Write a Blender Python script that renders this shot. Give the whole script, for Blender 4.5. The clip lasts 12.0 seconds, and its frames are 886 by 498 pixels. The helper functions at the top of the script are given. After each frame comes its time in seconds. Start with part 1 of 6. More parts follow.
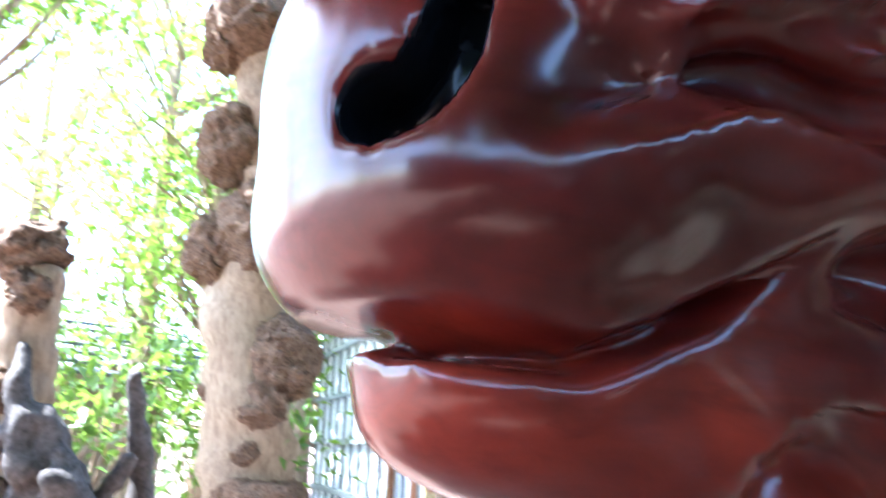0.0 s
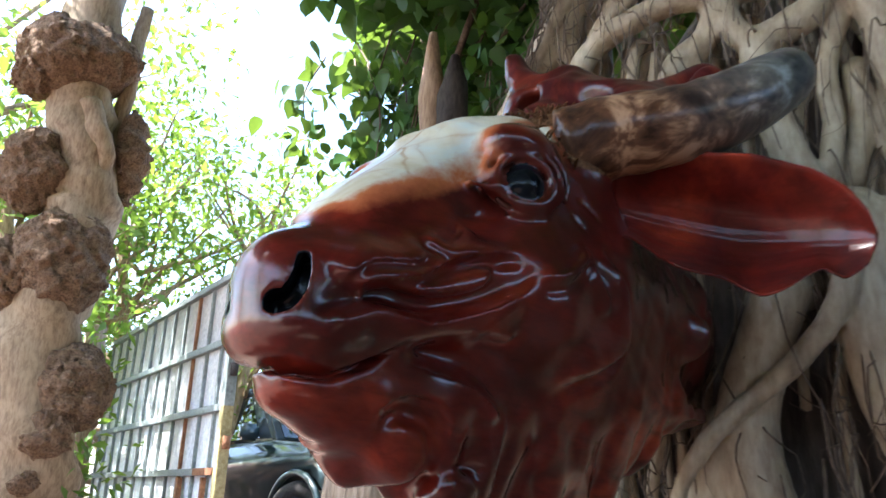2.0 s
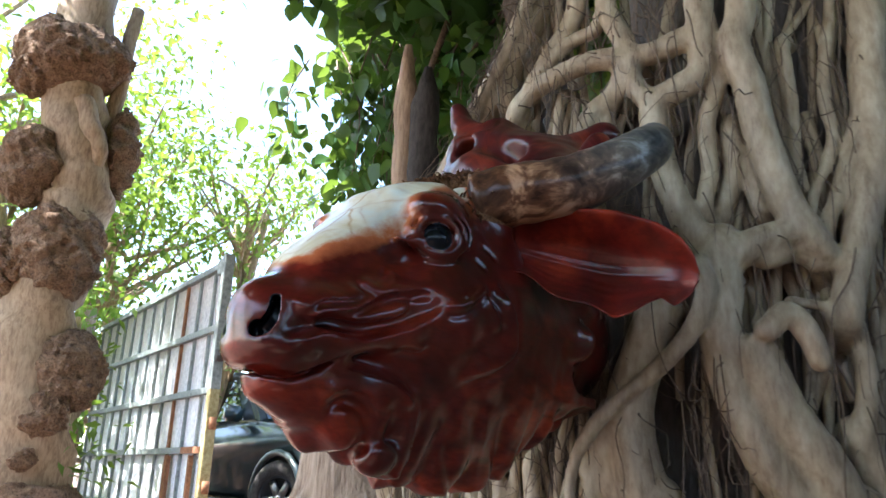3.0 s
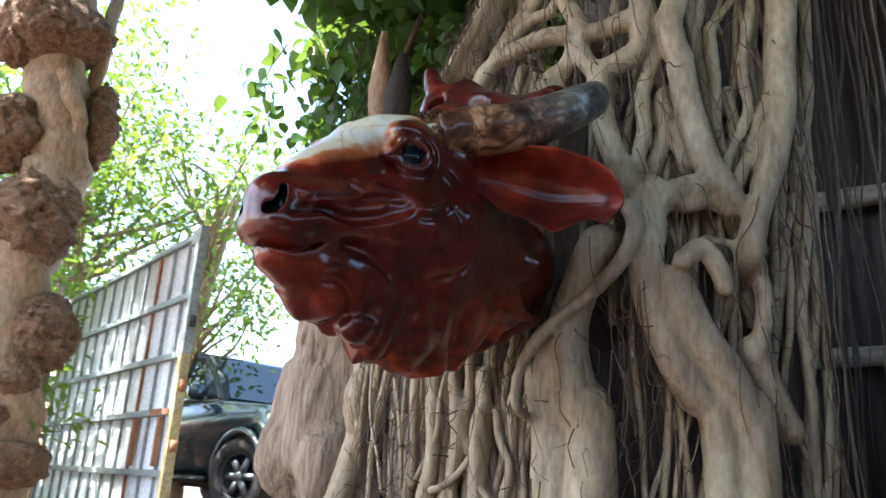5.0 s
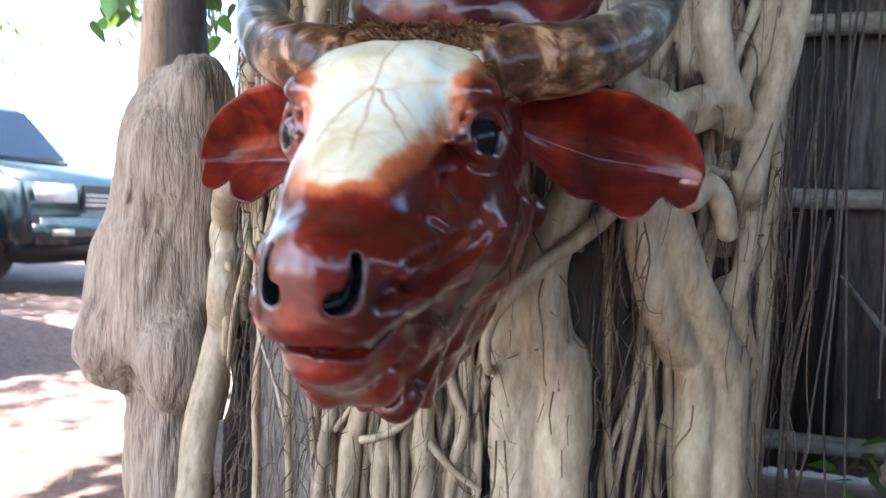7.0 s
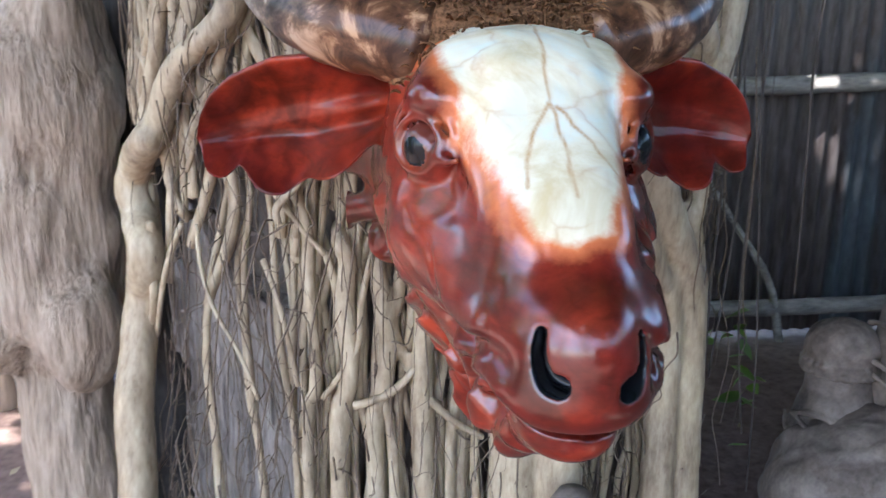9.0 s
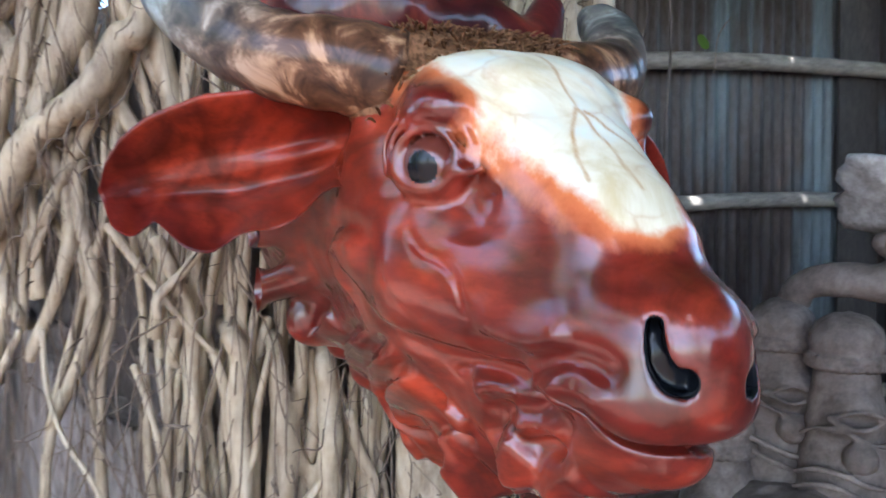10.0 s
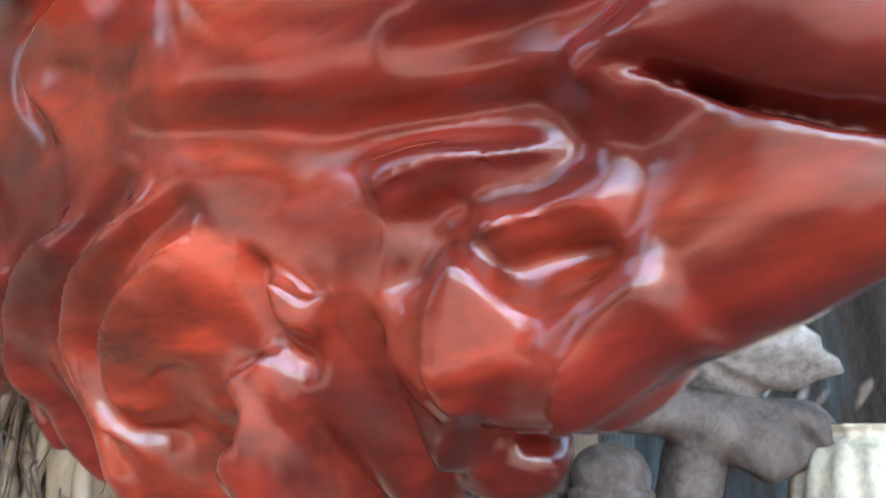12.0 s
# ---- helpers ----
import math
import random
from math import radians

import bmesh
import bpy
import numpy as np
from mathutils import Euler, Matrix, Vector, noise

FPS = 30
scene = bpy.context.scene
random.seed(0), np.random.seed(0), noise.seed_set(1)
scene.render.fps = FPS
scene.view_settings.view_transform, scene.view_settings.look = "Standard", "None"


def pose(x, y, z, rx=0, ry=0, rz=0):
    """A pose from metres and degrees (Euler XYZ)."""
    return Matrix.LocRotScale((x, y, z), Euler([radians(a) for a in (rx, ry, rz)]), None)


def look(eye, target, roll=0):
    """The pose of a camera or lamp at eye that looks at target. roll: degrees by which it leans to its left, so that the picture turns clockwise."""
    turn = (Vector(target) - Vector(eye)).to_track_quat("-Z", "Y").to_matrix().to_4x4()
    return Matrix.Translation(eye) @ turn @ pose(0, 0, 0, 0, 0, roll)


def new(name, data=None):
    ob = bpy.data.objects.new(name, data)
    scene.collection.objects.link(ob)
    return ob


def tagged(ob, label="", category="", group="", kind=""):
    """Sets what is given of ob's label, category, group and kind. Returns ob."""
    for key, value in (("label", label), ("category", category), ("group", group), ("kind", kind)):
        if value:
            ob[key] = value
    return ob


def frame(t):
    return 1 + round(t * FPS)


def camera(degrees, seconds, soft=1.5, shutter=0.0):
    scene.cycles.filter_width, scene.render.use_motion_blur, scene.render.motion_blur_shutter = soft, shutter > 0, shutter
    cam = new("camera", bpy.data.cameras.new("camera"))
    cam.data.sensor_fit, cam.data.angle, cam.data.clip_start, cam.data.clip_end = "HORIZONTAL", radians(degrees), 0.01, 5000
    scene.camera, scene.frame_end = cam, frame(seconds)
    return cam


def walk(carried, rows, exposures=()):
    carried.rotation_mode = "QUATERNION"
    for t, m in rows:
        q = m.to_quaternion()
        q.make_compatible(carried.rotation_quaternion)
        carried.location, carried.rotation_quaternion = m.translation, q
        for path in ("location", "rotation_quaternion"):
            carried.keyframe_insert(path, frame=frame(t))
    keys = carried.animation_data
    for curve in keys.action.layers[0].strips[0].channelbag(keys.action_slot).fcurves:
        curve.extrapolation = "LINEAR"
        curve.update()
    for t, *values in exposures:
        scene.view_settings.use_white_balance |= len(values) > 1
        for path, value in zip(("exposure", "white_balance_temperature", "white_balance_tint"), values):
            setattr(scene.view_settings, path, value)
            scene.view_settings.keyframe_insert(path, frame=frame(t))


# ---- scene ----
cam = camera(60.9, 12.0, 1.5, 0.5)
PATH = [
    (0, 0.1632, -0.3419, 0.9150, 104.88, -1.64, 51.27),
    (0.5, 0.2186, -0.4178, 0.9081, 101.62, -0.85, 43.65),
    (1, 0.2952, -0.4975, 0.8970, 102.51, -1.83, 40.53),
    (1.5, 0.4026, -0.5855, 0.8830, 105.36, -1.83, 37.83),
    (2, 0.4886, -0.6574, 0.8426, 108.29, -1.43, 35.65),
    (2.5, 0.6039, -0.7724, 0.8101, 108.69, -1.95, 34.66),
    (3, 0.7383, -0.8769, 0.8184, 107.10, -1.73, 34.42),
    (3.5, 0.8705, -0.9276, 0.7904, 105.44, -1.29, 34.99),
    (3.7, 0.9307, -0.9577, 0.7750, 105.09, -1.25, 35.54),
    (5.3, 0.7763, -1.0439, 0.5770, 107.59, -4.02, 28.16),
    (5.5, 0.6910, -1.0214, 0.6200, 106.40, -4.60, 24.73),
    (6, 0.5247, -0.9396, 0.7891, 101.25, -1.21, 16.01),
    (6.5, 0.3826, -0.8822, 0.9313, 95.30, -2.41, 13.76),
    (7, 0.2437, -0.8866, 1.0793, 86.88, -2.50, 10.96),
    (7.2, 0.1766, -0.8870, 1.1472, 83.89, -3.27, 9.37),
    (8.8, -0.1420, -0.8183, 1.2500, 76.35, -0.10, -4.10),
    (9, -0.1804, -0.8005, 1.2376, 76.93, -0.27, -6.09),
    (9.5, -0.2964, -0.7371, 1.1871, 83.09, 0.78, -14.94),
    (10, -0.3702, -0.6660, 1.1030, 88.34, 0.27, -22.01),
    (10.5, -0.3540, -0.5731, 0.9939, 92.84, 0.99, -25.96),
    (11, -0.3186, -0.4632, 0.9116, 97.01, 0.44, -30.71),
    (11.5, -0.2928, -0.3656, 0.8478, 101.67, -0.62, -40.89),
    (12, -0.2837, -0.2673, 0.8342, 106.69, -1.16, -47.04),
]
walk(cam, [(t, pose(*m)) for t, *m in PATH], [(0, 3.75, 5200, 10), (0.5, 3.5, 5300, 10), (1.2, 3.0, 5700, 10), (3.5, 2.7, 6200, 11), (5.5, 2.75, 6100, 12), (6, 2.9, 5900, 13), (7, 3.15, 5900, 13), (9, 3.05, 5700, 12), (10.5, 3.1, 5700, 12), (12, 3.55, 5800, 8)])

# ---- light ----
world = bpy.data.worlds.new("sky")
scene.world = world
world.use_nodes = True
sky = world.node_tree.nodes.new("ShaderNodeTexSky")
sky.sky_type, sky.sun_disc = "NISHITA", False
SUN_EL, SUN_AZ = radians(55), radians(-140)      # azimuth from +y towards +x
sky.sun_elevation, sky.sun_rotation = SUN_EL, SUN_AZ
sky.dust_density, sky.ozone_density = 1.5, 1.0
world.node_tree.nodes["Background"].inputs["Strength"].default_value = 0.15
world.node_tree.links.new(sky.outputs[0], world.node_tree.nodes["Background"].inputs["Color"])
sun = new("sun", bpy.data.lights.new("sun", "SUN"))
sun.data.energy, sun.data.angle, sun.data.color = 4.5, radians(0.6), (1.0, 0.97, 0.92)
sun_to = Vector((math.sin(SUN_AZ) * math.cos(SUN_EL), math.cos(SUN_AZ) * math.cos(SUN_EL), math.sin(SUN_EL)))
sun.matrix_world = look(sun_to * 20, (0, 0, 0))

# ---- materials ----
def material(name, rough=0.6, metal=0.0, coat=0.0, coat_rough=0.05, spec=0.5):
    m = bpy.data.materials.new(name)
    m.use_nodes = True
    b = m.node_tree.nodes["Principled BSDF"]
    b.inputs["Roughness"].default_value = rough
    b.inputs["Metallic"].default_value = metal
    b.inputs["Coat Weight"].default_value = coat
    b.inputs["Coat Roughness"].default_value = coat_rough
    b.inputs["Specular IOR Level"].default_value = spec
    return m


class Nodes:
    """Short words for node trees."""
    def __init__(self, m):
        self.t, self.b = m.node_tree, m.node_tree.nodes["Principled BSDF"]

    def add(self, kind):
        return self.t.nodes.new("ShaderNode" + kind)

    def link(self, a, b):
        self.t.links.new(a, b)

    def coord(self, scale=(1, 1, 1), kind="Object"):
        c, mp = self.add("TexCoord"), self.add("Mapping")
        mp.inputs["Scale"].default_value = scale
        self.link(c.outputs[kind], mp.inputs["Vector"])
        return mp.outputs["Vector"]

    def noise(self, vec, scale, detail=6, rough=0.6, distort=0.0):
        n = self.add("TexNoise")
        n.inputs["Scale"].default_value, n.inputs["Detail"].default_value = scale, detail
        n.inputs["Roughness"].default_value, n.inputs["Distortion"].default_value = rough, distort
        self.link(vec, n.inputs["Vector"])
        return n.outputs["Fac"]

    def ramp(self, fac, *stops):
        r = self.add("ValToRGB")
        e = r.color_ramp.elements
        while len(e) < len(stops):
            e.new(0.5)
        for el, (p, c) in zip(e, stops):
            el.position, el.color = p, (*c, 1) if len(c) == 3 else c
        self.link(fac, r.inputs["Fac"])
        return r.outputs["Color"]

    def mix(self, fac, a, b, mode="MIX"):
        n = self.add("Mix")
        n.data_type, n.blend_type = "RGBA", mode
        for s, v in ((n.inputs["Factor"], fac), (n.inputs[6], a), (n.inputs[7], b)):
            if isinstance(v, (int, float)):
                s.default_value = v
            elif isinstance(v, tuple):
                s.default_value = (*v, 1)
            else:
                self.link(v, s)
        return n.outputs[2]

    def math(self, op, a, b=0.0, c=0.0):
        n = self.add("Math")
        n.operation = op
        for s, v in zip(n.inputs, (a, b, c)):
            if isinstance(v, (int, float)):
                s.default_value = v
            else:
                self.link(v, s)
        return n.outputs[0]

    def attr(self, name):
        n = self.add("Attribute")
        n.attribute_name = name
        return n.outputs["Fac"]

    def bump(self, height, strength=0.4, dist=0.01):
        n = self.add("Bump")
        n.inputs["Strength"].default_value, n.inputs["Distance"].default_value = strength, dist
        self.link(height, n.inputs["Height"])
        self.link(n.outputs[0], self.b.inputs["Normal"])
        return n

    def base(self, c):
        self.link(c, self.b.inputs["Base Color"])

    def set(self, name, v):
        self.link(v, self.b.inputs[name])


def two_tone(name, c0, c1, c2, scale=(1, 1, 1), fine=60, coarse=6, rough=0.8, bump=0.4, dist=0.006, spec=0.4, amount=0.55):
    """A rough natural surface with stains and grain."""
    m = material(name, rough, spec=spec)
    n = Nodes(m)
    v = n.coord(scale)
    a, b = n.noise(v, coarse, 5, 0.6, 0.4), n.noise(v, fine, 8, 0.65)
    big = n.ramp(a, (0.32, c0), (0.52, c1), (0.7, c2))
    n.base(n.mix(amount, big, n.ramp(b, (0.3, tuple(x * 0.45 for x in c1)), (0.62, tuple(min(1, x * 1.35) for x in c2))), "MIX"))
    n.bump(n.math("MULTIPLY_ADD", b, 0.6, a), bump, dist)
    return m


def polished_wood(name, dark, mid, light):
    """Lacquered red hardwood; the attributes patch, black, horn and hair mark its other zones."""
    m = material(name, 0.42, coat=1.0, coat_rough=0.18, spec=0.06)
    n = Nodes(m)
    n.b.inputs["Coat IOR"].default_value = 1.53
    v = n.coord((1, 0.45, 1))
    warp = n.noise(v, 6, 4, 0.55, 0.6)
    rings = n.add("TexWave")
    rings.wave_type, rings.rings_direction = "RINGS", "Y"
    rings.inputs["Scale"].default_value, rings.inputs["Distortion"].default_value = 7.0, 14.0
    rings.inputs["Detail"].default_value, rings.inputs["Detail Scale"].default_value = 3.0, 0.9
    n.link(n.coord((1, 0.6, 1)), rings.inputs["Vector"])
    wood = n.ramp(warp, (0.28, dark), (0.5, mid), (0.72, light))
    # dark growth lines and broad brown heartwood
    line = n.ramp(rings.outputs["Fac"], (0.0, (1, 1, 1)), (0.25, (0.35, 0.35, 0.35)), (0.6, (0, 0, 0)))
    wood = n.mix(n.math("MULTIPLY", line, n.ramp(n.noise(v, 5, 2), (0.4, (0.1, 0.1, 0.1)), (0.6, (0.42, 0.42, 0.42)))), wood, tuple(x * 0.7 for x in dark))
    heart = n.noise(n.coord((1.2, 0.6, 1.6)), 8, 5, 0.6, 0.9)
    wood = n.mix(n.math("MULTIPLY", n.ramp(heart, (0.46, (0, 0, 0)), (0.66, (1, 1, 1))), 0.75), wood, (dark[0] * 1.1, dark[1] * 1.7, dark[2]))
    grain = n.noise(n.coord((1.0, 0.25, 1.6)), 70, 6, 0.65, 0.6)
    wood = n.mix(n.math("MULTIPLY", n.ramp(grain, (0.46, (0, 0, 0)), (0.68, (1, 1, 1))), 0.28), wood, tuple(x * 0.5 for x in dark))
    return m, n, wood


# ---- helpers for building ----
def part(name, me, material=None, parent=None, label="", smooth=True):
    """Links a mesh or bmesh as one object."""
    if isinstance(me, bmesh.types.BMesh):
        bm, me = me, bpy.data.meshes.new(name)
        bm.to_mesh(me)
        bm.free()
    if smooth and len(me.polygons):
        me.polygons.foreach_set("use_smooth", np.ones(len(me.polygons), bool))
    if material:
        me.materials.append(material)
    ob = new(name, me)
    ob.parent = parent
    if label:
        ob["label"] = label
    return ob


def empty(name, m=None, **tags):
    ob = new(name)
    ob.empty_display_size = 0.1
    if m is not None:
        ob.matrix_world = m
    return tagged(ob, **tags)


def raw_mesh(name, verts, quads):
    """A mesh from arrays of corners and faces of one size."""
    verts, quads = np.asarray(verts, np.float32), np.asarray(quads, np.int32)
    k = quads.shape[1]
    me = bpy.data.meshes.new(name)
    me.vertices.add(len(verts))
    me.vertices.foreach_set("co", verts.ravel())
    me.loops.add(quads.size)
    me.loops.foreach_set("vertex_index", quads.ravel())
    me.polygons.add(len(quads))
    me.polygons.foreach_set("loop_start", np.arange(0, quads.size, k, dtype=np.int32))
    me.update(calc_edges=True)
    return me


def box(bm, lo, hi, bevel=0.0, m=None):
    c, s = (Vector(lo) + Vector(hi)) / 2, Vector(hi) - Vector(lo)
    g = bmesh.ops.create_cube(bm, size=1, matrix=(m or Matrix()) @ Matrix.Translation(c) @ Matrix.Diagonal((*s, 1)))
    if bevel:
        es = list({e for v in g["verts"] for e in v.link_edges})
        bmesh.ops.bevel(bm, geom=es, offset=bevel, segments=2, affect="EDGES", clamp_overlap=True)
    return bm


def spline(pts, n):
    """Catmull-Rom through rows of values."""
    p = np.asarray(pts, float)
    p = np.vstack([2 * p[0] - p[1], p, 2 * p[-1] - p[-2]])
    t = np.linspace(0, len(p) - 3 - 1e-6, n)
    i = t.astype(int)
    f = (t - i)[:, None]
    a, b, c, d = p[i], p[i + 1], p[i + 2], p[i + 3]
    return 0.5 * (2 * b + (c - a) * f + (2 * a - 5 * b + 4 * c - d) * f ** 2 + (3 * b - a - 3 * c + d) * f ** 3)


def tube_arrays(pts, radii, sides=8, lump=0.0, seed=0):
    """Corners and quads of a tube with closed ends along points."""
    p, r = np.asarray(pts, float), np.asarray(radii, float)
    n = len(p)
    tan = np.gradient(p, axis=0)
    tan /= np.linalg.norm(tan, axis=1)[:, None] + 1e-9
    ref = np.array([0.13, 0.97, 0.2]) if abs(tan[:, 2]).mean() > 0.5 else np.array([0.1, 0.2, 0.97])
    u = np.cross(tan, ref)
    u /= np.linalg.norm(u, axis=1)[:, None] + 1e-9
    w = np.cross(tan, u)
    ang = np.arange(sides) * 2 * np.pi / sides
    rr = np.repeat(r[:, None], sides, 1)
    if lump:
        g = np.random.RandomState(seed)
        ph = g.rand(4) * 6.28
        s = np.linspace(0, 1, n)[:, None] * np.linalg.norm(p[-1] - p[0]) * 18
        rr *= 1 + lump * (np.sin(s * 0.9 + ph[0] + 2 * ang) * 0.5 + np.sin(s * 2.1 + ph[1] + ang) * 0.4 + np.sin(s * 0.5 + ph[2] + 3 * ang) * 0.5)
    ring = p[:, None] + rr[..., None] * (np.cos(ang)[None, :, None] * u[:, None] + np.sin(ang)[None, :, None] * w[:, None])
    v = np.vstack([ring.reshape(-1, 3), p[:1] - tan[:1] * r[0] * 0.4, p[-1:] + tan[-1:] * r[-1] * 0.4])
    i, j = np.meshgrid(np.arange(n - 1), np.arange(sides), indexing="ij")
    a, b = i * sides + j, i * sides + (j + 1) % sides
    q = np.stack([a, b, b + sides, a + sides], -1).reshape(-1, 4)
    j = np.arange(sides)
    s0, s1 = n * sides, n * sides + 1
    cap0 = np.stack([np.full(sides, s0), (j + 1) % sides, j, j], -1)
    e = (n - 1) * sides
    cap1 = np.stack([np.full(sides, s1), e + j, e + (j + 1) % sides, e + (j + 1) % sides], -1)
    return v, q, np.vstack([cap0[:, :3], cap1[:, :3]])


def tubes_mesh(name, tubes):
    """One mesh of several tubes, each (points, radii, sides, lump, seed)."""
    vs, fs, base = [], [], 0
    for t in tubes:
        v, q, c = tube_arrays(*t)
        vs.append(v)
        fs += [tuple(x) for x in (q + base)] + [tuple(x) for x in (c + base)]
        base += len(v)
    me = bpy.data.meshes.new(name)
    me.from_pydata(np.vstack(vs).tolist(), [], [[int(k) for k in f] for f in fs])
    return me


# ---- carving in a field of distances ----
class Field:
    """Distances of points from a growing body."""
    def __init__(self, p):
        self.p, self.d = p.astype(np.float32), np.full(len(p), 9.0, np.float32)
        self.lo, self.hi = self.p.min(0), self.p.max(0)

    def put(self, fn, lo, hi, k=0.02, cut=False):
        pad = k * 1.5 + 0.02
        if (np.asarray(lo) - pad > self.hi).any() or (np.asarray(hi) + pad < self.lo).any():
            return self
        s = np.flatnonzero(((self.p > np.asarray(lo, np.float32) - pad) & (self.p < np.asarray(hi, np.float32) + pad)).all(1))
        if not len(s):
            return self
        a, b = self.d[s], fn(self.p[s]).astype(np.float32)
        if cut:
            a = -a
        h = np.clip(0.5 + 0.5 * (b - a) / k, 0, 1)
        r = b * (1 - h) + a * h - k * h * (1 - h)
        self.d[s] = -r if cut else r
        return self

    def ball(self, c, r, k=0.02, cut=False, m=None):
        c, r = np.asarray(c, np.float32), np.broadcast_to(np.asarray(r, np.float32), 3)
        rot = np.array(m, np.float32) if m is not None else None

        def fn(p):
            q = p - c
            if rot is not None:
                q = q @ rot
            k0 = np.sqrt(((q / r) ** 2).sum(1)) + 1e-6
            k1 = np.sqrt(((q / r ** 2) ** 2).sum(1)) + 1e-6
            return k0 * (k0 - 1) / k1
        w = r.max() if rot is not None else r
        return self.put(fn, c - w - 0.05, c + w + 0.05, k, cut)

    def rod(self, a, b, ra, rb, k=0.02, cut=False):
        a, b = np.asarray(a, np.float32), np.asarray(b, np.float32)
        ab = b - a

        def fn(p):
            t = np.clip((p - a) @ ab / (ab @ ab + 1e-12), 0, 1)
            return np.sqrt(((p - a - t[:, None] * ab) ** 2).sum(1)) - (ra + (rb - ra) * t)
        r = max(ra, rb)
        return self.put(fn, np.minimum(a, b) - r, np.maximum(a, b) + r, k, cut)

    def cord(self, pts, r0, r1=None, k=0.02, cut=False, n=None, mid=None):
        """A rod along a spline; mid: the radius half way."""
        q = spline(pts, n or max(4, len(pts) * 4))
        s = np.linspace(0, 1, len(q))
        r = r0 + ((r1 if r1 is not None else r0) - r0) * s
        if mid is not None:
            r = r + (mid - (r0 + (r1 if r1 is not None else r0)) / 2) * np.sin(np.pi * s)

        q = q.astype(np.float32)
        r = r.astype(np.float32)

        def fn(p):
            best = np.full(len(p), 9.0, np.float32)
            lo, hi = p.min(0) - r.max() - 0.05 - k, p.max(0) + r.max() + 0.05 + k
            for i in range(len(q) - 1):
                if (np.maximum(q[i], q[i + 1]) < lo).any() or (np.minimum(q[i], q[i + 1]) > hi).any():
                    continue
                a, ab = q[i], q[i + 1] - q[i]
                t = np.clip((p - a) @ ab / (ab @ ab + 1e-12), 0, 1)
                np.minimum(best, np.sqrt(((p - a - t[:, None] * ab) ** 2).sum(1)) - (r[i] + (r[i + 1] - r[i]) * t), out=best)
            return best
        return self.put(fn, q.min(0) - r.max(), q.max(0) + r.max(), k, cut)

    def fold(self, pts, high, sharp, soft, out):
        """A carved crest (or, below zero, a groove) along a spline on the skin: steep on its right-hand side, gentle on the other."""
        q = spline(pts, max(6, len(pts) * 3)).astype(np.float32)
        pad = 3.2 * max(sharp, soft)
        lo, hi = q.min(0) - pad, q.max(0) + pad
        if (lo > self.hi).any() or (hi < self.lo).any():
            return self
        s = np.flatnonzero(((self.p > lo) & (self.p < hi)).all(1))
        if not len(s):
            return self
        p = self.p[s]
        best, side, along = np.full(len(p), 9.0, np.float32), np.zeros(len(p), np.float32), np.zeros(len(p), np.float32)
        n = len(q) - 1
        for i in range(n):
            a, ab = q[i], q[i + 1] - q[i]
            t = np.clip((p - a) @ ab / (ab @ ab + 1e-12), 0, 1)
            r = p - a - t[:, None] * ab
            d = np.sqrt((r ** 2).sum(1))
            w = np.cross(ab, out)
            near = d < best
            best = np.where(near, d, best)
            side = np.where(near, r @ (w / (np.linalg.norm(w) + 1e-9)), side)
            along = np.where(near, (i + t) / n, along)
        ends = np.clip(np.minimum(along, 1 - along) * 5 + 0.1, 0, 1)
        ends = ends * ends * (3 - 2 * ends)
        up = np.exp(-(best / np.where(side > 0, sharp, soft)) ** 2)
        if high > 0:
            up -= 0.45 * np.exp(-((best - 2.3 * sharp) / (1.3 * sharp)) ** 2) * np.clip(side / sharp, 0, 1)
        self.d[s] -= (high * ends * up).astype(np.float32)
        return self


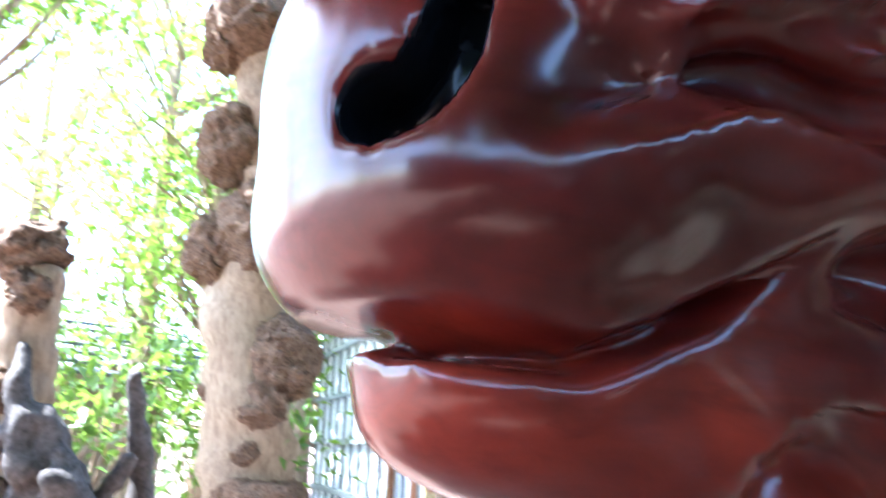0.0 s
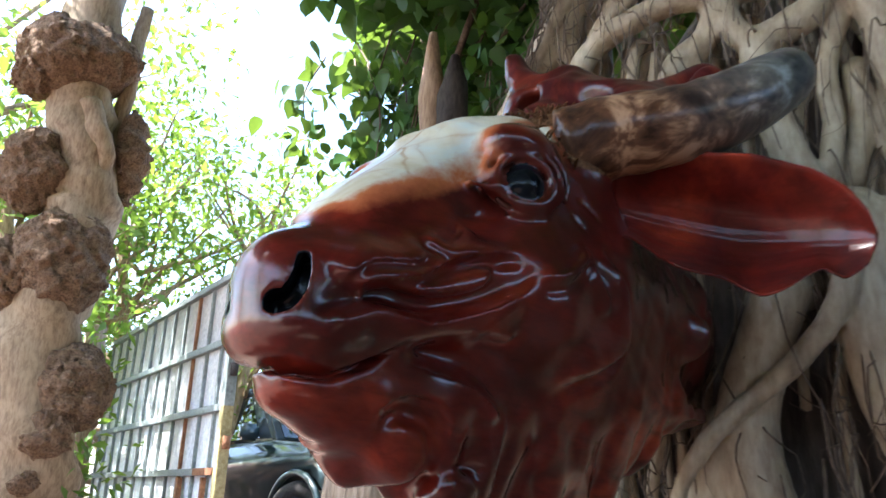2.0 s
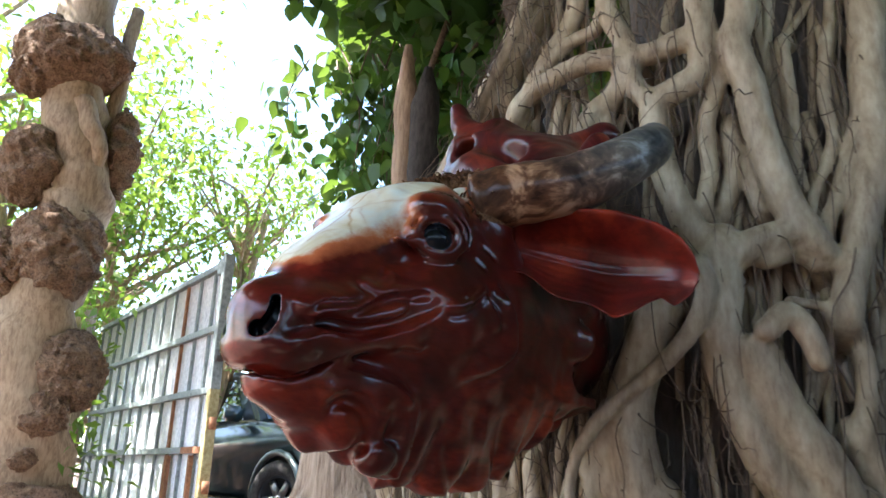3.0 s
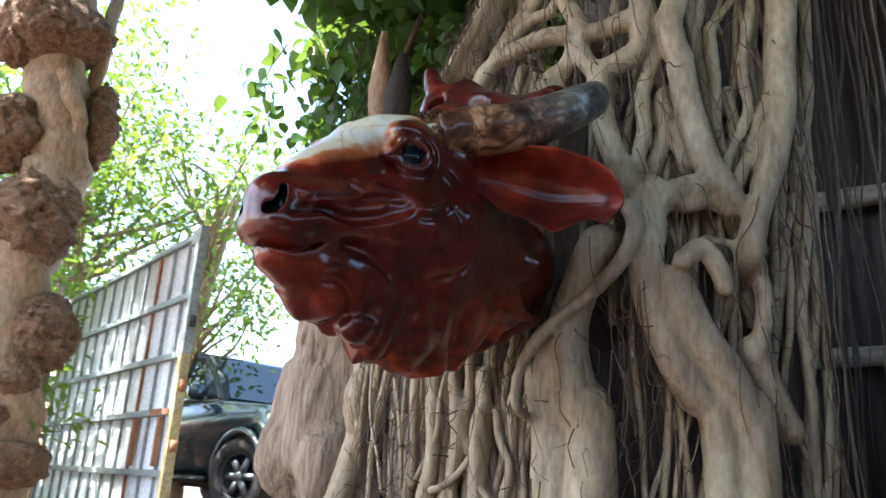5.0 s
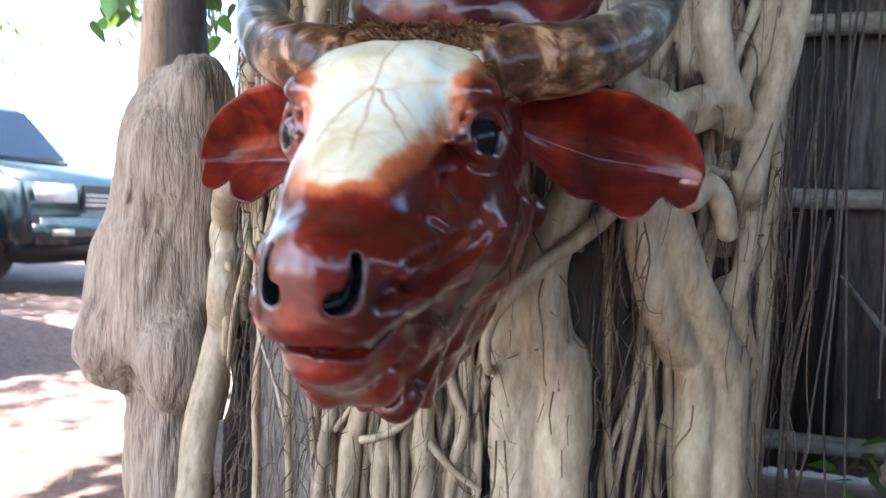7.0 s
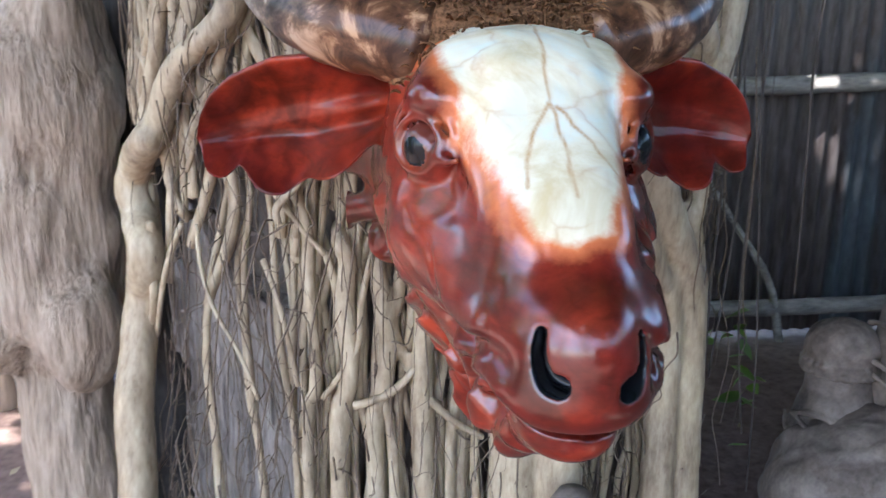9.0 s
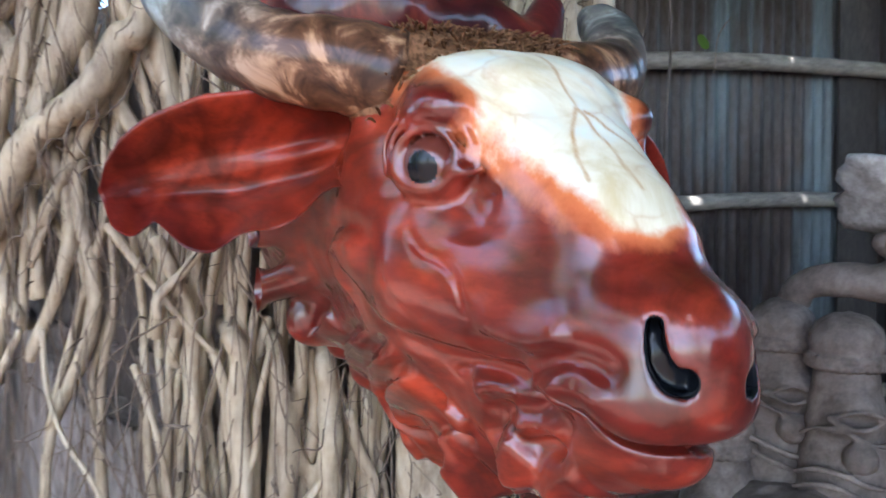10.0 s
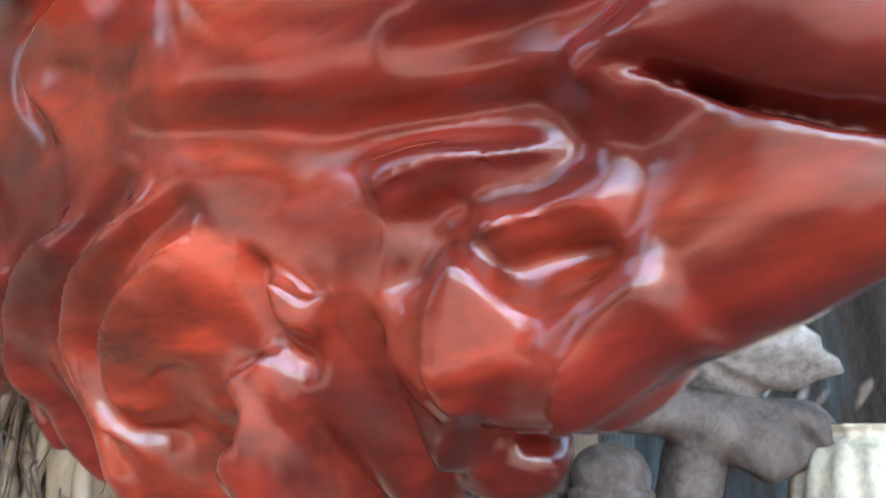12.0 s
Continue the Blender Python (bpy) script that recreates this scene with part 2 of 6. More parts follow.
def carve(fn, lo, hi, h, smooth=2):
    """Corners and quads of the surface where fn (points -> distances) is zero."""
    lo, hi = np.asarray(lo, float), np.asarray(hi, float)
    nb = np.ceil((hi - lo) / (4 * h)).astype(int)
    ax = [lo[i] + 4 * h * (np.arange(nb[i]) + 0.375) for i in range(3)]
    g = np.stack(np.meshgrid(*ax, indexing="ij"), -1).reshape(-1, 3)
    coarse = np.concatenate([fn(c) for c in np.array_split(g, max(1, len(g) // 24000))]).reshape(nb)
    vol = np.where(coarse < 0, -1.0, 1.0).astype(np.float32).repeat(4, 0).repeat(4, 1).repeat(4, 2)
    near = (np.abs(coarse) < 4 * h * 2.4).repeat(4, 0).repeat(4, 1).repeat(4, 2)
    idx = np.argwhere(near)
    key = idx // 24
    idx = idx[np.lexsort((key[:, 0], key[:, 1], key[:, 2]))]
    for s in range(0, len(idx), 24000):
        part_idx = idx[s:s + 24000]
        vol[tuple(part_idx.T)] = fn(lo + h * part_idx)
    neg = vol < 0
    n = np.array(vol.shape) - 1
    cnt = np.zeros(n, np.int8)
    cor = [(i, j, k) for i in (0, 1) for j in (0, 1) for k in (0, 1)]
    for i, j, k in cor:
        cnt += neg[i:n[0] + i, j:n[1] + j, k:n[2] + k]
    act = (cnt > 0) & (cnt < 8)
    cell = np.argwhere(act)
    vid = np.full(n, -1, np.int32)
    vid[act] = np.arange(len(cell))
    pos, num = np.zeros((len(cell), 3)), np.zeros((len(cell), 1))
    for a in cor:
        for axis in range(3):
            if a[axis]:
                continue
            b = list(a)
            b[axis] = 1
            ia, ib = cell + a, cell + b
            da, db = vol[tuple(ia.T)], vol[tuple(ib.T)]
            x = (da < 0) != (db < 0)
            t = np.where(x, da / np.where(x, da - db, 1), 0)
            e = np.zeros((len(cell), 3)) + a
            e[:, axis] += t
            pos += np.where(x[:, None], e, 0)
            num += x[:, None]
    v = lo + h * (cell + pos / num)
    quads = []
    for axis in range(3):
        o1, o2 = (axis + 1) % 3, (axis + 2) % 3
        sl0, sl1 = [slice(None)] * 3, [slice(None)] * 3
        sl0[axis], sl1[axis] = slice(0, -1), slice(1, None)
        e = np.argwhere(neg[tuple(sl0)] != neg[tuple(sl1)])
        e = e[(e[:, o1] > 0) & (e[:, o2] > 0) & (e[:, o1] < n[o1]) & (e[:, o2] < n[o2])]
        f = neg[tuple(e.T)]
        q = []
        for d1, d2 in ((1, 1), (0, 1), (0, 0), (1, 0)):
            c = e.copy()
            c[:, o1] -= d1
            c[:, o2] -= d2
            q.append(vid[tuple(c.T)])
        q = np.stack(q, 1)
        q[~f] = q[~f][:, ::-1]
        quads.append(q)
    quads = np.vstack(quads)
    quads = quads[(quads >= 0).all(1)]
    for _ in range(smooth):
        acc, w = np.zeros_like(v), np.zeros(len(v))
        for a, b in ((0, 1), (1, 2), (2, 3), (3, 0)):
            np.add.at(acc, quads[:, a], v[quads[:, b]])
            np.add.at(acc, quads[:, b], v[quads[:, a]])
            np.add.at(w, quads[:, a], 1)
            np.add.at(w, quads[:, b], 1)
        v = v * 0.5 + 0.5 * acc / w[:, None]
    return v, quads


def wobble(p, scale, seed=0):
    """Smooth pseudo-noise, -1 to 1, at points."""
    g = np.random.RandomState(seed)
    out = np.zeros(len(p))
    for i in range(5):
        d = g.normal(size=3)
        d /= np.linalg.norm(d)
        e = g.normal(size=3)
        f = scale * (0.7 + 0.35 * i)
        out += np.sin(p @ d * f + 1.7 * np.sin(p @ e * f * 0.6 + g.rand() * 6.28) + g.rand() * 6.28) / (1 + 0.4 * i)
    return out / 3.0


def mark(me, name, values):
    me.attributes.new(name, "FLOAT", "POINT").data.foreach_set("value", np.asarray(values, np.float32))


def leaf_cloud(name, centres, size, mat, parent=None, seed=0, droop=0.4, label="", heart=False):
    """Many small folded leaves in one mesh."""
    g = np.random.RandomState(seed)
    c = np.asarray(centres, float)
    n = len(c)
    yaw = g.rand(n) * 6.283
    pitch = -droop + g.normal(size=n) * 0.5
    roll = g.normal(size=n) * 0.5
    s = size * (0.6 + 0.7 * g.rand(n))
    if heart:
        shape = np.array([(0, 0, 0), (0.3, -0.42, 0.05), (0.3, 0.42, 0.05), (0.62, -0.34, 0.04), (0.62, 0.34, 0.04), (1.08, 0, -0.14), (0.45, 0, -0.06), (0.05, -0.3, 0.03), (0.05, 0.3, 0.03)])
        tri = np.array([(0, 7, 6), (7, 1, 6), (1, 3, 6), (3, 5, 6), (5, 4, 6), (4, 2, 6), (2, 8, 6), (8, 0, 6)])
    else:
        shape = np.array([(0, 0, 0), (0.4, -0.22, 0.05), (0.45, 0, -0.03), (0.4, 0.22, 0.05), (1, 0, -0.1)])
        tri = np.array([(0, 1, 2), (1, 4, 2), (4, 3, 2), (3, 0, 2)])
    sh = shape[None] * s[:, None, None]
    cr, sr = np.cos(roll), np.sin(roll)
    y, z = sh[..., 1] * cr[:, None] - sh[..., 2] * sr[:, None], sh[..., 1] * sr[:, None] + sh[..., 2] * cr[:, None]
    cp, sp = np.cos(pitch), np.sin(pitch)
    x, z = sh[..., 0] * cp[:, None] - z * sp[:, None], sh[..., 0] * sp[:, None] + z * cp[:, None]
    cy, sy = np.cos(yaw), np.sin(yaw)
    x, y = x * cy[:, None] - y * sy[:, None], x * sy[:, None] + y * cy[:, None]
    v = (np.stack([x, y, z], -1) + c[:, None]).reshape(-1, 3)
    f = (tri[None] + (np.arange(n) * len(shape))[:, None, None]).reshape(-1, 3)
    return part(name, raw_mesh(name, v, f), mat, parent, label)


def leaf_material(name, c0, c1, glow=0.35):
    m = material(name, 0.45, spec=0.4)
    n = Nodes(m)
    geo = n.add("NewGeometry")
    col = n.ramp(geo.outputs["Random Per Island"], (0.0, c0), (1.0, c1))
    col = n.mix(n.math("MULTIPLY", n.noise(n.coord(), 1.5, 3), 0.5), col, c0)
    n.base(col)
    tr = n.add("BsdfTranslucent")
    n.link(n.mix(0.5, col, (0.35, 0.5, 0.05), "MIX"), tr.inputs["Color"])
    mx = n.add("MixShader")
    mx.inputs[0].default_value = glow
    n.link(n.b.outputs[0], mx.inputs[1])
    n.link(tr.outputs[0], mx.inputs[2])
    n.link(mx.outputs[0], n.t.nodes["Material Output"].inputs["Surface"])
    return m

# ---- the ground ----
soil = two_tone("soil", (0.075, 0.042, 0.029), (0.13, 0.076, 0.055), (0.185, 0.122, 0.095), fine=25, coarse=1.2, rough=0.95, bump=0.5, dist=0.02)


def ground_z(x, y):
    """The yard rises gently towards the gate."""
    d = np.clip((np.asarray(y) - np.asarray(x) * 0.8 - 2.2) / 4.5, 0, 1)
    return 0.20 * d * d * (3 - 2 * d)


def ground_sheet():
    n = 120
    r = np.concatenate([[0], np.geomspace(0.3, 400, n)])
    a = np.linspace(0, 2 * np.pi, 97)[:-1]
    x, y = r[:, None] * np.cos(a), r[:, None] * np.sin(a) + 1.0
    p = np.stack([x, y, np.zeros_like(x)], -1).reshape(-1, 3)
    p[:, 2] = ground_z(p[:, 0], p[:, 1]) + 0.025 * wobble(p, 1.1, 4) * np.clip(np.hypot(p[:, 0], p[:, 1]) / 2, 0, 1) - 0.01
    i, j = np.meshgrid(np.arange(n), np.arange(96), indexing="ij")
    k = (j + 1) % 96
    q = np.stack([i * 96 + j, (i + 1) * 96 + j, (i + 1) * 96 + k, i * 96 + k], -1).reshape(-1, 4)
    return tagged(part("ground", raw_mesh("ground", p, q), soil), "dry red-brown bare soil ground with scattered litter", "ground", kind="structure")


ground_sheet()

# ---- the carved bull's head ----
HEAD = pose(0, 0, 1.164)
red_wood, nodes, wood = polished_wood("red_lacquered_wood", (0.034, 0.0048, 0.0045), (0.135, 0.013, 0.008), (0.36, 0.044, 0.016))


def finish_head_material(n, wood):
    """Onyx-pale forehead with rusty cracks, banded horns, black eyes and nostrils, brown tuft."""
    v = n.coord()
    cells = n.add("TexVoronoi")
    cells.feature = "DISTANCE_TO_EDGE"
    cells.inputs["Scale"].default_value = 11.0
    jit = n.add("VectorMath")
    jit.operation = "MULTIPLY_ADD"
    nz = n.add("TexNoise")
    nz.inputs["Scale"].default_value, nz.inputs["Detail"].default_value = 16.0, 4.0
    n.link(v, nz.inputs["Vector"])
    n.link(nz.outputs["Color"], jit.inputs[0])
    jit.inputs[1].default_value = (0.05, 0.05, 0.05)
    n.link(v, jit.inputs[2])
    n.link(jit.outputs[0], cells.inputs["Vector"])
    crack = n.ramp(cells.outputs["Distance"], (0.0, (1, 1, 1)), (0.035, (0.25, 0.25, 0.25)), (0.08, (0, 0, 0)))
    crack = n.math("MULTIPLY", crack, n.ramp(n.noise(v, 14, 2), (0.42, (0.05, 0.05, 0.05)), (0.58, (0.85, 0.85, 0.85))))
    pale = n.ramp(n.noise(v, 12, 5, 0.6, 0.8), (0.3, (0.54, 0.43, 0.25)), (0.48, (0.68, 0.61, 0.45)), (0.65, (0.64, 0.67, 0.59)))
    pale = n.mix(n.math("MULTIPLY", crack, 0.5), pale, (0.40, 0.20, 0.08))
    pale = n.mix(n.math("MULTIPLY", n.attr("crack"), n.ramp(n.noise(v, 40, 4), (0.3, (0.45, 0.45, 0.45)), (0.6, (1, 1, 1)))), pale, (0.40, 0.22, 0.09))
    edge = n.math("ADD", n.attr("patch"), n.math("MULTIPLY", n.math("SUBTRACT", n.noise(v, 30, 6, 0.7), 0.5), 0.55))
    rim = n.ramp(edge, (0.12, (0, 0, 0)), (0.5, (1, 1, 1)))
    full = n.ramp(edge, (0.5, (0, 0, 0)), (0.74, (1, 1, 1)))
    col = n.mix(rim, wood, (0.50, 0.14, 0.05))
    col = n.mix(full, col, pale)
    hn = n.noise(n.coord((6, 6, 6)), 3.2, 5, 0.6, 0.6)
    grey = n.ramp(hn, (0.3, (0.02, 0.02, 0.02)), (0.45, (0.075, 0.078, 0.075)), (0.55, (0.14, 0.135, 0.115)), (0.68, (0.33, 0.36, 0.35)))
    h = n.attr("horn")
    root = n.ramp(hn, (0.38, (0.03, 0.014, 0.009)), (0.52, (0.11, 0.05, 0.026)), (0.64, (0.40, 0.23, 0.13)))
    grey = n.mix(n.ramp(h, (0.52, (1, 1, 1)), (0.76, (0, 0, 0))), grey, root)
    col = n.mix(n.ramp(h, (0.2, (0, 0, 0)), (0.3, (1, 1, 1))), col, grey)
    fur = n.ramp(n.noise(n.coord((1, 1, 1)), 130, 4, 0.7), (0.35, (0.05, 0.025, 0.012)), (0.6, (0.20, 0.10, 0.05)))
    hair = n.attr("hair")
    hm = n.ramp(n.math("ADD", hair, n.math("MULTIPLY", n.math("SUBTRACT", n.noise(v, 60, 4), 0.5), 0.5)), (0.45, (0, 0, 0)), (0.55, (1, 1, 1)))
    col = n.mix(hm, col, fur)
    black = n.ramp(n.attr("black"), (0.45, (0, 0, 0)), (0.55, (1, 1, 1)))
    col = n.mix(n.attr("iris"), col, (0.10, 0.022, 0.014))
    col = n.mix(black, col, (0.006, 0.007, 0.009))
    n.base(col)
    n.set("Coat Weight", n.mix(n.math("MAXIMUM", hm, n.math("MAXIMUM", n.math("MULTIPLY", n.math("GREATER_THAN", h, 0.25), 0.65), n.math("MULTIPLY", n.attr("ear"), 0.6))), n.mix(black, n.mix(full, (1.0,) * 3, (0.4,) * 3), (0.3,) * 3), (0.0,) * 3))
    n.set("Roughness", n.mix(hm, n.mix(black, (0.34,) * 3, (0.16,) * 3), (0.9,) * 3))
    n.bump(n.math("ADD", n.math("MULTIPLY", n.noise(v, 26, 4), 0.35), n.math("MULTIPLY", hm, n.noise(n.coord(), 160, 3))), 0.25, 0.006)


finish_head_material(nodes, wood)

EYE_C = np.array((0.107, 0.003, 0.0))


def nostril(p):
    """Distance from the comma-shaped nostrils, seen square to the side of the nose."""
    best = np.full(len(p), 9.0)
    path = spline([(0.036, -0.234, -0.129), (0.0395, -0.239, -0.143), (0.0375, -0.242, -0.156), (0.033, -0.248, -0.166), (0.027, -0.254, -0.168)], 14)
    r = np.interp(np.linspace(0, 1, 14), [0, 0.3, 0.6, 1], [0.0050, 0.0066, 0.0082, 0.0096])
    for s in (1, -1):
        n = np.array((s * 0.62, -0.78, 0.05)) / np.linalg.norm((0.62, -0.78, 0.05))
        q = p - (p @ n)[:, None] * n
        c = path * (s, 1, 1) - (0, 0, 0.005 if s > 0 else 0)
        c = c - (c @ n)[:, None] * n
        for i in range(13):
            a, ab = c[i], c[i + 1] - c[i]
            t = np.clip((q - a) @ ab / (ab @ ab), 0, 1)
            d = np.linalg.norm(q - a - t[:, None] * ab, axis=1) - (r[i] + (r[i + 1] - r[i]) * t)
            best = np.minimum(best, np.where((p[:, 0] * s > 0.008) & (p[:, 1] < -0.19), d, 9.0))
    return best


# carved folds of the skin: the run of each, its height, and its width on the steep and on the gentle side
CHEEK_LEFT = [
    ([(0.062, -0.22, -0.153), (0.065, -0.211, -0.141), (0.068, -0.198, -0.13), (0.073, -0.183, -0.125), (0.081, -0.151, -0.119), (0.086, -0.128, -0.106)], 0.005, 0.004, 0.014),
    ([(0.067, -0.207, -0.158), (0.071, -0.2, -0.149), (0.078, -0.179, -0.142), (0.087, -0.143, -0.131), (0.092, -0.115, -0.113), (0.099, -0.086, -0.099), (0.112, -0.058, -0.097)], 0.006, 0.0035, 0.012),
    ([(0.067, -0.207, -0.166), (0.072, -0.197, -0.156), (0.08, -0.177, -0.149), (0.087, -0.143, -0.146), (0.094, -0.113, -0.141), (0.103, -0.087, -0.133), (0.111, -0.07, -0.121), (0.113, -0.06, -0.101)], 0.0065, 0.004, 0.014),
    ([(0.137, -0.009, -0.107), (0.123, -0.034, -0.126), (0.112, -0.053, -0.142), (0.102, -0.073, -0.151), (0.089, -0.097, -0.161), (0.084, -0.128, -0.17), (0.082, -0.16, -0.171), (0.076, -0.184, -0.169), (0.069, -0.2, -0.174), (0.067, -0.217, -0.183), (0.062, -0.226, -0.195)], 0.007, 0.005, 0.016),
    ([(0.088, -0.061, -0.174), (0.096, -0.052, -0.168), (0.1, -0.036, -0.168), (0.105, -0.021, -0.168), (0.115, -0.016, -0.158)], 0.0035, 0.003, 0.012),
    ([(0.08, -0.134, -0.091), (0.086, -0.123, -0.099), (0.092, -0.109, -0.104), (0.102, -0.076, -0.096), (0.126, -0.021, -0.08)], 0.004, 0.0035, 0.009),
    ([(0.087, -0.067, -0.063), (0.093, -0.089, -0.087), (0.092, -0.109, -0.104)], 0.0035, 0.003, 0.007),
]
CHEEK_LEFT_DEEP = [
    ([(0.074, -0.193, -0.166), (0.082, -0.168, -0.161), (0.087, -0.132, -0.16), (0.096, -0.093, -0.151), (0.113, -0.055, -0.138), (0.128, -0.027, -0.117), (0.134, -0.011, -0.097)], -0.008, 0.007, 0.007),
    ([(0.068, -0.203, -0.142), (0.075, -0.184, -0.134), (0.083, -0.153, -0.128), (0.089, -0.123, -0.113)], -0.0045, 0.006, 0.006),
    ([(0.116, -0.055, -0.126), (0.115, -0.057, -0.109), (0.12, -0.041, -0.097), (0.129, -0.023, -0.096)], -0.004, 0.006, 0.006),
    ([(0.137, -0.007, -0.101), (0.146, 0.01, -0.101), (0.152, 0.027, -0.092), (0.153, 0.044, -0.079), (0.152, 0.063, -0.061)], -0.005, 0.003, 0.004),
    ([(0.081, -0.079, -0.05), (0.084, -0.049, -0.044), (0.096, -0.027, -0.04), (0.112, -0.022, -0.029)], -0.005, 0.0028, 0.004),
    ([(0.084, -0.041, -0.022), (0.092, -0.034, -0.022), (0.108, -0.031, -0.021), (0.116, -0.024, -0.004)], -0.005, 0.0028, 0.004),
    ([(0.138, 0.085, 0.01), (0.145, 0.103, 0.002), (0.151, 0.119, -0.011)], -0.005, 0.003, 0.004),
    ([(0.139, 0.068, -0.016), (0.144, 0.077, -0.025), (0.149, 0.09, -0.032)], -0.005, 0.003, 0.004),
]
JAW_LEFT = [
    ([(0.137, -0.007, -0.106), (0.145, 0.011, -0.105), (0.153, 0.031, -0.097), (0.154, 0.049, -0.082), (0.153, 0.086, -0.059)], 0.005, 0.004, 0.008),
    ([(0.149, 0.119, -0.122), (0.154, 0.107, -0.102), (0.155, 0.086, -0.084), (0.154, 0.077, -0.071)], 0.005, 0.004, 0.012),
    ([(0.107, 0.071, -0.2), (0.123, 0.112, -0.184), (0.135, 0.159, -0.163), (0.143, 0.178, -0.137), (0.153, 0.16, -0.104), (0.158, 0.133, -0.072), (0.155, 0.103, -0.057)], 0.008, 0.006, 0.03),
    ([(0.074, 0.01, -0.243), (0.077, -0.021, -0.226), (0.072, -0.053, -0.214), (0.056, -0.087, -0.207), (0.063, -0.155, -0.204)], 0.005, 0.006, 0.02),
    ([(0.045, -0.154, -0.256), (0.047, -0.13, -0.236), (0.05, -0.097, -0.231), (0.06, -0.069, -0.245), (0.051, -0.044, -0.276)], 0.008, 0.006, 0.02),
]
BEARD_LEFT = [
    ([(0.066, -0.037, -0.245), (0.046, -0.038, -0.284), (0.05, -0.041, -0.323)], 0.004, 0.008, 0.022),
    ([(0.077, 0.012, -0.236), (0.059, 0.022, -0.28), (0.019, 0.051, -0.341)], 0.003, 0.008, 0.02),
    ([(0.096, 0.076, -0.22), (0.078, 0.118, -0.263), (0.045, 0.107, -0.301), (0.025, 0.121, -0.357)], 0.003, 0.008, 0.02),
    ([(0.103, 0.156, -0.231), (0.069, 0.198, -0.286), (0.021, 0.241, -0.355)], 0.003, 0.008, 0.018),
    ([(0.11, 0.246, -0.223), (0.083, 0.268, -0.272), (0.045, 0.299, -0.332)], 0.003, 0.008, 0.018),
    ([(0.077, -0.02, -0.227), (0.065, -0.001, -0.261), (0.052, 0.01, -0.297), (0.053, -0.036, -0.321)], 0.003, 0.008, 0.014),
]
CHEEK_RIGHT = [
    ([(-0.107, -0.073, -0.14), (-0.09, -0.12, -0.152), (-0.085, -0.156, -0.151), (-0.075, -0.188, -0.141)], 0.004, 0.006, 0.016),
    ([(-0.064, -0.226, -0.187), (-0.069, -0.2, -0.177), (-0.077, -0.177, -0.176), (-0.078, -0.156, -0.185), (-0.075, -0.149, -0.192)], 0.005, 0.006, 0.014),
    ([(-0.155, 0.066, -0.08), (-0.158, 0.164, -0.073), (-0.152, 0.215, -0.096), (-0.141, 0.166, -0.144)], 0.005, 0.006, 0.03),
]
CHEEK_RIGHT_DEEP = [
    ([(-0.137, 0.009, -0.06), (-0.13, -0.014, -0.083), (-0.12, -0.036, -0.091), (-0.114, -0.058, -0.105), (-0.112, -0.067, -0.128), (-0.109, -0.069, -0.138)], -0.004, 0.004, 0.005),
    ([(-0.103, -0.057, -0.158), (-0.093, -0.075, -0.164), (-0.085, -0.101, -0.166), (-0.086, -0.144, -0.162)], -0.004, 0.009, 0.009),
    ([(-0.073, -0.148, -0.195), (-0.066, -0.083, -0.189), (-0.091, -0.019, -0.185), (-0.113, 0.024, -0.177), (-0.135, 0.11, -0.161)], -0.008, 0.014, 0.014),
    ([(-0.154, 0.043, -0.082), (-0.149, 0.028, -0.122), (-0.136, 0.012, -0.143), (-0.127, 0.001, -0.15)], -0.0018, 0.002, 0.003),
    ([(-0.118, -0.022, 0.028), (-0.109, -0.023, 0.012), (-0.104, -0.041, -0.006), (-0.093, -0.06, -0.012)], -0.004, 0.0025, 0.003),
    ([(-0.094, -0.036, -0.021), (-0.083, -0.048, -0.029), (-0.079, -0.079, -0.033)], -0.004, 0.003, 0.004),
]
BEARD_RIGHT = [
    ([(-0.1, 0.062, -0.208), (-0.102, 0.106, -0.222), (-0.097, 0.153, -0.242), (-0.083, 0.189, -0.267), (-0.065, 0.191, -0.291), (-0.052, 0.151, -0.299)], 0.013, 0.005, 0.026),
    ([(-0.117, 0.086, -0.189), (-0.117, 0.139, -0.204), (-0.11, 0.19, -0.223), (-0.097, 0.225, -0.248), (-0.084, 0.226, -0.273), (-0.068, 0.215, -0.303), (-0.049, 0.191, -0.328)], 0.011, 0.005, 0.022),
    ([(-0.125, 0.171, -0.189), (-0.12, 0.251, -0.199), (-0.11, 0.297, -0.22), (-0.092, 0.334, -0.253), (-0.066, 0.347, -0.286)], 0.01, 0.005, 0.02),
    ([(-0.129, 0.325, -0.17), (-0.127, 0.365, -0.193), (-0.087, 0.486, -0.231)], 0.009, 0.005, 0.018),
    ([(-0.067, 0.084, -0.28), (-0.059, 0.077, -0.308), (-0.027, 0.14, -0.339)], 0.009, 0.005, 0.024),
    ([(-0.077, 0.03, -0.236), (-0.075, 0.037, -0.245), (-0.066, 0.035, -0.26), (-0.056, 0.018, -0.268)], 0.007, 0.005, 0.02),
]
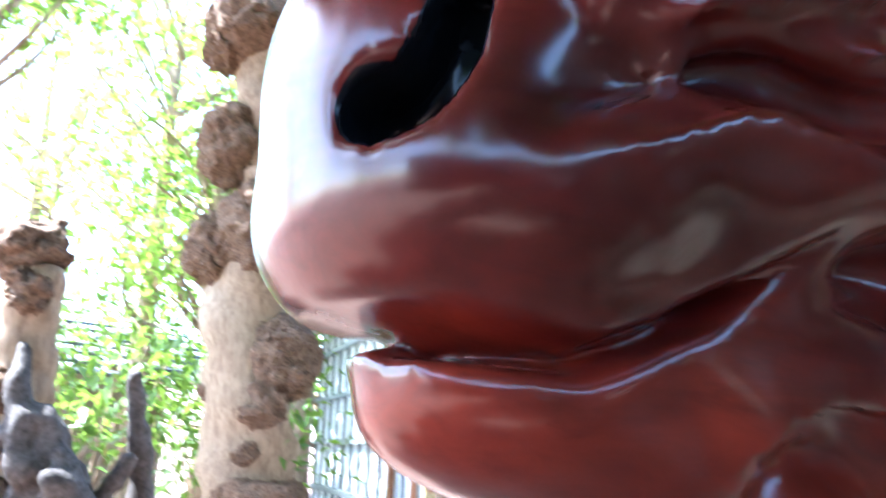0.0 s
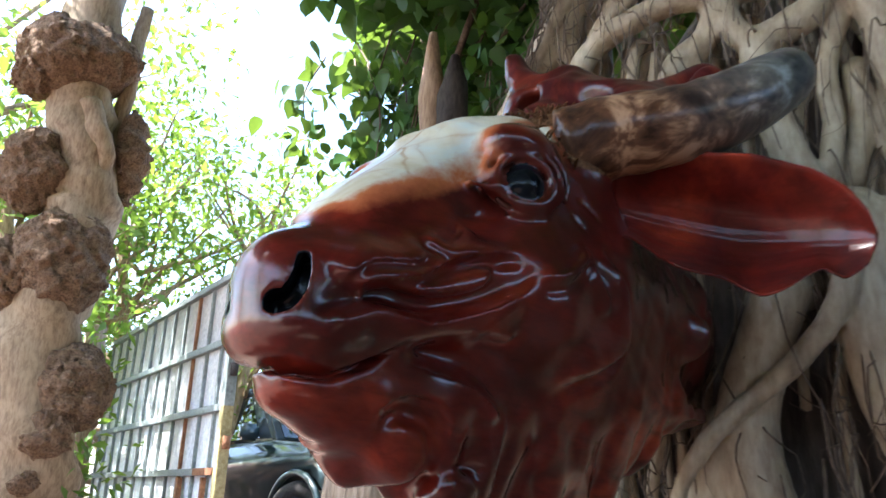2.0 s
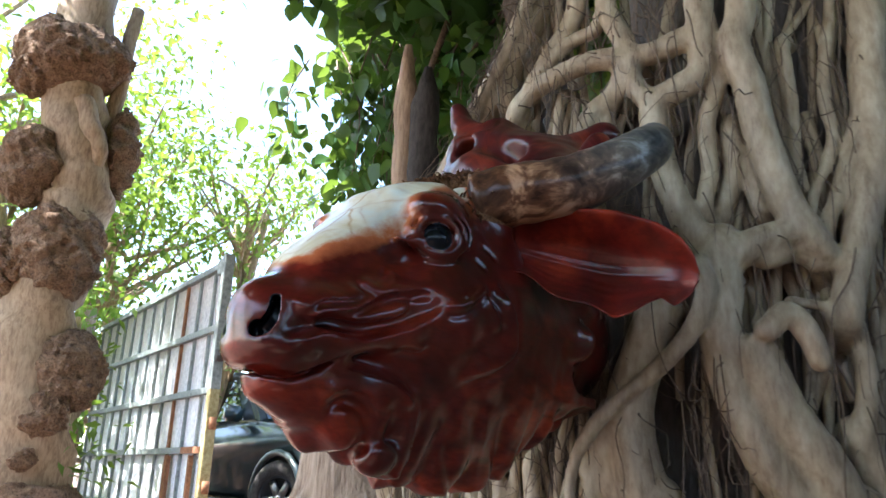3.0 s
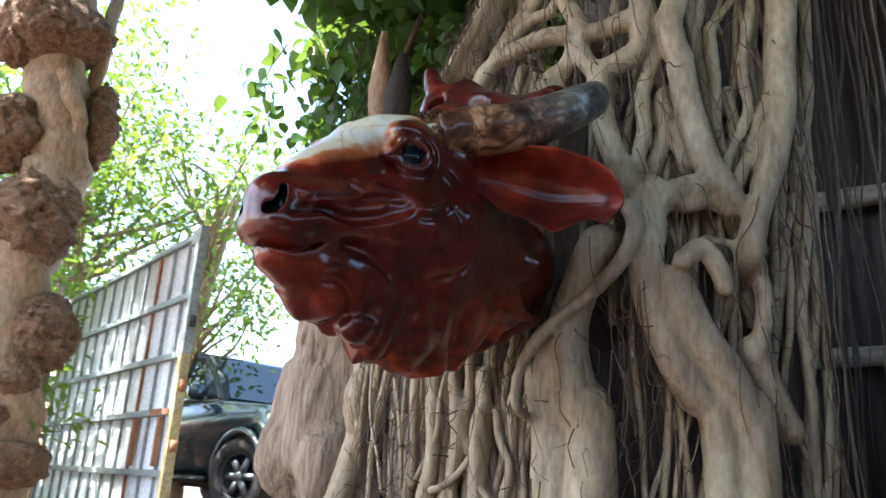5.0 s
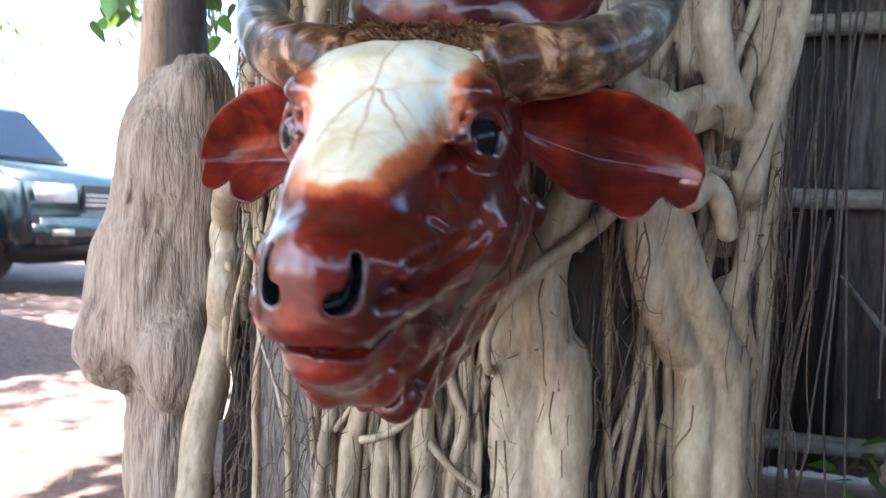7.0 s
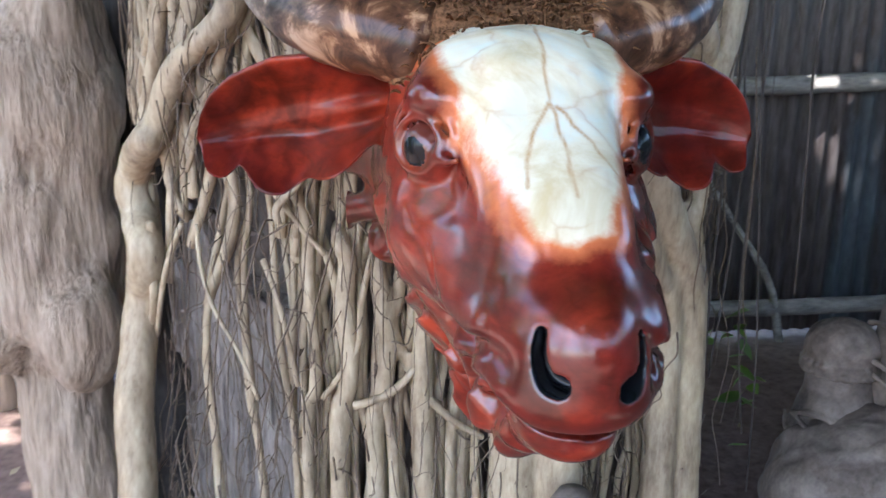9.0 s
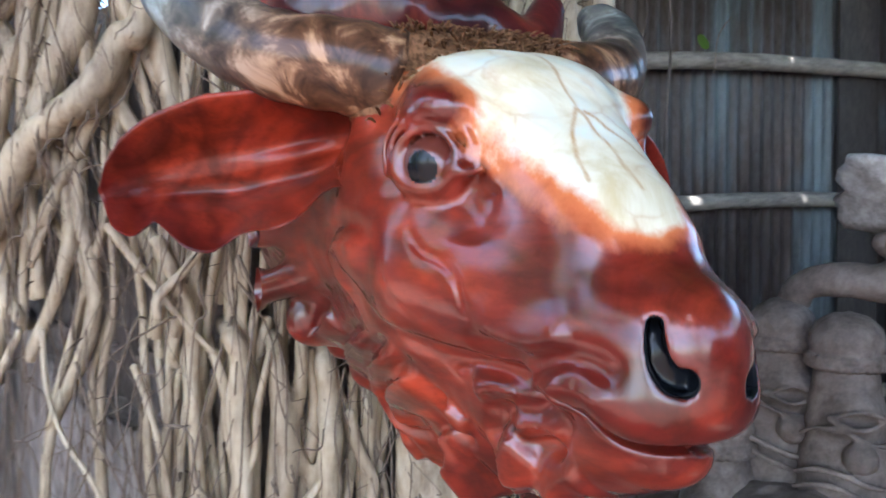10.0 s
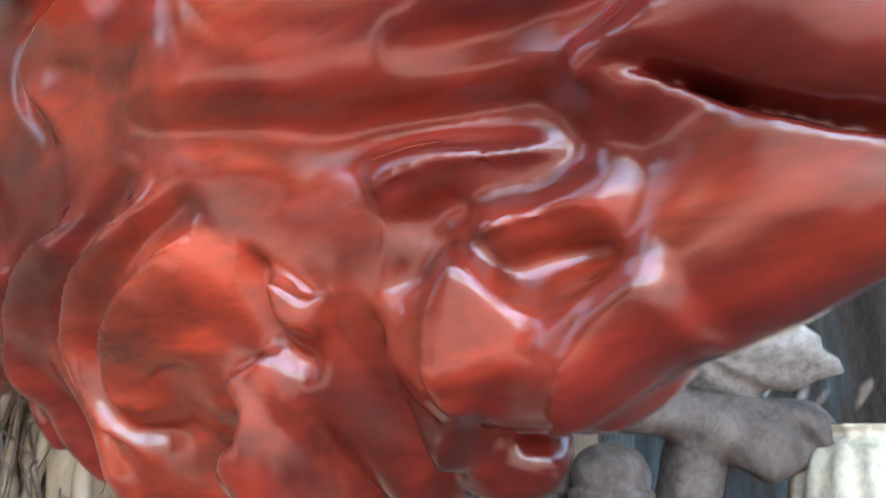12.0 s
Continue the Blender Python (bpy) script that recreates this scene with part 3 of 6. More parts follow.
BEARD_RIGHT_FRONT = [
    ([(-0.067, -0.027, -0.252), (-0.059, -0.029, -0.27), (-0.051, -0.024, -0.284), (-0.047, -0.043, -0.298), (-0.036, -0.053, -0.309)], 0.005, 0.005, 0.018),
    ([(-0.06, -0.076, -0.239), (-0.061, -0.06, -0.255), (-0.055, -0.048, -0.277), (-0.046, -0.047, -0.297)], 0.008, 0.006, 0.026),
    ([(-0.078, -0.03, -0.218), (-0.075, -0.047, -0.21), (-0.068, -0.067, -0.206), (-0.056, -0.089, -0.205), (-0.041, -0.114, -0.207)], 0.007, 0.006, 0.014),
    ([(-0.06, -0.074, -0.24), (-0.054, -0.091, -0.234), (-0.045, -0.114, -0.231), (-0.048, -0.142, -0.238)], 0.007, 0.006, 0.014),
    ([(-0.045, -0.152, -0.256), (-0.044, -0.135, -0.262), (-0.046, -0.115, -0.276), (-0.041, -0.101, -0.296), (-0.013, -0.085, -0.311)], 0.005, 0.008, 0.03),
]


def head_field(p):
    f = Field(p)
    # skull, bridge, muzzle
    f.ball((0, 0.13, 0.01), (0.138, 0.15, 0.120), 0.02)
    f.rod((-0.112, 0.155, 0.102), (0.112, 0.155, 0.102), 0.045, 0.045, 0.04)
    f.rod((-0.085, 0.135, 0.128), (0.085, 0.135, 0.128), 0.030, 0.030, 0.02)
    f.rod((-0.066, 0.045, 0.068), (0.066, 0.045, 0.068), 0.048, 0.048, 0.04)
    f.rod((0, 0.02, 0.0), (0, -0.10, -0.085), 0.090, 0.068, 0.04)
    f.rod((0, -0.10, -0.085), (0, -0.185, -0.150), 0.068, 0.058, 0.03)
    f.ball((0, -0.203, -0.158), (0.062, 0.060, 0.064), 0.025)
    f.ball((0, -0.212, -0.190), (0.065, 0.050, 0.036), 0.02)
    f.rod((-0.035, 0.0, 0.042), (-0.026, -0.15, -0.082), 0.045, 0.032, 0.04)
    f.rod((0.035, 0.0, 0.042), (0.026, -0.15, -0.082), 0.045, 0.032, 0.04)
    # lower jaw and throat
    f.ball((0, -0.174, -0.236), (0.046, 0.060, 0.030), 0.012)
    f.ball((0, -0.178, -0.216), (0.052, 0.054, 0.028), 0.012)
    f.ball((0, -0.232, -0.145), (0.032, 0.030, 0.036), 0.02)
    f.rod((0, -0.145, -0.224), (0, -0.02, -0.215), 0.034, 0.058, 0.03)
    f.rod((0, -0.02, -0.20), (0, 0.12, -0.14), 0.068, 0.11, 0.05)
    for s in (1, -1):
        f.ball((s * 0.072, 0.085, -0.085), (0.080, 0.115, 0.108), 0.03)
        f.ball((s * 0.100, 0.015, 0.048), (0.036, 0.055, 0.032), 0.025)
        f.ball((s * 0.052, -0.150, -0.170), (0.028, 0.045, 0.036), 0.02)
    # neck, flaring into a wavy collar against the tree
    f.rod((0, 0.20, -0.05), (-0.03, 0.58, -0.04), 0.155, 0.165, 0.06)
    f.ball((0, 0.24, -0.17), (0.115, 0.25, 0.13), 0.06)
    for k in range(13):
        a = radians(-175 + 14.5 * k * 1.9)
        wave = 0.5 + 0.5 * math.sin(k * 2.4)
        c = np.array((-0.055 + (0.165 + 0.03 * wave) * math.cos(a), 0.485 + 0.06 * math.cos(k * 1.7), -0.055 + (0.165 + 0.02 * wave) * math.sin(a)))
        f.rod((-0.03 + 0.12 * math.cos(a), 0.36, -0.05 + 0.13 * math.sin(a)), c, 0.022, 0.026, 0.03)
        f.ball(c, (0.034, 0.022, 0.034), 0.015)
    # loose skin of the throat: a ruffled sheet with a scalloped hem
    def dewlap(q):
        x, y, z = q.T
        hem = np.interp(y, [-0.115, -0.085, -0.02, 0.045, 0.105, 0.175, 0.245, 0.315, 0.38, 0.44, 0.50], [-0.235, -0.262, -0.312, -0.334, -0.345, -0.352, -0.345, -0.322, -0.288, -0.245, -0.20])
        ph = 36 * y + 16 * (z + 0.3) * np.where(x > 0, 1, -1) + 1.2 * np.sin(17 * y) + np.where(x > 0, 0.9, 0.0)
        lobe = np.abs(np.sin(ph))
        hem = hem - 0.020 * np.abs(np.sin(46 * y + 1.2 * np.sin(17 * y) + 0.4))
        deep = np.clip((-0.20 - z) / (-0.20 - hem), 0, 1.3)
        mid = 0.020 * np.sin(46 * y + 0.8) * deep ** 2
        t = np.interp(deep, [0, 0.5, 0.85, 1.0, 1.3], [0.078, 0.056, 0.034, 0.018, 0.0]) + (np.where(x > 0, 0.018, 0.012) * (lobe - 0.45)) * np.clip(deep * 2.0 - 0.08, 0, 1)
        t = t * np.interp(y, [-0.115, -0.10, -0.08, -0.05, 0.1, 0.5], [0.05, 0.35, 0.6, 0.8, 1.1, 1.5])
        d = np.maximum(np.abs(x - mid) - t, (hem - z))
        return np.maximum(d, np.maximum(-0.112 - y, z + 0.18)) * 0.75
    f.put(dewlap, (-0.16, -0.12, -0.40), (0.16, 0.50, -0.18), 0.03)
    f.ball((0, -0.138, -0.250), (0.044, 0.050, 0.030), 0.02)
    f.rod((0, -0.142, -0.248), (0, -0.075, -0.268), 0.024, 0.042, 0.014)
    for s in (1, -1):
        f.ball((s * 0.030, -0.078, -0.270), (0.022, 0.042, 0.034), 0.03)
    f.ball((0.030, -0.020, -0.318), (0.026, 0.034, 0.024), 0.012)
    # folds of the cheek, from the mouth and nostril back to the eye and jaw
    for s in (1, -1):
        f.rod((s * 0.034, -0.165, -0.142), (s * 0.066, 0.04, -0.105), 0.040, 0.082, 0.03)
    # folds of the cheeks, jaw and beard
    for s, groups in ((1, (CHEEK_LEFT, CHEEK_LEFT_DEEP, JAW_LEFT, BEARD_LEFT)), (-1, (CHEEK_RIGHT, CHEEK_RIGHT_DEEP, BEARD_RIGHT, BEARD_RIGHT_FRONT))):
        out = np.array((s * 0.94, -0.25, -0.22))
        for group in groups:
            for run, high, sharp, soft in group:
                f.fold(run, min((2.1 if high > 0 else 1.45) * high, 0.0165), sharp * (1.3 if high > 0 else 1), soft * (1.35 if high > 0 else 1), out)
    # eye sockets, lids and balls
    for s in (1, -1):
        n = np.array((s * 0.80, -0.58, 0.1))
        n /= np.linalg.norm(n)
        c = EYE_C * (s, 1, 1)
        u = np.cross(n, (0, 0, 1))
        u /= np.linalg.norm(u)
        w = np.cross(u, n)
        f.ball(c + n * 0.030, 0.030, 0.012, cut=True)
        f.ball(c, 0.0285, 0.003)
        for rad, r, dz, lift in ((0.031, 0.0062, 0.0, 0.015), (0.042, 0.0050, 0.005, 0.010), (0.053, 0.0044, 0.009, 0.003)):
            top = [c + n * (lift + 0.006 * math.sin(a)) + rad * (math.cos(a) * u * 1.1 + (math.sin(a) * 0.92) * w) + dz * w for a in np.linspace(-0.35, math.pi + 0.35, 9)]
            f.cord(top, r, r, 0.006, n=24)
        low = [c + n * 0.015 + 0.031 * (math.cos(a) * u * 1.1 + math.sin(a) * 0.9 * w) for a in np.linspace(math.pi - 0.2, 2 * math.pi + 0.2, 9)]
        f.cord(low, 0.0056, 0.0056, 0.006, n=24)
        low = [c + n * 0.008 + 0.040 * (math.cos(a) * u * 1.1 + math.sin(a) * 0.9 * w) for a in np.linspace(math.pi + 0.1, 2 * math.pi - 0.3, 8)]
        f.cord(low, 0.0034, 0.0034, 0.008, n=20)
        f.cord([(s * 0.104, -0.026, -0.008), (s * 0.096, -0.045, -0.012), (s * 0.088, -0.062, -0.010)], 0.006, 0.004, 0.010)
    # mouth: a slit running back from the lip, curling up at its corners
    x, y, z = p.T
    line = np.where(x > 0, np.interp(y, [-0.29, -0.238, -0.222, -0.20, -0.182, -0.166, -0.150, -0.138], [-0.219, -0.220, -0.225, -0.227, -0.220, -0.212, -0.199, -0.187]),
                    np.interp(y, [-0.29, -0.246, -0.224, -0.207, -0.188, -0.174, -0.160, -0.148], [-0.219, -0.219, -0.221, -0.218, -0.209, -0.200, -0.193, -0.190]))
    deep = np.interp(y, [-0.25, -0.19, -0.155, -0.142], [0.012, 0.015, 0.012, 0.0])
    f.d = (f.d + deep * np.exp(-((z - line) / np.where(x > 0, 0.0036, 0.0028)) ** 2)).astype(np.float32)
    f.cord([(-0.066, -0.152, -0.196), (-0.076, -0.143, -0.184), (-0.077, -0.136, -0.190)], 0.004, 0.003, 0.010)
    f.d = np.maximum(f.d, -np.maximum(nostril(p), -(f.d + 0.024))).astype(np.float32)
    # the small unevenness of hand work
    f.d += (0.0016 * wobble(p, 60, 3) + 0.0022 * wobble(p, 26, 9)) * np.clip((p[:, 1] + 0.16) / 0.1, 0.1, 1)
    return f.d


def ear_arrays(s):
    nu, nv = 56, 48
    u, v = np.linspace(0, 1, nu), np.linspace(-1, 1, nv)
    U, V = np.meshgrid(u, v, indexing="ij")
    mid = spline([(0.140, 0.175, 0.038), (0.20, 0.20, 0.034), (0.285, 0.25, 0.014), (0.36, 0.285, -0.006), (0.412, 0.305, -0.022)], nu)
    wid = np.interp(u, [0, 0.12, 0.3, 0.5, 0.7, 0.85, 0.95, 1.0], [0.050, 0.052, 0.072, 0.086, 0.078, 0.060, 0.036, 0.006])
    low = np.interp(u, [0, 0.1, 0.25, 0.42, 0.55, 0.64, 0.70, 0.76, 0.84, 1.0], [1.0, 1.0, 1.15, 1.12, 1.20, 0.98, 0.82, 0.72, 0.95, 1.0])[:, None]
    torn = np.where(V < 0, low * (1 + 0.09 * np.sin(U * 22 + 0.6) * np.abs(V) ** 2), 1.0)
    up, fwd = np.array((0.12, 0.10, 0.98)), np.array((0.35, -0.93, 0.05))
    cup = (0.105 if s > 0 else 0.14) * np.sin(np.pi * np.clip(U * 0.85 + 0.14, 0, 1))
    prof = spline([(-1, 0.06), (-0.6, -0.34), (-0.15, -0.60), (0.3, -0.52), (0.62, -0.20), (0.84, 0.06), (0.94, 0.08), (1, -0.08)], 60)
    dish = np.interp(V, prof[:, 0], prof[:, 1])
    inner = np.exp(-((V + 0.25) / 0.48) ** 2)
    ridge = (0.002 if s > 0 else 0.019) * np.sin(V * 9 + 2.0 * U + 0.8 * np.sin(U * 7)) * inner * np.clip(U * 4, 0, 1) * np.clip(1.2 - 1.35 * U, 0, 1)
    ridge += 0.0010 * np.sin(V * 34 + 3 * np.sin(U * 5)) * inner * np.clip(U * 4, 0, 1) * np.clip(1.1 - U, 0, 1)
    curl = 0.014 * np.sin(U * 22 + 0.5) * np.clip(-V, 0, 1) ** 2
    front = mid[:, None] + (wid[:, None] * V * torn)[..., None] * up + (cup * dish + ridge + curl)[..., None] * fwd
    thick = 0.006 + 0.014 * (1 - V ** 2) * (1 - U * 0.6) + 0.005 * np.clip(V, 0, 1) ** 3 * (1 - V ** 12)
    back = front - thick[..., None] * fwd
    a = np.concatenate([front.reshape(-1, 3), back.reshape(-1, 3)]) * (s, 1, 1)
    k = np.arange(nu * nv).reshape(nu, nv)
    q = np.stack([k[:-1, :-1], k[1:, :-1], k[1:, 1:], k[:-1, 1:]], -1).reshape(-1, 4)
    o = nu * nv
    rim = []
    for line in (k[:, 0], k[:, -1][::-1], k[-1], k[0][::-1]):
        rim.append(np.stack([line[:-1], line[:-1] + o, line[1:] + o, line[1:]], -1))
    q = np.vstack([q, q[:, ::-1] + o, *rim])
    return a, q if s > 0 else q[:, ::-1]


def horn_arrays(s):
    mid = spline([(0.095, 0.14, 0.104), (0.15, 0.165, 0.120), (0.215, 0.21, 0.136), (0.27, 0.26, 0.168), (0.31, 0.315, 0.212), (0.328, 0.36, 0.248), (0.318, 0.405, 0.285)], 48) * (s, 1, 1)
    t = np.linspace(0, 1, 48)
    r = np.interp(t, [0, 0.2, 0.5, 0.8, 0.93, 1], [0.054, 0.053, 0.049, 0.041, 0.034, 0.018]) * (1 + 0.02 * np.sin(t * 60) * (t < 0.5))
    v, q, c = tube_arrays(mid, r, 28)
    cap = np.concatenate([c, c[:, -1:]], 1)
    return v, np.vstack([q, cap]), t


def bull_head():
    v, q = carve(head_field, (-0.21, -0.30, -0.42), (0.21, 0.66, 0.17), 0.0027, 4)
    tp = v
    zones = {"patch": [], "black": [], "horn": [], "hair": [], "iris": [], "crack": [], "ear": []}
    x, y, z = tp.T
    # pale blaze: broad over the brow, narrowing to the bridge of the nose
    run = np.interp(y, [-0.205, -0.196, -0.187, -0.147, -0.10, -0.06, -0.007, 0.09], [0.003, 0.018, 0.034, 0.052, 0.067, 0.078, 0.098, 0.106])
    pat = np.clip((run - np.abs(x)) / 0.045 + 0.55, 0, 1) * np.clip((y + 0.212) / 0.03, 0, 1)
    pat *= np.clip((z - np.interp(y, [-0.2, -0.166, -0.11, -0.04, 0.0, 0.05], [-0.090, -0.072, -0.045, 0.0, 0.028, 0.035])) / 0.016 + 0.5, 0, 1)
    top = np.clip((y - 0.098 + 0.006 * np.sin(x * 60)) / 0.010, 0, 1) * (z > 0.06)
    top = np.maximum(top, np.clip((y - 0.085) / 0.01, 0, 1) * (z > 0.126))
    pat *= 1 - top
    zones["patch"].append(pat)
    zones["hair"].append(top * np.clip((0.16 - np.abs(x)) / 0.02, 0, 1) * np.clip((0.20 - y) / 0.02, 0, 1))
    nos = nostril(tp)
    pupil, ball = np.zeros(len(tp), bool), np.zeros(len(tp), bool)
    for s in (1, -1):
        n = np.array((s * 0.80, -0.58, 0.1))
        n /= np.linalg.norm(n)
        rel = tp - EYE_C * (s, 1, 1)
        here = (np.abs(np.linalg.norm(rel, axis=1) - 0.0285) < 0.0024) & (rel @ n > 0.006)
        off = rel - (rel @ n)[:, None] * n - np.array((0.0, 0.0, -0.001 if s > 0 else -0.009))
        pupil |= here & (np.linalg.norm(off, axis=1) < (0.0225 if s > 0 else 0.0165))
        ball |= here
    zones["iris"].append(ball)
    # the forked crack of the blaze
    crack = np.full(len(tp), 9.0)
    for pts in ([(0.015, 0.09), (0.006, -0.01), (0.001, -0.072)], [(0.001, -0.072), (-0.024, -0.107), (-0.036, -0.150)], [(0.002, -0.074), (0.007, -0.116), (0.006, -0.163)], [(0.007, -0.077), (0.031, -0.104), (0.053, -0.125)], [(0.055, 0.09), (0.062, 0.04), (0.058, 0.0)]):
        line = spline(pts, 8) + 0.0015 * np.sin(np.arange(8) * 2.1)[:, None]
        for a, b in zip(line[:-1], line[1:]):
            ab = b - a
            t = np.clip((tp[:, :2] - a) @ ab / (ab @ ab), 0, 1)
            crack = np.minimum(crack, np.linalg.norm(tp[:, :2] - a - t[:, None] * ab, axis=1))
    zones["crack"].append(np.exp(-(crack / 0.0019) ** 2))
    zones["black"].append(np.maximum(np.clip(0.5 - (nos - 0.0014) / 0.002, 0, 1), pupil))
    zones["horn"].append(np.zeros(len(v)))
    zones["ear"].append(np.zeros(len(v)))
    vs, fs, base = [v], [q], len(v)
    for s in (1, -1):
        a, f = ear_arrays(s)
        vs.append(a), fs.append(f + base)
        base += len(a)
        for k in zones:
            zones[k].append(np.full(len(a), 1.0 if k == "ear" else 0.0))
        a, f, t = horn_arrays(s)
        vs.append(a), fs.append((f if s > 0 else f) + base)
        base += len(a)
        for k in zones:
            zones[k].append(np.zeros(len(a)))
        zones["horn"][-1] = np.concatenate([np.repeat(0.35 + 0.65 * t, 28), [0.35, 1.0]])
    me = raw_mesh("bull_head", np.vstack(vs), np.vstack(fs))
    for k, a in zones.items():
        mark(me, k, np.concatenate(a))
    ob = part("bull_head_carving", me, red_wood)
    ob.matrix_world = HEAD
    # coarse hair over the poll
    g = np.random.RandomState(5)
    poll = v[(v[:, 2] > 0.05) & (v[:, 1] > 0.075) & (v[:, 1] < 0.172) & (np.abs(v[:, 0]) < 0.162)]
    tufts = []
    for k in range(420):
        x0, y0 = g.uniform(-0.155, 0.155), g.uniform(0.082, 0.165)
        near = np.flatnonzero((np.abs(poll[:, 0] - x0) < 0.006) & (np.abs(poll[:, 1] - y0) < 0.006))
        if not len(near):
            continue
        a = poll[near[poll[near, 2].argmax()]]
        d = np.array((0.5 * x0 / 0.15 + 0.5 * g.normal(), -0.9 + 0.4 * g.normal(), 0.25 + 0.15 * g.rand()))
        d *= g.uniform(0.012, 0.024) / np.linalg.norm(d)
        tufts.append((np.array([a - d * 0.2, a + d * 0.4 + (0, 0, 0.002), a + d * 0.8, a + d * 1.1 - (0, 0, 0.004)]), [0.0016, 0.0020, 0.0013, 0.0004], 4, 0, 0))
    hair = tubes_mesh("poll_hair", tufts)
    mark(hair, "hair", np.ones(len(hair.vertices)))
    part("poll_hair", hair, red_wood, ob, "coarse brown hair")["kind"] = "stuff"
    return tagged(ob, "glossy red-brown carved wooden bull head with pale cracked blaze", "sculpture")


bull_head()

# ---- the fig tree with its net of roots ----
fig_bark = two_tone("fig_root_bark", (0.10, 0.055, 0.03), (0.30, 0.22, 0.135), (0.47, 0.40, 0.285), scale=(1.6, 1.6, 0.5), fine=40, coarse=6, rough=0.55, bump=0.5, amount=0.35)
# old bark darkened in colour to stand in for shade between the roots
old_bark = two_tone("old_trunk_bark", (0.025, 0.018, 0.014), (0.06, 0.046, 0.038), (0.13, 0.108, 0.094), scale=(1, 1, 0.22), fine=40, coarse=9, rough=0.9, bump=0.8, dist=0.02)
dark_fibre = two_tone("root_hair", (0.045, 0.03, 0.02), (0.10, 0.07, 0.05), (0.19, 0.145, 0.105), rough=0.9)
FIG = np.array((0.0, 1.17))


def bark_y(x, z, out=0.0):
    """The front of the trunk at x."""
    k = np.clip(np.asarray(x, float) / 0.70, -0.985, 0.985)
    return FIG[1] - (0.46 + out) * np.sqrt(1 - k ** 2)


fig = empty("fig_tree", pose(0, 1.17, 0), label="strangler fig with a net of pale aerial roots", category="tree")


def local(ob):
    ob.matrix_parent_inverse = Matrix.Translation((0, -1.17, 0))
    return ob


def fig_trunk():
    def field(p):
        lean = np.clip((p[:, 2] - 1.4) / 0.6, 0, 1)
        k = np.sqrt(((p[:, 0] - 0.36 * lean) / (0.62 - 0.28 * lean)) ** 2 + ((p[:, 1] - 1.17) / 0.34) ** 2)
        d = (k - 1) * 0.42
        d += 0.03 * wobble(p * (1, 1, 0.35), 14, 1) + 0.012 * wobble(p * (1, 1, 0.25), 45, 2) - 0.10 * np.clip(0.45 - p[:, 2], 0, 1)
        return d
    v, q = carve(field, (-0.95, 0.45, -0.03), (0.95, 1.75, 3.4), 0.016, 1)
    return local(part("trunk", raw_mesh("trunk", v, q), old_bark, fig, "grey furrowed old trunk"))


fig_trunk()
grey_bark = two_tone("grey_slab_bark", (0.045, 0.033, 0.027), (0.15, 0.122, 0.105), (0.28, 0.245, 0.22), scale=(1.5, 1.5, 0.2), fine=45, coarse=9, rough=0.9, bump=0.9, dist=0.02)


def bark_slab():
    """A weathered slab of the old trunk, bare between the roots."""
    def field(p):
        d = (np.sqrt((p[:, 0] / 0.66) ** 2 + ((p[:, 1] - 1.17) / 0.43) ** 2) - 1) * 0.44
        edge = np.maximum(np.abs(p[:, 0] + 0.44) - 0.22, p[:, 2] - 0.90 + 0.4 * (p[:, 0] + 0.44)) + 0.09 * wobble(p * (1, 0.2, 0.8), 10, 15) + 0.03 * wobble(p * (1, 0.2, 0.8), 34, 16)
        d = np.maximum(d + 0.020 * wobble(p * (1, 1, 0.22), 40, 12) + 0.011 * wobble(p * (1, 1, 0.2), 110, 13), edge * 0.6)
        hollow = (np.sqrt(((p[:, 0] + 0.45) / 0.16) ** 2 + ((p[:, 1] - 0.83) / 0.13) ** 2 + ((p[:, 2] - 0.85 + 0.6 * (p[:, 0] + 0.45)) / 0.09) ** 2) - 1) * 0.09 + 0.02 * wobble(p, 30, 17)
        return np.maximum(np.maximum(d, p[:, 1] - 1.17), -hollow)
    v, q = carve(field, (-0.80, 0.60, -0.03), (-0.2, 1.25, 1.1), 0.010, 1)
    return local(part("bark_slab", raw_mesh("bark_slab", v, q), grey_bark, fig, "bare grey furrowed bark"))


bark_slab()
roots_r = np.random.RandomState(11)


# each root: x, z and stand-off down its run; its radius at both ends
ROOTS_HIGH = [
    ([(0.344, 2.75, 0.09), (0.349, 1.882, 0.09), (0.351, 1.788, 0.09), (0.341, 1.714, 0.09), (0.29, 1.676, 0.09), (0.243, 1.639, 0.09), (0.247, 1.549, 0.09), (0.263, 1.461, 0.09), (0.295, 1.361, 0.09), (0.328, 1.304, 0.09), (0.348, 1.25, 0.09)], 0.0296, 0.0335),
    ([(0.068, 2.75, 0.08), (0.144, 1.934, 0.08), (0.184, 1.826, 0.08), (0.189, 1.745, 0.08), (0.208, 1.694, 0.08), (0.24, 1.651, 0.08)], 0.0259, 0.0253),
    ([(0.343, 1.818, 0.08), (0.252, 1.787, 0.08), (0.183, 1.786, 0.08), (0.095, 1.797, 0.08), (-0.001, 1.778, 0.08), (-0.072, 1.75, 0.08), (-0.109, 1.696, 0.08)], 0.0278, 0.0242),
    ([(0.181, 1.757, 0.06), (0.144, 1.702, 0.06), (0.091, 1.667, 0.06), (0.075, 1.615, 0.06)], 0.0263, 0.0244),
]
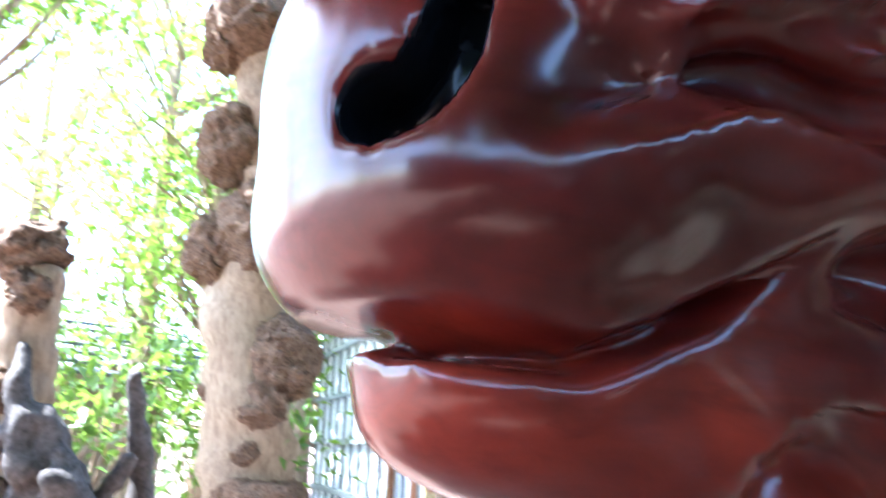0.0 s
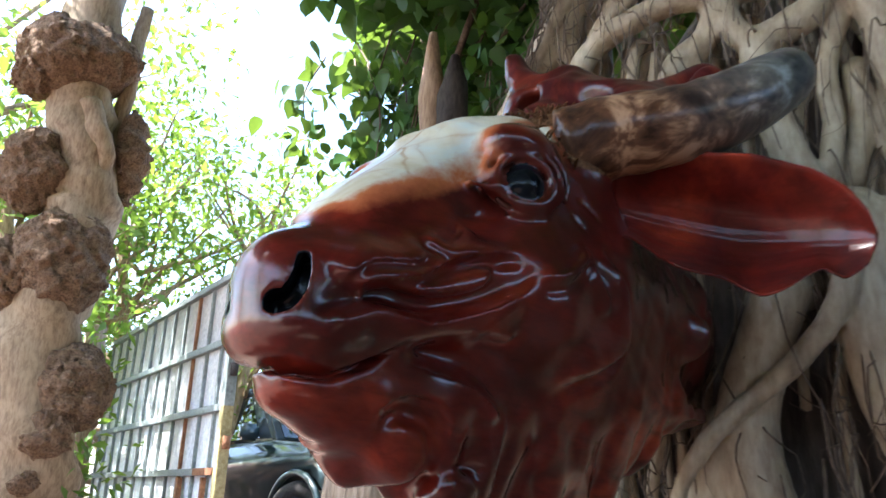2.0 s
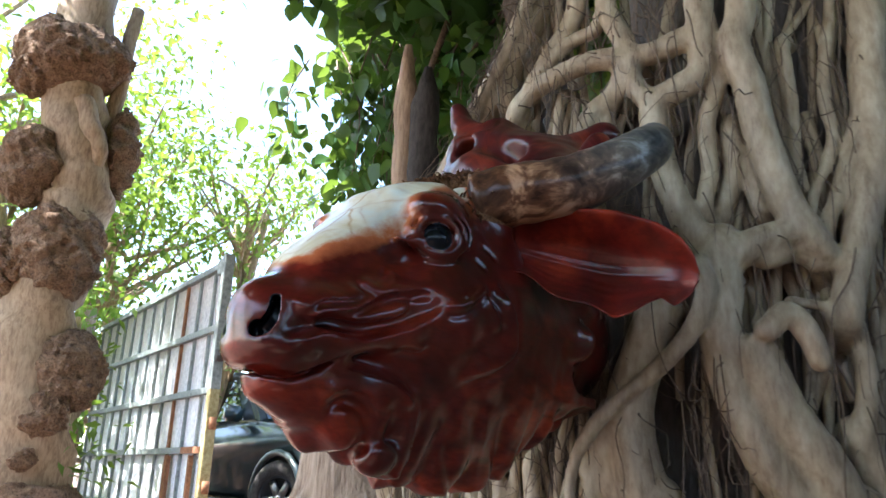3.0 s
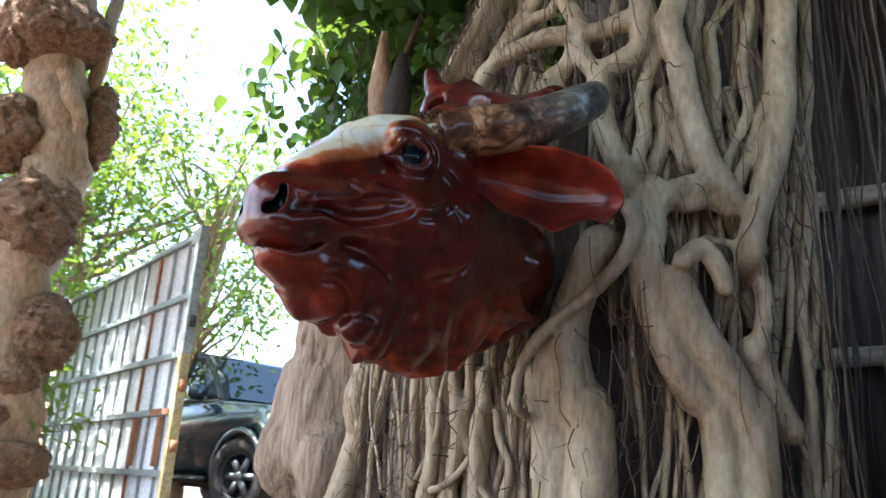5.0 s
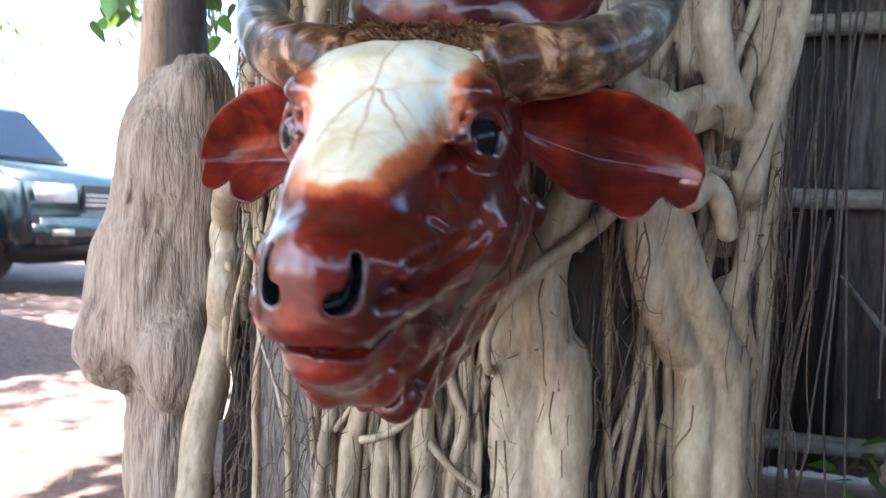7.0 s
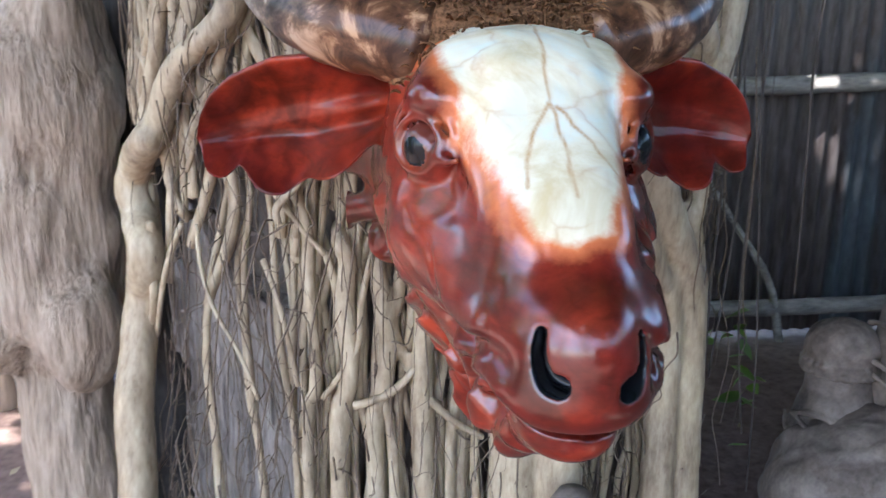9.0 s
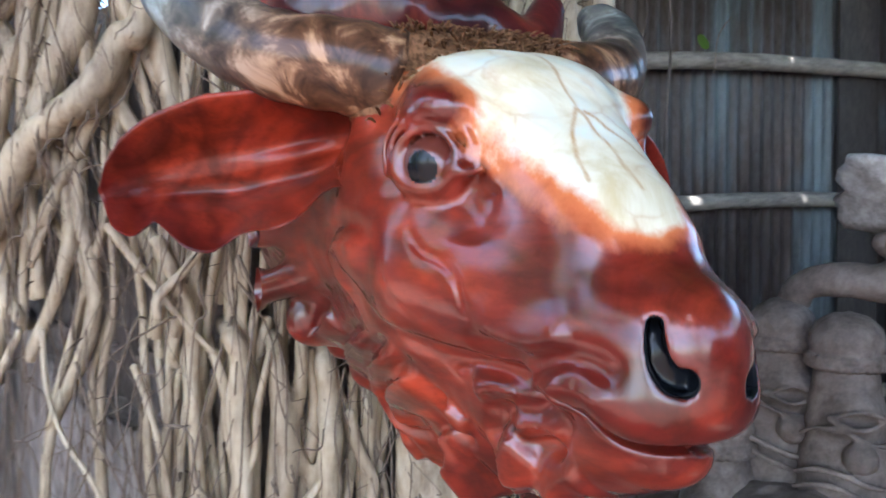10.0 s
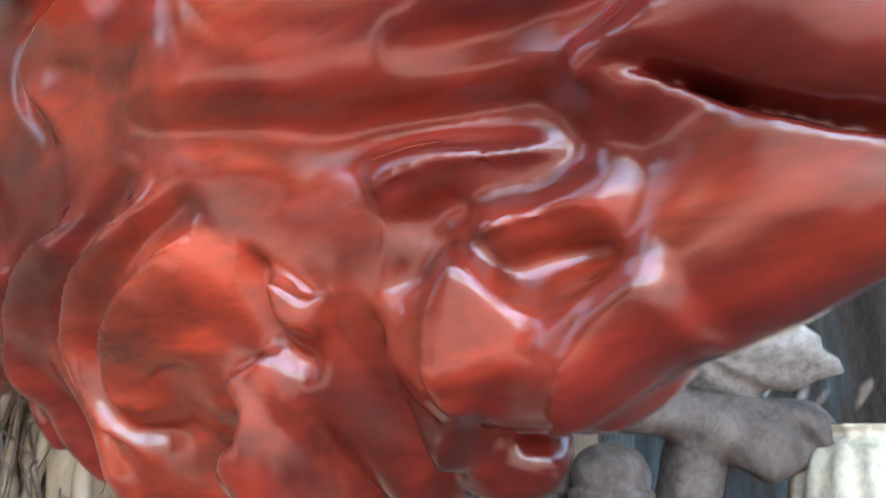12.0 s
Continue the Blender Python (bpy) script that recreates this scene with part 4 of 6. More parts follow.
ROOTS_HIGH_BIG = [
    ([(0.492, 2.75, 0.11), (0.438, 1.861, 0.11), (0.416, 1.771, 0.11), (0.438, 1.666, 0.11), (0.449, 1.565, 0.11), (0.469, 1.453, 0.11), (0.486, 1.385, 0.11), (0.526, 1.294, 0.11)], 0.0338, 0.0369),
    ([(0.402, 1.793, 0.07), (0.371, 1.689, 0.07), (0.341, 1.589, 0.07), (0.342, 1.488, 0.07), (0.326, 1.391, 0.07)], 0.0219, 0.0173),
    ([(0.68, 2.75, 0.13), (0.667, 1.889, 0.13), (0.655, 1.727, 0.13), (0.648, 1.579, 0.13), (0.627, 1.433, 0.13), (0.6, 1.321, 0.13), (0.578, 1.229, 0.13), (0.561, 1.141, 0.13)], 0.0457, 0.0297),
    ([(0.566, 1.161, 0.09), (0.579, 1.027, 0.09), (0.555, 0.908, 0.09)], 0.0238, 0.0194),
]
ROOTS_HIGH_SIDE = [
    ([(0.63, 2.75, 0.06), (0.597, 1.898, 0.06), (0.577, 1.769, 0.06), (0.564, 1.661, 0.06), (0.572, 1.56, 0.06), (0.518, 1.402, 0.06)], 0.0172, 0.0124),
    ([(0.625, 1.62, 0.08), (0.59, 1.484, 0.08), (0.551, 1.37, 0.08), (0.522, 1.263, 0.08)], 0.0192, 0.016),
    ([(0.383, 1.597, 0.04), (0.38, 1.481, 0.04), (0.352, 1.384, 0.04)], 0.024, 0.0203),
    ([(0.428, 1.532, 0.05), (0.421, 1.447, 0.05), (0.433, 1.378, 0.05)], 0.0237, 0.023),
    ([(0.498, 1.804, 0.04), (0.5, 1.666, 0.04), (0.497, 1.535, 0.04), (0.507, 1.45, 0.04)], 0.0195, 0.0153),
    ([(0.68, 2.75, 0.05), (0.716, 1.95, 0.05), (0.706, 1.79, 0.05), (0.696, 1.637, 0.05), (0.659, 1.427, 0.05)], 0.0185, 0.0133),
]
ROOTS_HIGH_FRONT = [
    ([(0.165, 2.75, 0.04), (0.047, 1.987, 0.04), (-0.024, 1.872, 0.04), (-0.097, 1.759, 0.04)], 0.027, 0.0232),
    ([(0.045, 2.75, 0.03), (-0.057, 2.031, 0.03), (-0.124, 1.913, 0.03), (-0.163, 1.768, 0.03)], 0.0214, 0.019),
    ([(0.2, 2.75, 0.05), (0.114, 1.925, 0.05), (0.033, 1.883, 0.05), (-0.072, 1.798, 0.05)], 0.0185, 0.017),
    ([(0.004, 1.75, 0.03), (-0.014, 1.624, 0.03)], 0.0129, 0.0104),
    ([(0.041, 1.723, 0.03), (0.023, 1.599, 0.03)], 0.0112, 0.0095),
    ([(0.115, 1.689, 0.03), (0.097, 1.552, 0.03), (0.079, 1.435, 0.03)], 0.0293, 0.0238),
]
ROOTS_LOW = [
    ([(0.327, 1.249, 0.15), (0.338, 1.198, 0.15), (0.31, 1.125, 0.15), (0.239, 1.042, 0.15), (0.153, 0.972, 0.15), (0.088, 0.901, 0.15), (0.06, 0.829, 0.15), (0.066, 0.771, 0.15)], 0.025, 0.01),
    ([(0.233, 1.178, 0.09), (0.193, 1.078, 0.09), (0.164, 0.978, 0.09), (0.167, 0.88, 0.09), (0.189, 0.786, 0.09), (0.216, 0.716, 0.09), (0.216, 0.0, 0.14)], 0.0423, 0.0564),
    ([(0.123, 0.956, 0.07), (0.111, 0.832, 0.07), (0.135, 0.712, 0.07), (0.135, 0.0, 0.12)], 0.0361, 0.0423),
    ([(0.354, 1.3, 0.1), (0.354, 1.208, 0.1), (0.344, 1.12, 0.1), (0.356, 1.022, 0.1), (0.391, 0.904, 0.1), (0.435, 0.814, 0.1), (0.477, 0.725, 0.1), (0.477, 0.0, 0.15)], 0.0427, 0.0377),
]
ROOTS_LOW_SIDE = [
    ([(0.403, 1.068, 0.11), (0.447, 0.95, 0.11), (0.498, 0.86, 0.11), (0.529, 0.772, 0.11), (0.543, 0.727, 0.11), (0.543, 0.0, 0.16)], 0.0463, 0.0497),
    ([(0.544, 0.932, 0.07), (0.574, 0.841, 0.07), (0.603, 0.752, 0.07)], 0.0313, 0.0334),
    ([(0.437, 1.114, 0.16), (0.471, 1.147, 0.16), (0.498, 1.115, 0.16), (0.518, 1.056, 0.16)], 0.0246, 0.0211),
    ([(0.474, 1.177, 0.12), (0.524, 1.171, 0.12), (0.539, 1.148, 0.12)], 0.0127, 0.0116),
    ([(0.332, 1.265, 0.11), (0.389, 1.282, 0.11), (0.428, 1.304, 0.11), (0.476, 1.322, 0.11)], 0.0358, 0.0327),
    ([(0.434, 1.271, 0.1), (0.487, 1.286, 0.1), (0.516, 1.264, 0.1)], 0.0233, 0.0197),
]
ROOTS_FAR_SIDE = [
    ([(-0.529, 2.75, 0.05), (-0.633, 1.481, 0.05), (-0.667, 1.377, 0.05), (-0.696, 1.264, 0.05), (-0.699, 1.143, 0.05)], 0.014, 0.0149),
    ([(-0.158, 2.75, 0.1), (-0.36, 1.445, 0.1), (-0.391, 1.418, 0.1), (-0.414, 1.37, 0.1), (-0.447, 1.322, 0.1), (-0.492, 1.289, 0.1), (-0.533, 1.254, 0.1), (-0.566, 1.203, 0.1), (-0.597, 1.138, 0.1), (-0.665, 1.066, 0.1)], 0.0203, 0.0318),
    ([(-0.619, 1.106, 0.13), (-0.663, 1.057, 0.13), (-0.7, 0.992, 0.13), (-0.687, 0.921, 0.13), (-0.662, 0.847, 0.13), (-0.7, 0.7, 0.14), (-0.72, 0.5, 0.19), (-0.8, 0.05, 0.27)], 0.0309, 0.0444),
    ([(-0.562, 1.414, 0.07), (-0.587, 1.332, 0.07), (-0.607, 1.258, 0.07), (-0.628, 1.192, 0.07), (-0.652, 1.111, 0.07)], 0.0178, 0.0165),
]
ROOTS_FAR_INNER = [
    ([(-0.29, 2.75, 0.06), (-0.46, 1.458, 0.06), (-0.491, 1.399, 0.06), (-0.512, 1.339, 0.06), (-0.527, 1.293, 0.06)], 0.0307, 0.0233),
    ([(-0.386, 1.394, 0.06), (-0.421, 1.325, 0.06), (-0.457, 1.254, 0.06), (-0.489, 1.191, 0.06), (-0.522, 1.116, 0.06)], 0.0143, 0.0128),
    ([(-0.541, 1.278, 0.05), (-0.565, 1.203, 0.05), (-0.592, 1.113, 0.05), (-0.594, 1.01, 0.05), (-0.568, 0.944, 0.05)], 0.013, 0.0121),
    ([(-0.399, 2.75, 0.05), (-0.334, 1.434, 0.05), (-0.314, 1.333, 0.05), (-0.302, 1.251, 0.05)], 0.0219, 0.0182),
    ([(-0.644, 0.919, 0.11), (-0.652, 0.846, 0.11), (-0.655, 0.749, 0.11), (-0.687, 0.602, 0.11), (-0.709, 0.483, 0.11)], 0.01, 0.0099),
    ([(-0.472, 1.275, 0.06), (-0.489, 1.191, 0.06), (-0.51, 1.127, 0.06), (-0.546, 1.037, 0.06)], 0.0079, 0.0059),
]
ROOTS_TWIG = [
    ([(-0.419, 1.109, 0.1), (-0.381, 1.057, 0.1), (-0.353, 1.016, 0.1), (-0.314, 0.963, 0.1), (-0.257, 0.895, 0.1)], 0.0086, 0.0063),
    ([(-0.275, 1.07, 0.13), (-0.306, 1.03, 0.13), (-0.342, 0.989, 0.13), (-0.342, 0.958, 0.13)], 0.0081, 0.0073),
    ([(-0.381, 0.874, 0.09), (-0.354, 0.788, 0.09), (-0.337, 0.7, 0.09), (-0.321, 0.61, 0.09)], 0.006, 0.0057),
    ([(-0.525, 0.932, 0.09), (-0.52, 0.843, 0.09), (-0.497, 0.755, 0.09), (-0.446, 0.67, 0.09), (-0.408, 0.569, 0.09)], 0.0046, 0.0047),
    ([(-0.561, 0.929, 0.09), (-0.598, 0.855, 0.09), (-0.636, 0.75, 0.09), (-0.666, 0.637, 0.09)], 0.0065, 0.006),
]
ROOTS_CURTAIN = [
    ([(-0.344, 1.087, 0.09), (-0.312, 1.015, 0.09), (-0.29, 0.941, 0.09), (-0.29, 0.833, 0.09), (-0.284, 0.723, 0.09), (-0.284, 0.61, 0.09), (-0.303, 0.515, 0.09), (-0.303, 0.0, 0.14)], 0.0116, 0.0139),
    ([(-0.225, 0.919, 0.09), (-0.211, 0.876, 0.09), (-0.219, 0.789, 0.09), (-0.212, 0.7, 0.09), (-0.22, 0.61, 0.09), (-0.24, 0.516, 0.09), (-0.24, 0.0, 0.14)], 0.0168, 0.0206),
    ([(-0.256, 0.896, 0.08), (-0.238, 0.83, 0.08), (-0.231, 0.742, 0.08), (-0.218, 0.652, 0.08)], 0.0085, 0.0089),
    ([(-0.153, 0.894, 0.08), (-0.146, 0.784, 0.08), (-0.137, 0.717, 0.08), (-0.145, 0.627, 0.08), (-0.164, 0.509, 0.08), (-0.164, 0.0, 0.13)], 0.0168, 0.0206),
    ([(-0.109, 0.934, 0.07), (-0.112, 0.824, 0.07), (-0.125, 0.735, 0.07), (-0.094, 0.665, 0.07), (-0.073, 0.606, 0.07), (-0.03, 0.567, 0.07)], 0.0137, 0.0102),
]
ROOTS_CURTAIN_FRONT = [
    ([(-0.068, 0.866, 0.07), (-0.06, 0.731, 0.07), (-0.073, 0.618, 0.07), (-0.065, 0.498, 0.07), (-0.065, 0.0, 0.12)], 0.017, 0.0208),
    ([(-0.028, 0.777, 0.08), (-0.012, 0.708, 0.08), (0.015, 0.637, 0.08), (-0.008, 0.497, 0.08), (-0.008, 0.0, 0.13)], 0.0108, 0.0139),
    ([(-0.165, 0.898, 0.1), (-0.189, 0.791, 0.1), (-0.197, 0.704, 0.1), (-0.269, 0.592, 0.1)], 0.0067, 0.0067),
    ([(-0.093, 0.887, 0.06), (-0.085, 0.775, 0.06), (-0.104, 0.639, 0.06), (-0.119, 0.497, 0.06), (-0.119, 0.0, 0.11)], 0.0107, 0.014),
    ([(-0.206, 0.58, 0.1), (-0.174, 0.59, 0.1), (-0.12, 0.622, 0.1), (-0.054, 0.696, 0.1)], 0.0089, 0.0086),
]
ROOTS_CURTAIN_LOW = [
    ([(-0.063, 0.762, 0.09), (-0.069, 0.667, 0.09), (-0.067, 0.572, 0.09), (-0.065, 0.473, 0.09), (-0.065, 0.0, 0.14)], 0.0208, 0.0243),
    ([(-0.149, 0.679, 0.08), (-0.145, 0.582, 0.08), (-0.127, 0.46, 0.08), (-0.127, 0.0, 0.13)], 0.012, 0.0137),
    ([(-0.214, 0.67, 0.08), (-0.224, 0.57, 0.08), (-0.232, 0.441, 0.08), (-0.232, 0.0, 0.13)], 0.0146, 0.014),
    ([(-0.079, 0.621, 0.1), (-0.004, 0.547, 0.1), (0.056, 0.506, 0.1)], 0.0082, 0.0071),
    ([(0.013, 0.81, 0.06), (0.008, 0.667, 0.06), (0.01, 0.472, 0.06), (0.01, 0.0, 0.11)], 0.0151, 0.0172),
    ([(0.071, 0.863, 0.07), (0.089, 0.723, 0.07), (0.089, 0.605, 0.07), (0.1, 0.484, 0.07), (0.1, 0.0, 0.12)], 0.0228, 0.0267),
]
THICK_ROOTS = ROOTS_HIGH + ROOTS_HIGH_BIG + ROOTS_HIGH_SIDE + ROOTS_HIGH_FRONT + ROOTS_LOW + ROOTS_LOW_SIDE + ROOTS_FAR_SIDE + ROOTS_FAR_INNER + ROOTS_TWIG + ROOTS_CURTAIN + ROOTS_CURTAIN_FRONT + ROOTS_CURTAIN_LOW


def over_bark(pts, n, sunk=False):
    """A run over the front of the trunk; sunk: its free ends dive behind the other roots."""
    pts = [tuple(q) for q in pts]
    if sunk and 0.1 < pts[-1][1]:
        pts.append((pts[-1][0] * 1.3 - pts[-2][0] * 0.3, pts[-1][1] * 1.3 - pts[-2][1] * 0.3, pts[-1][2] - 0.10))
    if sunk and pts[0][1] < 2.5:
        pts.insert(0, (pts[0][0] * 1.3 - pts[1][0] * 0.3, pts[0][1] * 1.3 - pts[1][1] * 0.3, pts[0][2] - 0.10))
    if pts[0][1] > 2.5 and pts[0][1] - pts[1][1] > 0.5:
        x, z, out = pts[1]
        pts.insert(1, (x + 0.22 * (pts[0][0] - x), z + 0.25, out))
    p = spline(pts, n)
    x, z, out = p.T
    x = np.maximum(x, np.interp(z, [1.35, 1.5, 1.75, 2.0, 2.75], [-0.72, -0.58, -0.22, -0.06, 0.08]))
    return np.stack([x, bark_y(x, z) - out, z], 1)


def root_net():
    """The thick roots, grown into one another where they cross."""
    runs = [(over_bark(row[0], 7 * len(row[0]), row not in ROOTS_LOW_SIDE), row[1], row[2]) for row in THICK_ROOTS if row[1] > 0.012]

    def field(p):
        f = Field(p)
        for q, r0, r1 in runs:
            f.cord(q, r0, r1, 0.012, n=len(q))
        f.d += (0.0035 * wobble(p * (1, 1, 0.5), 38, 71) + 0.0016 * wobble(p * (1, 1, 2.2), 95, 72) + 0.0016 * wobble(p * (1, 1, 0.25), 120, 73)).astype(np.float32)
        return f.d
    v, q = carve(field, (-0.95, 0.42, -0.05), (0.85, 1.15, 3.0), 0.007, 1)
    return local(part("root_net", raw_mesh("root_net", v, q), fig_bark, fig, "pale fused aerial roots"))


root_net()


def root(pts, r0, r1, name="root", sides=9, lump=0.2):
    """A single root over the trunk's front: rows of x, z and how far it stands out."""
    p = over_bark(pts, max(10, len(pts) * 5))
    me = tubes_mesh(name, [(p, np.linspace(r0, r1, len(p)), sides, lump, roots_r.randint(999))])
    return local(part(name, me, fig_bark, fig))


def wandering(x0, z0, z1, step, out0, n=9):
    x = np.clip(x0 + np.cumsum(roots_r.normal(size=n) * step), -0.67, 0.68)
    return [(x[k], z0 + (z1 - z0) * k / (n - 1), out0 + 0.02 * roots_r.rand()) for k in range(n)]


def thin_roots():
    for pts, r0, r1 in THICK_ROOTS:
        if r0 <= 0.012:
            root(pts, r0, r1, sides=8)
    for i in range(30):                                  # upper trunk
        root(wandering(roots_r.uniform(-0.25, 0.66), 3.0, 1.0, 0.045, -0.02), roots_r.uniform(0.008, 0.018), roots_r.uniform(0.006, 0.014))
    for i in range(26):                                  # the side away from the shed
        root(wandering(roots_r.uniform(-0.66, -0.25), roots_r.uniform(1.6, 2.6), roots_r.uniform(0.75, 1.0), 0.035, 0.02 + 0.03 * roots_r.rand()), roots_r.uniform(0.012, 0.02), roots_r.uniform(0.006, 0.012))
    for i in range(34):                                  # the curtain below the head
        x = roots_r.uniform(-0.42, 0.10)
        root(wandering(x, roots_r.uniform(0.9, 1.5), -0.02, 0.018, 0.01 + 0.04 * roots_r.rand()), roots_r.uniform(0.004, 0.012), roots_r.uniform(0.006, 0.014), sides=7)
    for i in range(16):                                  # beside the shed
        root(wandering(roots_r.uniform(0.3, 0.68), roots_r.uniform(1.2, 2.2), -0.02, 0.03, 0.01), roots_r.uniform(0.008, 0.018), roots_r.uniform(0.006, 0.012), sides=7)


thin_roots()


def root_hairs():
    """Fine hairs and twigs over the bark, far too many to count."""
    tubes = []
    for i in range(900):
        x, z = roots_r.uniform(-0.66, 0.68), roots_r.uniform(0.2, 2.3)
        n = 7
        lean = roots_r.normal() * 0.012
        pts = np.stack([x + np.cumsum(lean + roots_r.normal(size=n) * 0.012), z - np.cumsum(np.abs(roots_r.normal(size=n)) * 0.07), 0.04 + 0.10 * roots_r.rand() + 0.03 * roots_r.normal(size=n)], 1)
        pts[:, 0] = np.clip(pts[:, 0], -0.68, 0.69)
        p = over_bark(pts, 16)
        p[:, 2] = np.clip(p[:, 2], 0.0, None)
        tubes.append((p, np.linspace(0.0016, 0.0007, 16) * roots_r.uniform(0.5, 1.6), 4, 0, 0))
    ob = local(part("root_hair", tubes_mesh("root_hair", tubes), dark_fibre, fig, "fine dark root hairs"))
    ob["kind"] = "stuff"
    tubes = []
    for x, y, z, l in ((0.62, 0.75, 1.28, 0.55), (0.66, 0.85, 1.75, 0.8), (0.72, 0.9, 1.3, 0.9), (0.75, 1.0, 1.95, 0.7), (0.84, 1.3, 1.9, 1.1), (0.80, 1.2, 1.5, 0.7), (0.45, 0.62, 0.72, 0.2), (0.28, 0.66, 0.75, 0.25), (0.9, 1.5, 2.2, 1.2), (0.7, 0.95, 1.0, 0.8)):
        n = 10
        p = np.stack([x + np.cumsum(roots_r.normal(size=n)) * 0.012, y + np.cumsum(roots_r.normal(size=n)) * 0.012, z - np.linspace(0, l, n)], 1)
        tubes.append((spline(p, 24), np.linspace(0.0022, 0.0010, 24), 5, 0, 0))
    local(part("hanging_rootlet", tubes_mesh("hanging_rootlet", tubes), dark_fibre, fig))["kind"] = "stuff"
    dark = []
    for k in range(34):
        x, y = roots_r.uniform(0.60, 1.0), roots_r.uniform(0.95, 1.9)
        z1 = roots_r.uniform(0.0, 1.5)
        n = 9
        p = np.stack([x + np.cumsum(roots_r.normal(size=n)) * 0.022, y + np.cumsum(roots_r.normal(size=n)) * 0.02, np.linspace(3.0, z1, n)], 1)
        dark.append((spline(p, 26), np.linspace(1.0, 0.5, 26) * roots_r.uniform(0.002, 0.008), 5, 0.1, k))
    local(part("hanging_root", tubes_mesh("hanging_root", dark), old_bark, fig, "dark hanging aerial roots"))["kind"] = "stuff"


root_hairs()

# ---- driftwood and posts beside the fig ----
drift = two_tone("weathered_driftwood", (0.11, 0.07, 0.045), (0.29, 0.208, 0.145), (0.41, 0.325, 0.25), scale=(1.6, 1.6, 0.22), fine=50, coarse=8, rough=0.85, bump=1.0, dist=0.03)
char = two_tone("charred_wood", (0.012, 0.011, 0.011), (0.03, 0.027, 0.026), (0.06, 0.05, 0.045), scale=(1, 1, 0.3), fine=50, rough=0.85, bump=0.8, dist=0.01)
plank = two_tone("brown_plank", (0.16, 0.10, 0.07), (0.28, 0.19, 0.13), (0.38, 0.28, 0.20), scale=(1, 1, 0.15), fine=60, coarse=7, rough=0.8)
pole_wood = two_tone("grey_pole_wood", (0.09, 0.075, 0.062), (0.18, 0.155, 0.13), (0.28, 0.25, 0.215), scale=(0.3, 1, 1), fine=40, coarse=8, rough=0.85, bump=0.5)


def stump():
    def field(p):
        f = Field(p)
        f.ball((-1.09, 1.2, 0.78), (0.25, 0.23, 0.36), 0.05)
        f.ball((-1.04, 1.2, 1.12), (0.205, 0.2, 0.30), 0.08)
        f.ball((-0.98, 1.2, 1.34), (0.12, 0.14, 0.14), 0.06)
        f.ball((-1.20, 1.08, 0.62), (0.12, 0.12, 0.14), 0.05)
        f.ball((-0.95, 1.06, 0.60), (0.12, 0.12, 0.16), 0.05)
        f.rod((-1.07, 1.2, 0.5), (-1.05, 1.2, -0.05), 0.13, 0.15, 0.03)
        f.cord([(-1.30, 1.1, 1.02), (-1.1, 0.97, 0.99), (-0.9, 1.0, 1.02)], 0.02, 0.02, 0.05, cut=True)
        f.d += (0.024 * wobble(p * (1, 1, 0.45), 20, 21) + 0.012 * wobble(p * (1, 1, 0.35), 55, 22) + 0.004 * wobble(p * (1, 1, 0.3), 150, 23)).astype(np.float32)
        return f.d
    v, q = carve(field, (-1.5, 0.85, -0.06), (-0.7, 1.55, 1.6), 0.0095, 1)
    return tagged(part("driftwood_stump", raw_mesh("driftwood_stump", (v - (-0.93, 0, 0)) * (0.86, 0.9, 1) + (-0.93 + 0.085, 0.07, 0.03), q), drift), "bulging weathered brown tree stump standing upright on soil", "stump")


stump()


def lumpy(name, mat, parent, pts, r, sides=18, lump=0.12, seed=0, n=30, label=""):
    return part(name, tubes_mesh(name, [(spline(pts, n), r if hasattr(r, "__len__") else np.full(n, r), sides, lump, seed)]), mat, parent, label)


split = empty("split_post", pose(-1.49, 2.0, 0), label="tall split tree trunk, one half charred black", category="post")
lumpy("pale_half", plank, split, [(-0.06, 0, -0.05), (-0.07, 0, 1.2), (-0.05, 0, 2.2), (-0.06, 0, 3.12)], np.interp(np.linspace(0, 1, 30), [0, 0.9, 1], [0.085, 0.06, 0.02]), seed=4)
lumpy("charred_half", char, split, [(0.07, 0.02, -0.05), (0.06, 0.02, 1.2), (0.05, 0.02, 2.2), (0.07, 0.02, 2.95)], np.interp(np.linspace(0, 1, 30), [0, 0.92, 1], [0.09, 0.075, 0.02]), seed=5)
tagged(lumpy("charred_post", char, None, [(-0.78, 1.36, -0.05), (-0.77, 1.36, 0.6), (-0.79, 1.38, 1.2), (-0.77, 1.38, 1.72)], np.linspace(0.10, 0.075, 30), 16, 0.16, 31), "blackened wooden post between stump and fig roots", "post")
side = empty("dark_trunk", pose(-0.92, 2.15, 0), label="dark grey tree trunk behind the fig", category="tree")
lumpy("trunk", old_bark, side, [(0, 0, -0.05), (0.05, 0, 1.2), (0.02, 0, 2.4), (0.12, 0, 4.2)], np.linspace(0.17, 0.13, 30), seed=6, lump=0.15)
lumpy("charred_side", char, side, [(0.16, 0.0, -0.05), (0.20, 0, 1.2), (0.17, 0, 2.4), (0.26, 0, 4.2)], np.linspace(0.10, 0.09, 30), seed=7)
blue = two_tone("faded_blue_paint", (0.22, 0.32, 0.38), (0.32, 0.44, 0.50), (0.42, 0.52, 0.56), fine=40, coarse=6, rough=0.7, bump=0.2)
bm = box(bmesh.new(), (-1.86, 2.35, -0.02), (-1.76, 2.39, 2.6), 0.006)
tagged(part("blue_board", bm, blue, smooth=False), "narrow faded blue board standing behind the stump", "board")

